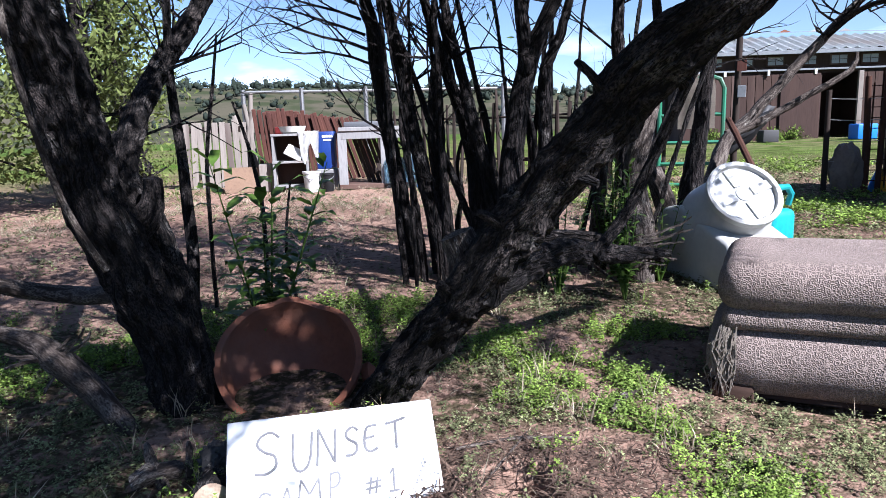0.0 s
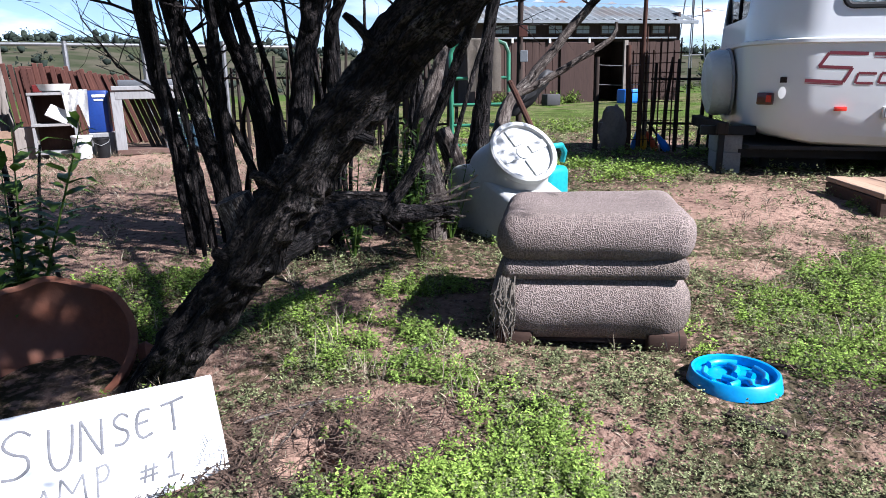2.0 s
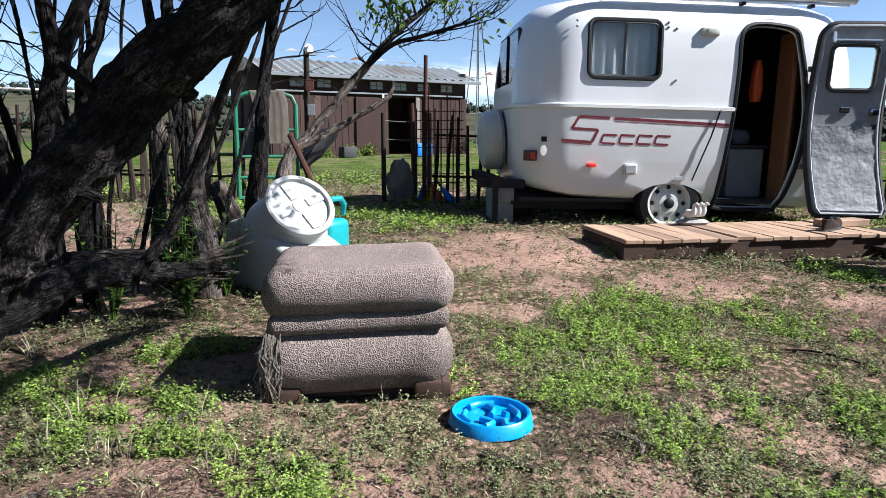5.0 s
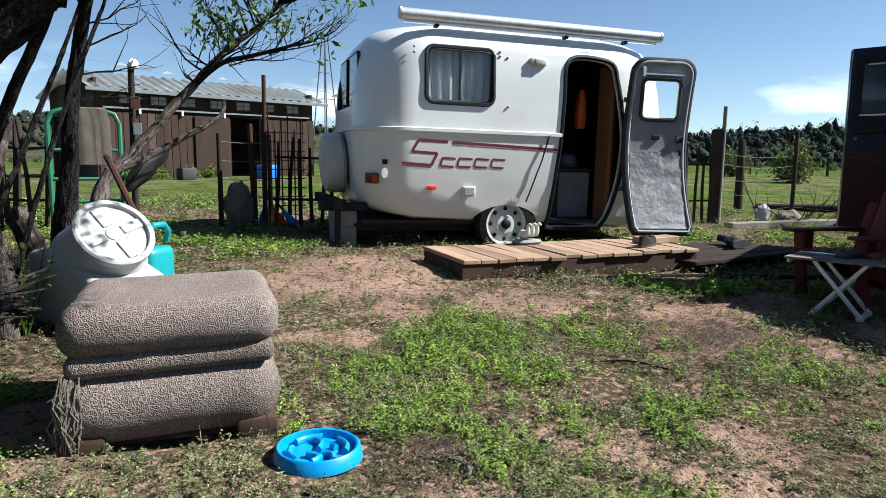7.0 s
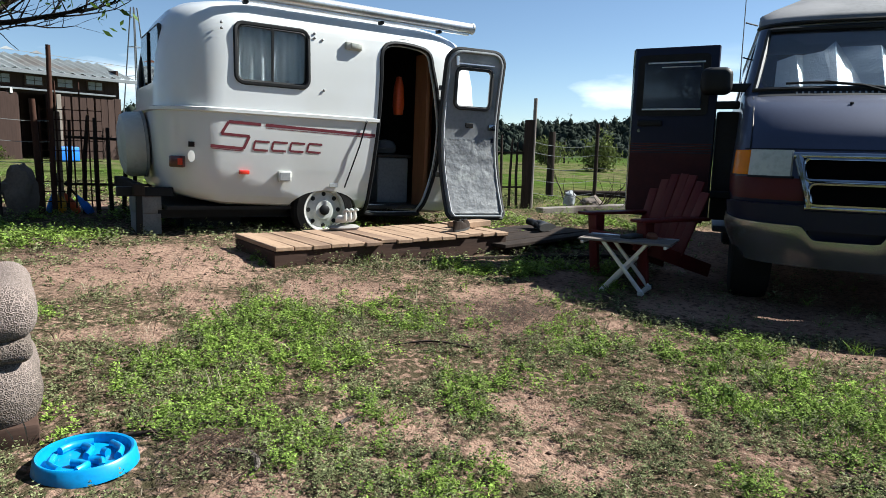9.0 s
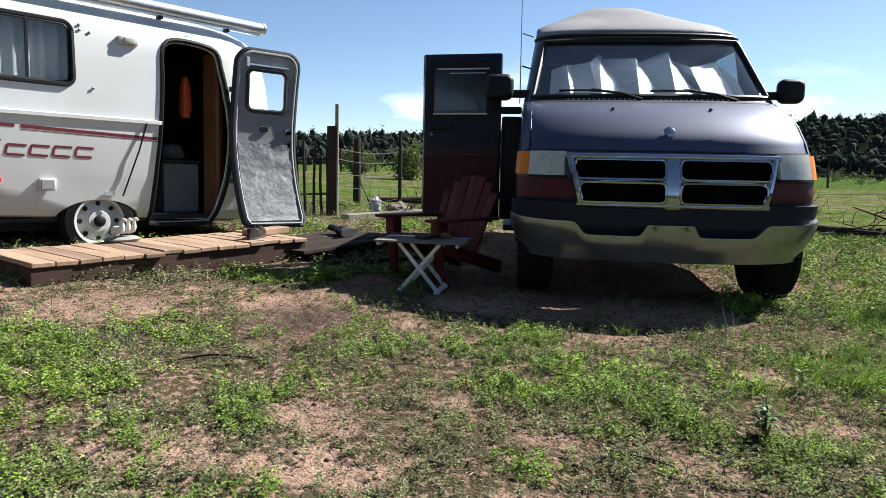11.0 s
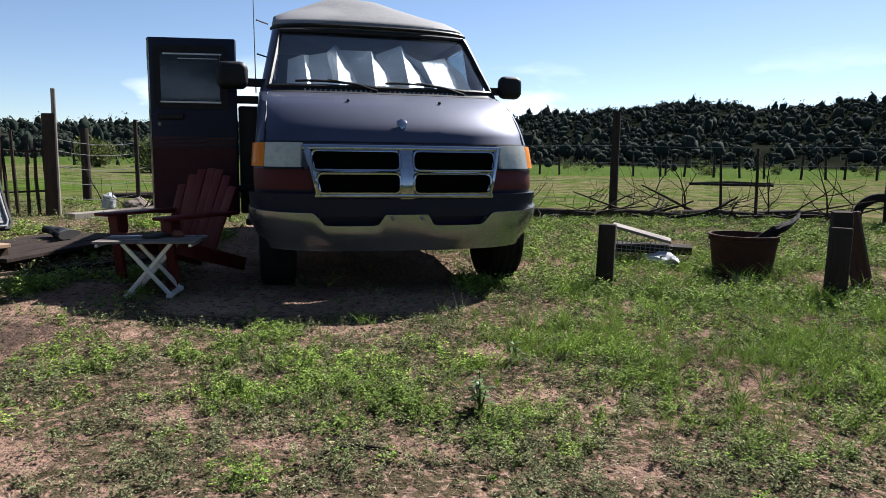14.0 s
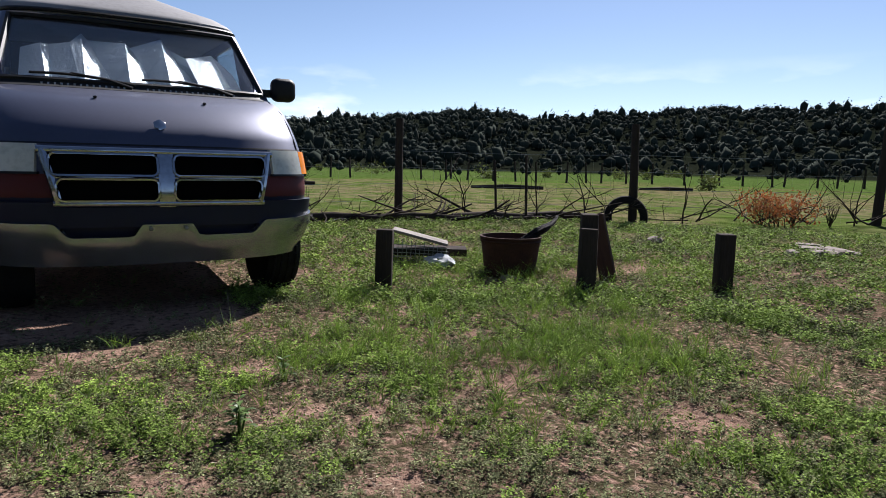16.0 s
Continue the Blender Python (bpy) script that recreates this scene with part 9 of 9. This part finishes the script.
for a, b in (((11.2, -1.5), (11.72, -6.2)), ((11.72, -6.2), (9.53, -9.86)), ((9.53, -9.86), (7.58, -13.92)), ((9.74, 2.37), (10.95, 1.64)), ((10.95, 1.64), (11.2, -1.5))):
    ln = math.hypot(b[0] - a[0], b[1] - a[1])
    for k in range(int(ln / 0.32)):
        t = k * 0.32 / ln
        x, y = a[0] + (b[0] - a[0]) * t, a[1] + (b[1] - a[1]) * t
        z = land(x, y)
        tube([(x, y, z), (x, y, z + 1.1)], 0.0012, 3, net)
me = mesh_of(net, "fence_netting", M_WIRE, 0)
tagged(new("fence_netting", me), "thin wire netting on the field fence", "netting", "", "stuff")

# stone and plastic clubs by the panel
solo("standing_stone", lump(2, (0.15, 0.11, 0.27), M_STONE), M_STONE, pose(4.25, 5.62, land(4.25, 5.6) + 0.22, 0, 0, -20), "brown upright stone by the fence", "stone", smooth=30)
for x, y, tilt, girth, mat_, lab in ((4.50, 5.60, -15, 0.7, M_SKYBLUE, "slender light blue"), (4.60, 5.53, 3, 1.0, M_YELLOW, "yellow"), (4.75, 5.49, 30, 1.0, M_ORANGE, "orange-red"), (4.82, 5.38, 36, 1.0, M_SKYBLUE, "blue")):
    club = thing("plastic_club", pose(x, y, land(x, y), 0, -tilt, -28), f"{lab} plastic toy club leaning by the fence", "toy", "toy clubs")
    part("blade", lathe([(0, 0.0), (0.03 * girth, 0.008), (0.044 * girth, 0.05), (0.042 * girth, 0.11), (0.026 * girth, 0.19), (0.013, 0.245), (0, 0.25)], 16), mat_, club, smooth=60)
    part("handle", lathe([(0.011, 0.235), (0.012, 0.30), (0.012, 0.37), (0.018, 0.385), (0.016, 0.40), (0, 0.402)], 10), M_BLACK, club, "black grip", smooth=60)

# ---------------------------------------------------------------- barn
BARN = pose(8.21, 18.12, 0.33, 0, 0, -6.1)   # x: along its front, y: away from the yard
barn = thing("barn", BARN, "dark brown board barn with a tin roof", "barn")
BL, BD, BH = 6.75, 4.2, 2.5
for s, (y) in ((0, 0.0), (1, BD)):
    if s:
        part("wall", box((BL, 0.08, BH), (BL / 2, y, BH / 2)), M_BARNWOOD, barn)
part("wall", box((0.08, BD, BH + 0.3), (0, BD / 2, BH / 2 + 0.15)), M_BARNWOOD, barn)
part("wall", box((0.08, BD, BH + 0.3), (BL, BD / 2, BH / 2 + 0.15)), M_BARNWOOD, barn)
D_L, D_R = 3.83, 4.83
bw = 0.22
board_me = mesh_of(box((bw - 0.012, 0.03, 1.95), (0, 0, 0.975), 0.004), "board", M_BARNWOOD, 35)
strip_me = mesh_of(box((0.05, 0.02, 1.95), (0, 0, 0.975), 0.004), "batten", M_BARNWOOD, 35)
up_me = mesh_of(box((bw - 0.012, 0.03, 0.62), (0, 0, 0.31), 0.004), "board", M_BARNWOOD, 35)
k = 0
x = bw / 2
rnd = random.Random(2)
front_wall = part("front_wall", box((D_L, 0.03, 1.95), (D_L / 2, 0.02, 0.975)), M_BARNWOOD, barn, "front wall of vertical boards")
part("front_wall", box((BL - D_R, 0.03, 1.95), ((BL + D_R) / 2, 0.02, 0.975)), M_BARNWOOD, barn)
part("header", box((BL, 0.03, BH - 1.92), (BL / 2, 0.02, (BH + 1.92) / 2)), M_BARNWOOD, barn)
while x < BL:
    if not D_L - 0.1 < x < D_R + 0.1:
        piece("board", board_me, barn, Matrix.Translation((x, -0.015 + rnd.uniform(-0.006, 0.004), rnd.uniform(-0.04, 0.0))))
    x += bw
part("track", box((BL * 0.96, 0.06, 0.05), (BL * 0.5, -0.07, 2.02), 0.006), M_DRAPE, barn, "pale sliding-door track")
for x in (1.1, 2.3, 3.6):
    part("hanger", box((0.07, 0.05, 0.14), (x, -0.09, 1.95), 0.006), M_CREAM, barn)
part("door_post", box((0.14, 0.08, 1.95), (D_R + 0.05, -0.03, 0.975), 0.01), M_GREYWOOD, barn)
part("sliding_door", box((1.1, 0.05, 1.9), (D_L - 0.62, -0.065, 0.95), 0.01), M_BARNWOOD, barn)
part("dark_floor", box((BL - 0.2, BD - 0.2, 0.04), (BL / 2, BD / 2, 0.0)), M_DARKBROWN, barn)
for x in (0.8, 1.65, 2.5, 3.4, 4.25, 5.1, 6.0):
    w = part("window", box((0.50, 0.05, 0.30), (x, -0.02, 2.27), 0.008), M_BROWNWOOD, barn, "small clerestory window")
    for sx in (-0.5, 0.5):
        part("pane", box((0.20, 0.012, 0.22), (x + 0.22 * sx, -0.047, 2.27), 0.002), M_CURTAIN, w)
    part("glazing_bar", box((0.46, 0.014, 0.012), (x, -0.056, 2.27)), M_BROWNWOOD, w)
roof_b = part("roof", bmesh.new(), M_TIN, barn, "corrugated pale tin roof")
bm = bmesh.new()
x0, x1 = -0.35, BL + 0.45
prof = []
n = 74
for i in range(n + 1):
    x = x0 + (x1 - x0) * i / n
    prof.append((x, 0.05 if i % 3 == 0 else 0.0))
rows = [[(x, -0.35, 2.52 + r) for x, r in prof], [(x, 1.45, 3.08 + r) for x, r in prof], [(x, BD + 0.4, 2.45 + r) for x, r in prof]]
loft(rows, False, bm, False)
bmesh.ops.solidify(bm, geom=bm.faces, thickness=0.012)
old = roof_b.data
roof_b.data = mesh_of(bm, "roof", M_TIN, 20)
bpy.data.meshes.remove(old)
part("fascia", box((x1 - x0, 0.05, 0.10), ((x0 + x1) / 2, -0.34, 2.47), 0.006), M_DRAPE, barn, "pale grey fascia board")
for s in (0, BL):
    part("gable", prism([(0.0, 2.4), (1.45, 3.03), (BD, 2.4)], -0.04, 0.04), M_BARNWOOD, barn, m=Matrix.Translation((s, 0, 0)) @ pose(0, 0, 0, 0, 0, 90))
flags = thing("bunting", pose(8.21, 18.12, 0.33, 0, 0, -6.1), "string of faded pennants over the barn roof", "bunting")
part("cord", tube([(-0.2, 0.6, 3.35), (2, 0.6, 3.12), (4.5, 0.6, 3.1), (7.6, 0.4, 3.0), (9.3, 0.0, 2.75)], 0.008, 4), M_WIRE, flags)
for k, (x, z) in enumerate(((0.9, 3.28), (1.6, 3.22), (2.2, 3.16), (3.0, 3.14), (3.9, 3.14), (4.7, 3.12), (6.9, 3.02), (8.2, 2.92))):
    part("pennant", prism([(x - 0.22, z - 0.05), (x, z + 0.05), (x + 0.2, z - 0.03)], 0.595, 0.605), (M_CURTAIN, M_VANROOF, M_CURTAIN, M_CLAY)[k % 4], flags)
trough = solo("black_tub", box((0.45, 0.35, 0.33), (0, 0, 0.165), 0.03, 2), M_RUBBER, pose(10.1, 17.0, land(10.1, 17.0)), "black plastic tub before the barn", "tub")
solo("water_trough", box((0.55, 0.4, 0.4), (0, 0, 0.2), 0.03, 2), M_SKYBLUE, pose(12.3, 16.3, land(12.3, 16.3)), "blue plastic trough before the barn", "trough")
for k, (x, y, r) in enumerate(((8.7, 17.6, 0.3), (9.6, 17.7, 0.3), (10.6, 17.6, 0.25), (11.2, 17.7, 0.22), (15.8, 16.4, 0.9))):
    cs = [(x + rnd.gauss(0, r * 0.5), y + rnd.gauss(0, 0.15), land(x, y) + abs(rnd.gauss(0.1, r * (0.4 if k < 4 else 0.9)))) for _ in range(60 if k < 4 else 160)]
    v, f = leaf_cloud(cs, 10, 0.09, 0.06, -0.5)
    b = new("barn_weeds", strip_mesh("barn_weeds", v.tolist(), f.tolist(), M_WEED if k < 4 else M_JUNIPER))
    tagged(b, "green weeds along the foot of the barn" if k < 4 else "dark bush at the corner of the barn", "weeds" if k < 4 else "bush")
mill = thing("windmill_tower", pose(25.9, 29.5, 0.4), "thin steel windmill tower far beyond the barn", "tower")
for k in range(4):
    a = radians(45 + 90 * k)
    part("leg", tube([(0.9 * math.cos(a), 0.9 * math.sin(a), 0), (0.15 * math.cos(a), 0.15 * math.sin(a), 7.5)], 0.035, 5), M_STEEL, mill)
for z in (2.0, 4.0, 5.5, 7.0):
    r = 0.9 - 0.1 * z
    for k in range(4):
        a, b = radians(45 + 90 * k), radians(135 + 90 * k)
        part("brace", tube([(r * math.cos(a), r * math.sin(a), z), (r * math.cos(b), r * math.sin(b), z)], 0.02, 4), M_STEEL, mill)

# ---------------------------------------------------------------- the field side: stumps, tub, tyre, brush
for x, y, h, lean, lab in ((5.07, -3.17, 0.46, 1, "short cut wooden post in the grass"), (4.39, -4.57, 0.50, 1.5, "short cut wooden post in the grass"), (4.02, -5.65, 0.47, 0, "short cut wooden post in the grass"), (4.55, -4.72, 0.60, -1, "pale cut wooden post behind another")):
    bm = box((0.125, 0.125, h + 0.1), (0, 0, h / 2 - 0.05), 0.012, 2)
    solo("stub_post", bm, M_POST, pose(x, y, land(x, y), lean, lean * 2, -28), lab, "post", "cut posts in the grass")
solo("leaning_plank", box((0.14, 0.05, 0.62), (0, 0, 0.31), 0.006), M_BROWNWOOD, pose(4.78, -5.16, land(4.78, -5.16) - 0.03, 4, -13, -152), "reddish plank leaning on a cut post", "plank")
tub = thing("rusty_tub", pose(5.35, -4.50, land(5.35, -4.5), 0, 0, 0), "rusty iron wash tub with a broken log in it", "tub")
part("pan", lathe([(0.215, 0.0), (0.222, 0.004), (0.265, 0.33), (0.275, 0.335), (0.275, 0.35), (0.258, 0.35), (0.208, 0.02), (0, 0.015)], 40, cap=False), M_RUST, tub, smooth=40)
part("hoop", lathe([(0.268, 0.30), (0.274, 0.31), (0.270, 0.32)], 40, cap=False), M_RUST, tub)
solo("broken_log", tube(*spline([(5.33, -4.40, 0.16), (5.30, -4.62, 0.30), (5.27, -4.76, 0.39), (5.36, -4.95, 0.44), (5.5, -5.12, 0.50)], [0.03, 0.04, 0.042, 0.024, 0.008], 0.04), 10, None, 0.25, 4), M_BARK_DARK, Matrix(), "broken dark log resting in the tub", "log", smooth=60)
solo("stone_chip", lump(6, (0.10, 0.07, 0.03), M_STONE), M_STONE, pose(5.12, -4.35, land(5.12, -4.35) + 0.015), "flat pale stone beside the tub", "stone", smooth=30)
tyre = solo("worn_tyre", lathe([(0.30, -0.09), (0.40, -0.105), (0.455, -0.08), (0.47, 0.0), (0.455, 0.08), (0.40, 0.105), (0.30, 0.09), (0.32, 0.0), (0.30, -0.09)], 44, cap=False), M_TYRE, pose(9.60, -9.76, land(9.6, -9.8) + 0.09, 0, 0, 0) @ pose(0, 0, 0, 90, 0, 45) @ Matrix.Scale(0.83, 4), "old tyre half buried by the fence post", "tyre", smooth=40)
cage = thing("wire_crate", pose(6.25, -4.02, land(6.2, -4.0), 0, 0, -117), "collapsed wire crate under a board", "crate")
part("lid_board", box((0.55, 0.30, 0.025), (0.02, 0, 0.26), 0.004, 1, rot(0, 14, 0)), M_GREYWOOD, cage)
part("base_board", box((0.75, 0.30, 0.07), (0.1, 0.1, 0.11), 0.004), M_POST, cage)
for k in range(14):
    part("wire", tube([(-0.28 + 0.042 * k, -0.14, 0.02), (-0.27 + 0.042 * k, -0.13, 0.27 - 0.008 * k)], 0.004, 4), M_WIRE, cage)
for k in range(5):
    part("wire", tube([(-0.28, -0.142, 0.04 + 0.04 * k), (0.30, -0.142, 0.04 + 0.03 * k)], 0.004, 4), M_WIRE, cage)
solo("plastic_sack", lump(4, (0.20, 0.13, 0.06), M_CLOTH), M_CURTAIN, pose(5.98, -4.12, land(6.0, -4.1) + 0.04), "grey-white plastic sack in the grass", "sack", smooth=25)

brush_twigs = bmesh.new()
brush = thing("brush_pile", Matrix(), "pile of dead branches along the field fence", "brush")
rnd = random.Random(21)
for k in range(46):
    t = k / 46
    x, y = 11.0 - 0.9 * t + rnd.gauss(0, 0.25), -2.9 - 6.6 * t + rnd.gauss(0, 0.3)
    bm, ends = bmesh.new(), []
    up = rnd.uniform(0.05, 0.45) if k < 9 or rnd.random() < 0.1 else rnd.uniform(-0.05, 0.10)
    twigs(bm, (x, y, land(x, y) + 0.06), (rnd.gauss(0, 0.6), rnd.gauss(-0.5, 0.9), up), rnd.uniform(0.6, 1.25), rnd.uniform(0.014, 0.032), 0, ends, 900 + k)
    twigs(brush_twigs, ends[1], (rnd.gauss(0, 0.6), rnd.gauss(-0.5, 0.9), up + 0.2), rnd.uniform(0.4, 0.9), 0.011, 1, [], 930 + k)
    part("branch", bm, M_POST if k % 3 else M_BARK_DARK, brush, smooth=60)
for k in range(5):
    y = -3.2 - 1.4 * k
    p = [(10.9 - 0.12 * k, y + 0.7, land(10.9, y) + 0.06), (10.85 - 0.12 * k, y, land(10.9, y) + 0.08), (10.7 - 0.15 * k, y - 0.8, land(10.9, y) + 0.05)]
    part("log", tube(p, [0.06, 0.07, 0.045], 9, None, 0.15, k), M_POST, brush, smooth=60)
for k in range(4):
    x, y = 9.0 - 0.55 * k, -10.9 - 0.8 * k
    bm = bmesh.new()
    twigs(bm, (x, y, land(x, y) + 0.05), (rnd.gauss(0, 0.6), rnd.gauss(-0.4, 0.7), 0.25), 1.1, 0.022, 0, [], 980 + 5 * k)
    for j in range(3):
        twigs(brush_twigs, (x + 0.2 * j, y, land(x, y) + 0.05), (rnd.gauss(0, 0.6), rnd.gauss(-0.4, 0.7), rnd.uniform(0.1, 0.9)), 0.9, 0.015, 1, [], 980 + 5 * k + j)
    part("branch", bm, M_POST, brush, smooth=60)
tagged(part("twig_mass", brush_twigs, M_POST, brush, smooth=60), kind="stuff")
for k, (x, y) in enumerate(((8.3, -11.75), (7.95, -12.1), (7.6, -12.6))):
    bush = thing("dry_bush", pose(x, y, land(x, y)), "small bush with rust-red dry leaves", "bush", "dry bushes by the fence")
    bm, ends = bmesh.new(), []
    for j in range(6):
        twigs(bm, (0, 0, 0.0), (rnd.gauss(0, 0.5), rnd.gauss(0, 0.5), 1), 0.38, 0.010, 1, ends, 1100 + 10 * k + j)
    part("stems", bm, M_POST, bush, smooth=60)
    if k < 2:
        leaf_part(ends, 9, 0.07, 0.07, M_REDLEAF, bush, "rust-red dry leaves")
for k, (x, y) in enumerate(((9.75, -8.95), (10.3, -8.3), (9.05, -10.6), (7.6, -13.3), (11.0, -7.2))):
    bm = bmesh.new()
    twigs(bm, (0, 0, -0.03), (rnd.gauss(0, 0.1), rnd.gauss(0, 0.1), 1), 0.95, 0.016, 1, [], 1200 + k)
    solo("bare_sapling", bm, M_POST, pose(x, y, land(x, y)), "bare dark sapling by the field fence", "sapling", "saplings by the fence", smooth=60)
# junk beyond the planks
solo("timber_baulk", box((1.9, 0.16, 0.10), (0, 0, 0.05), 0.01), M_GREYWOOD, pose(10.1, 1.55, land(10.1, 1.5), 0, 0, -30), "pale timber baulk lying by the fence", "timber")
solo("plastic_can", lump(7, (0.10, 0.09, 0.15), M_ALU), M_CURTAIN, pose(10.5, 1.92, land(10.5, 1.9) + 0.12), "grey-white plastic can by the fence", "can", smooth=30)
solo("fence_rock", lump(10, (0.22, 0.16, 0.12), M_STONE), M_STONE, pose(10.85, 1.65, land(10.85, 1.65) + 0.07), "brown rock at the foot of the fence", "rock", smooth=30)
bm = bmesh.new()
for k in range(10):
    twigs(bm, (rnd.gauss(0, 0.25), rnd.gauss(0, 0.2), 0.02), (rnd.gauss(0, 0.7), rnd.gauss(0, 0.7), rnd.uniform(0.2, 0.9)), 0.6, 0.012, 1, [], 1300 + k)
solo("brush_heap", bm, M_POST, pose(10.75, 1.35, land(10.7, 1.3)), "small heap of dead brush by the fence", "brush", smooth=60)
solo("fallen_log", tube([(-1.2, 0, 0.06), (0, 0.05, 0.07), (1.2, 0, 0.06)], 0.065, 10, None, 0.12, 2), M_POST, pose(13.6, 1.6, land(13.6, 1.6), 0, 0, -70), "dark log lying beyond the fence", "log", smooth=60)

for k, (x, y, w) in enumerate(((5.39, -9.14, 0.34), (5.75, -9.3, 0.22), (5.2, -8.75, 0.2), (5.37, -8.41, 0.12), (6.94, -7.84, 0.15))):
    solo("flat_stone", lump(20 + k, (w, w * 0.6, 0.05), M_STONE), M_STONE, pose(x, y, land(x, y) + 0.02, 0, 0, 40 * k), "flat brown stone bedded in the grass", "stone", "flat stones in the grass", smooth=30)
for k, (x, y, turn, half) in enumerate(((24.0, -16.5, 60, 1.5), (22.5, -24.0, 75, 1.3), (27.0, -8.0, 95, 1.2))):
    solo("field_log", tube([(-half, 0, 0.06), (0, 0.1, 0.08), (half, 0, 0.05)], [0.08, 0.10, 0.06], 9, None, 0.2, k), M_POST, pose(x, y, land(x, y), 0, 0, turn), "dark log lying in the pasture", "log", "logs in the pasture", smooth=60)

# far field: fence posts, bushes, shed
far_post = solo("field_post", tube([(0, 0, -0.1), (0, 0, 1.25)], [0.07, 0.06], 7), M_POST, pose(39.5, -22.1, land(39.5, -22.1)), "dark post of the far field fence", "post", "far field posts")
for k in range(34):
    t = k / 33
    x, y = 46 - 22 * t + rnd.gauss(0, 0.3), -4 - 42 * t
    if abs(x - 39.5) > 0.5:
        copy_thing(far_post, pose(x, y, land(x, y), rnd.uniform(-4, 4), rnd.uniform(-4, 4), 0))
for k in range(14):
    x, y = 46 - 14 * (k / 13) + rnd.gauss(0, 0.5), -2 + 22 * (k / 13)
    copy_thing(far_post, pose(x, y, land(x, y), rnd.uniform(-4, 4), rnd.uniform(-4, 4), 0))
for k in range(40):
    r, a = rnd.uniform(35, 95), radians(rnd.uniform(-62, 75))
    x, y = r * math.cos(a), r * math.sin(a)
    s = rnd.uniform(0.25, 0.8)
    cs = [(rnd.gauss(0, s * 0.5), rnd.gauss(0, s * 0.5), abs(rnd.gauss(0.2, s * 0.45))) for _ in range(40)]
    v, f = leaf_cloud(cs, 7, 0.22, 0.1, -0.3)
    b = new("field_bush", strip_mesh("field_bush", v.tolist(), f.tolist(), M_JUNIPER))
    b.matrix_basis = Matrix.Translation((x, y, land(x, y)))
    tagged(b, "low dark green bush in the pasture", "bush", "bushes in the pasture")
for k, (x, y, s) in enumerate(((27, 5.2, 0.62), (33, 9, 0.6))):
    juniper(x, y, 1.9 * s, 1.25 * s, 40 + k, "rounded green juniper in the pasture", 3200, 0.16)

# a rusty-leaved shrub by the field fence
shrub = thing("rusty_shrub", pose(8.05, -11.7, land(8.05, -11.7)), "low shrub with rusty red dead leaves", "shrub")
ends = []
for k in range(9):
    bm = bmesh.new()
    twigs(bm, (rnd.gauss(0, 0.1), rnd.gauss(0, 0.1), -0.02), (rnd.gauss(0, 0.6), rnd.gauss(0, 0.6), 1.0), 0.36, 0.008, 1, ends, 1500 + k)
    part("stem", bm, M_POST, shrub, smooth=60)
leaf_part(ends, 9, 0.05, 0.05, M_REDLEAF, shrub, "rusty red leaves")
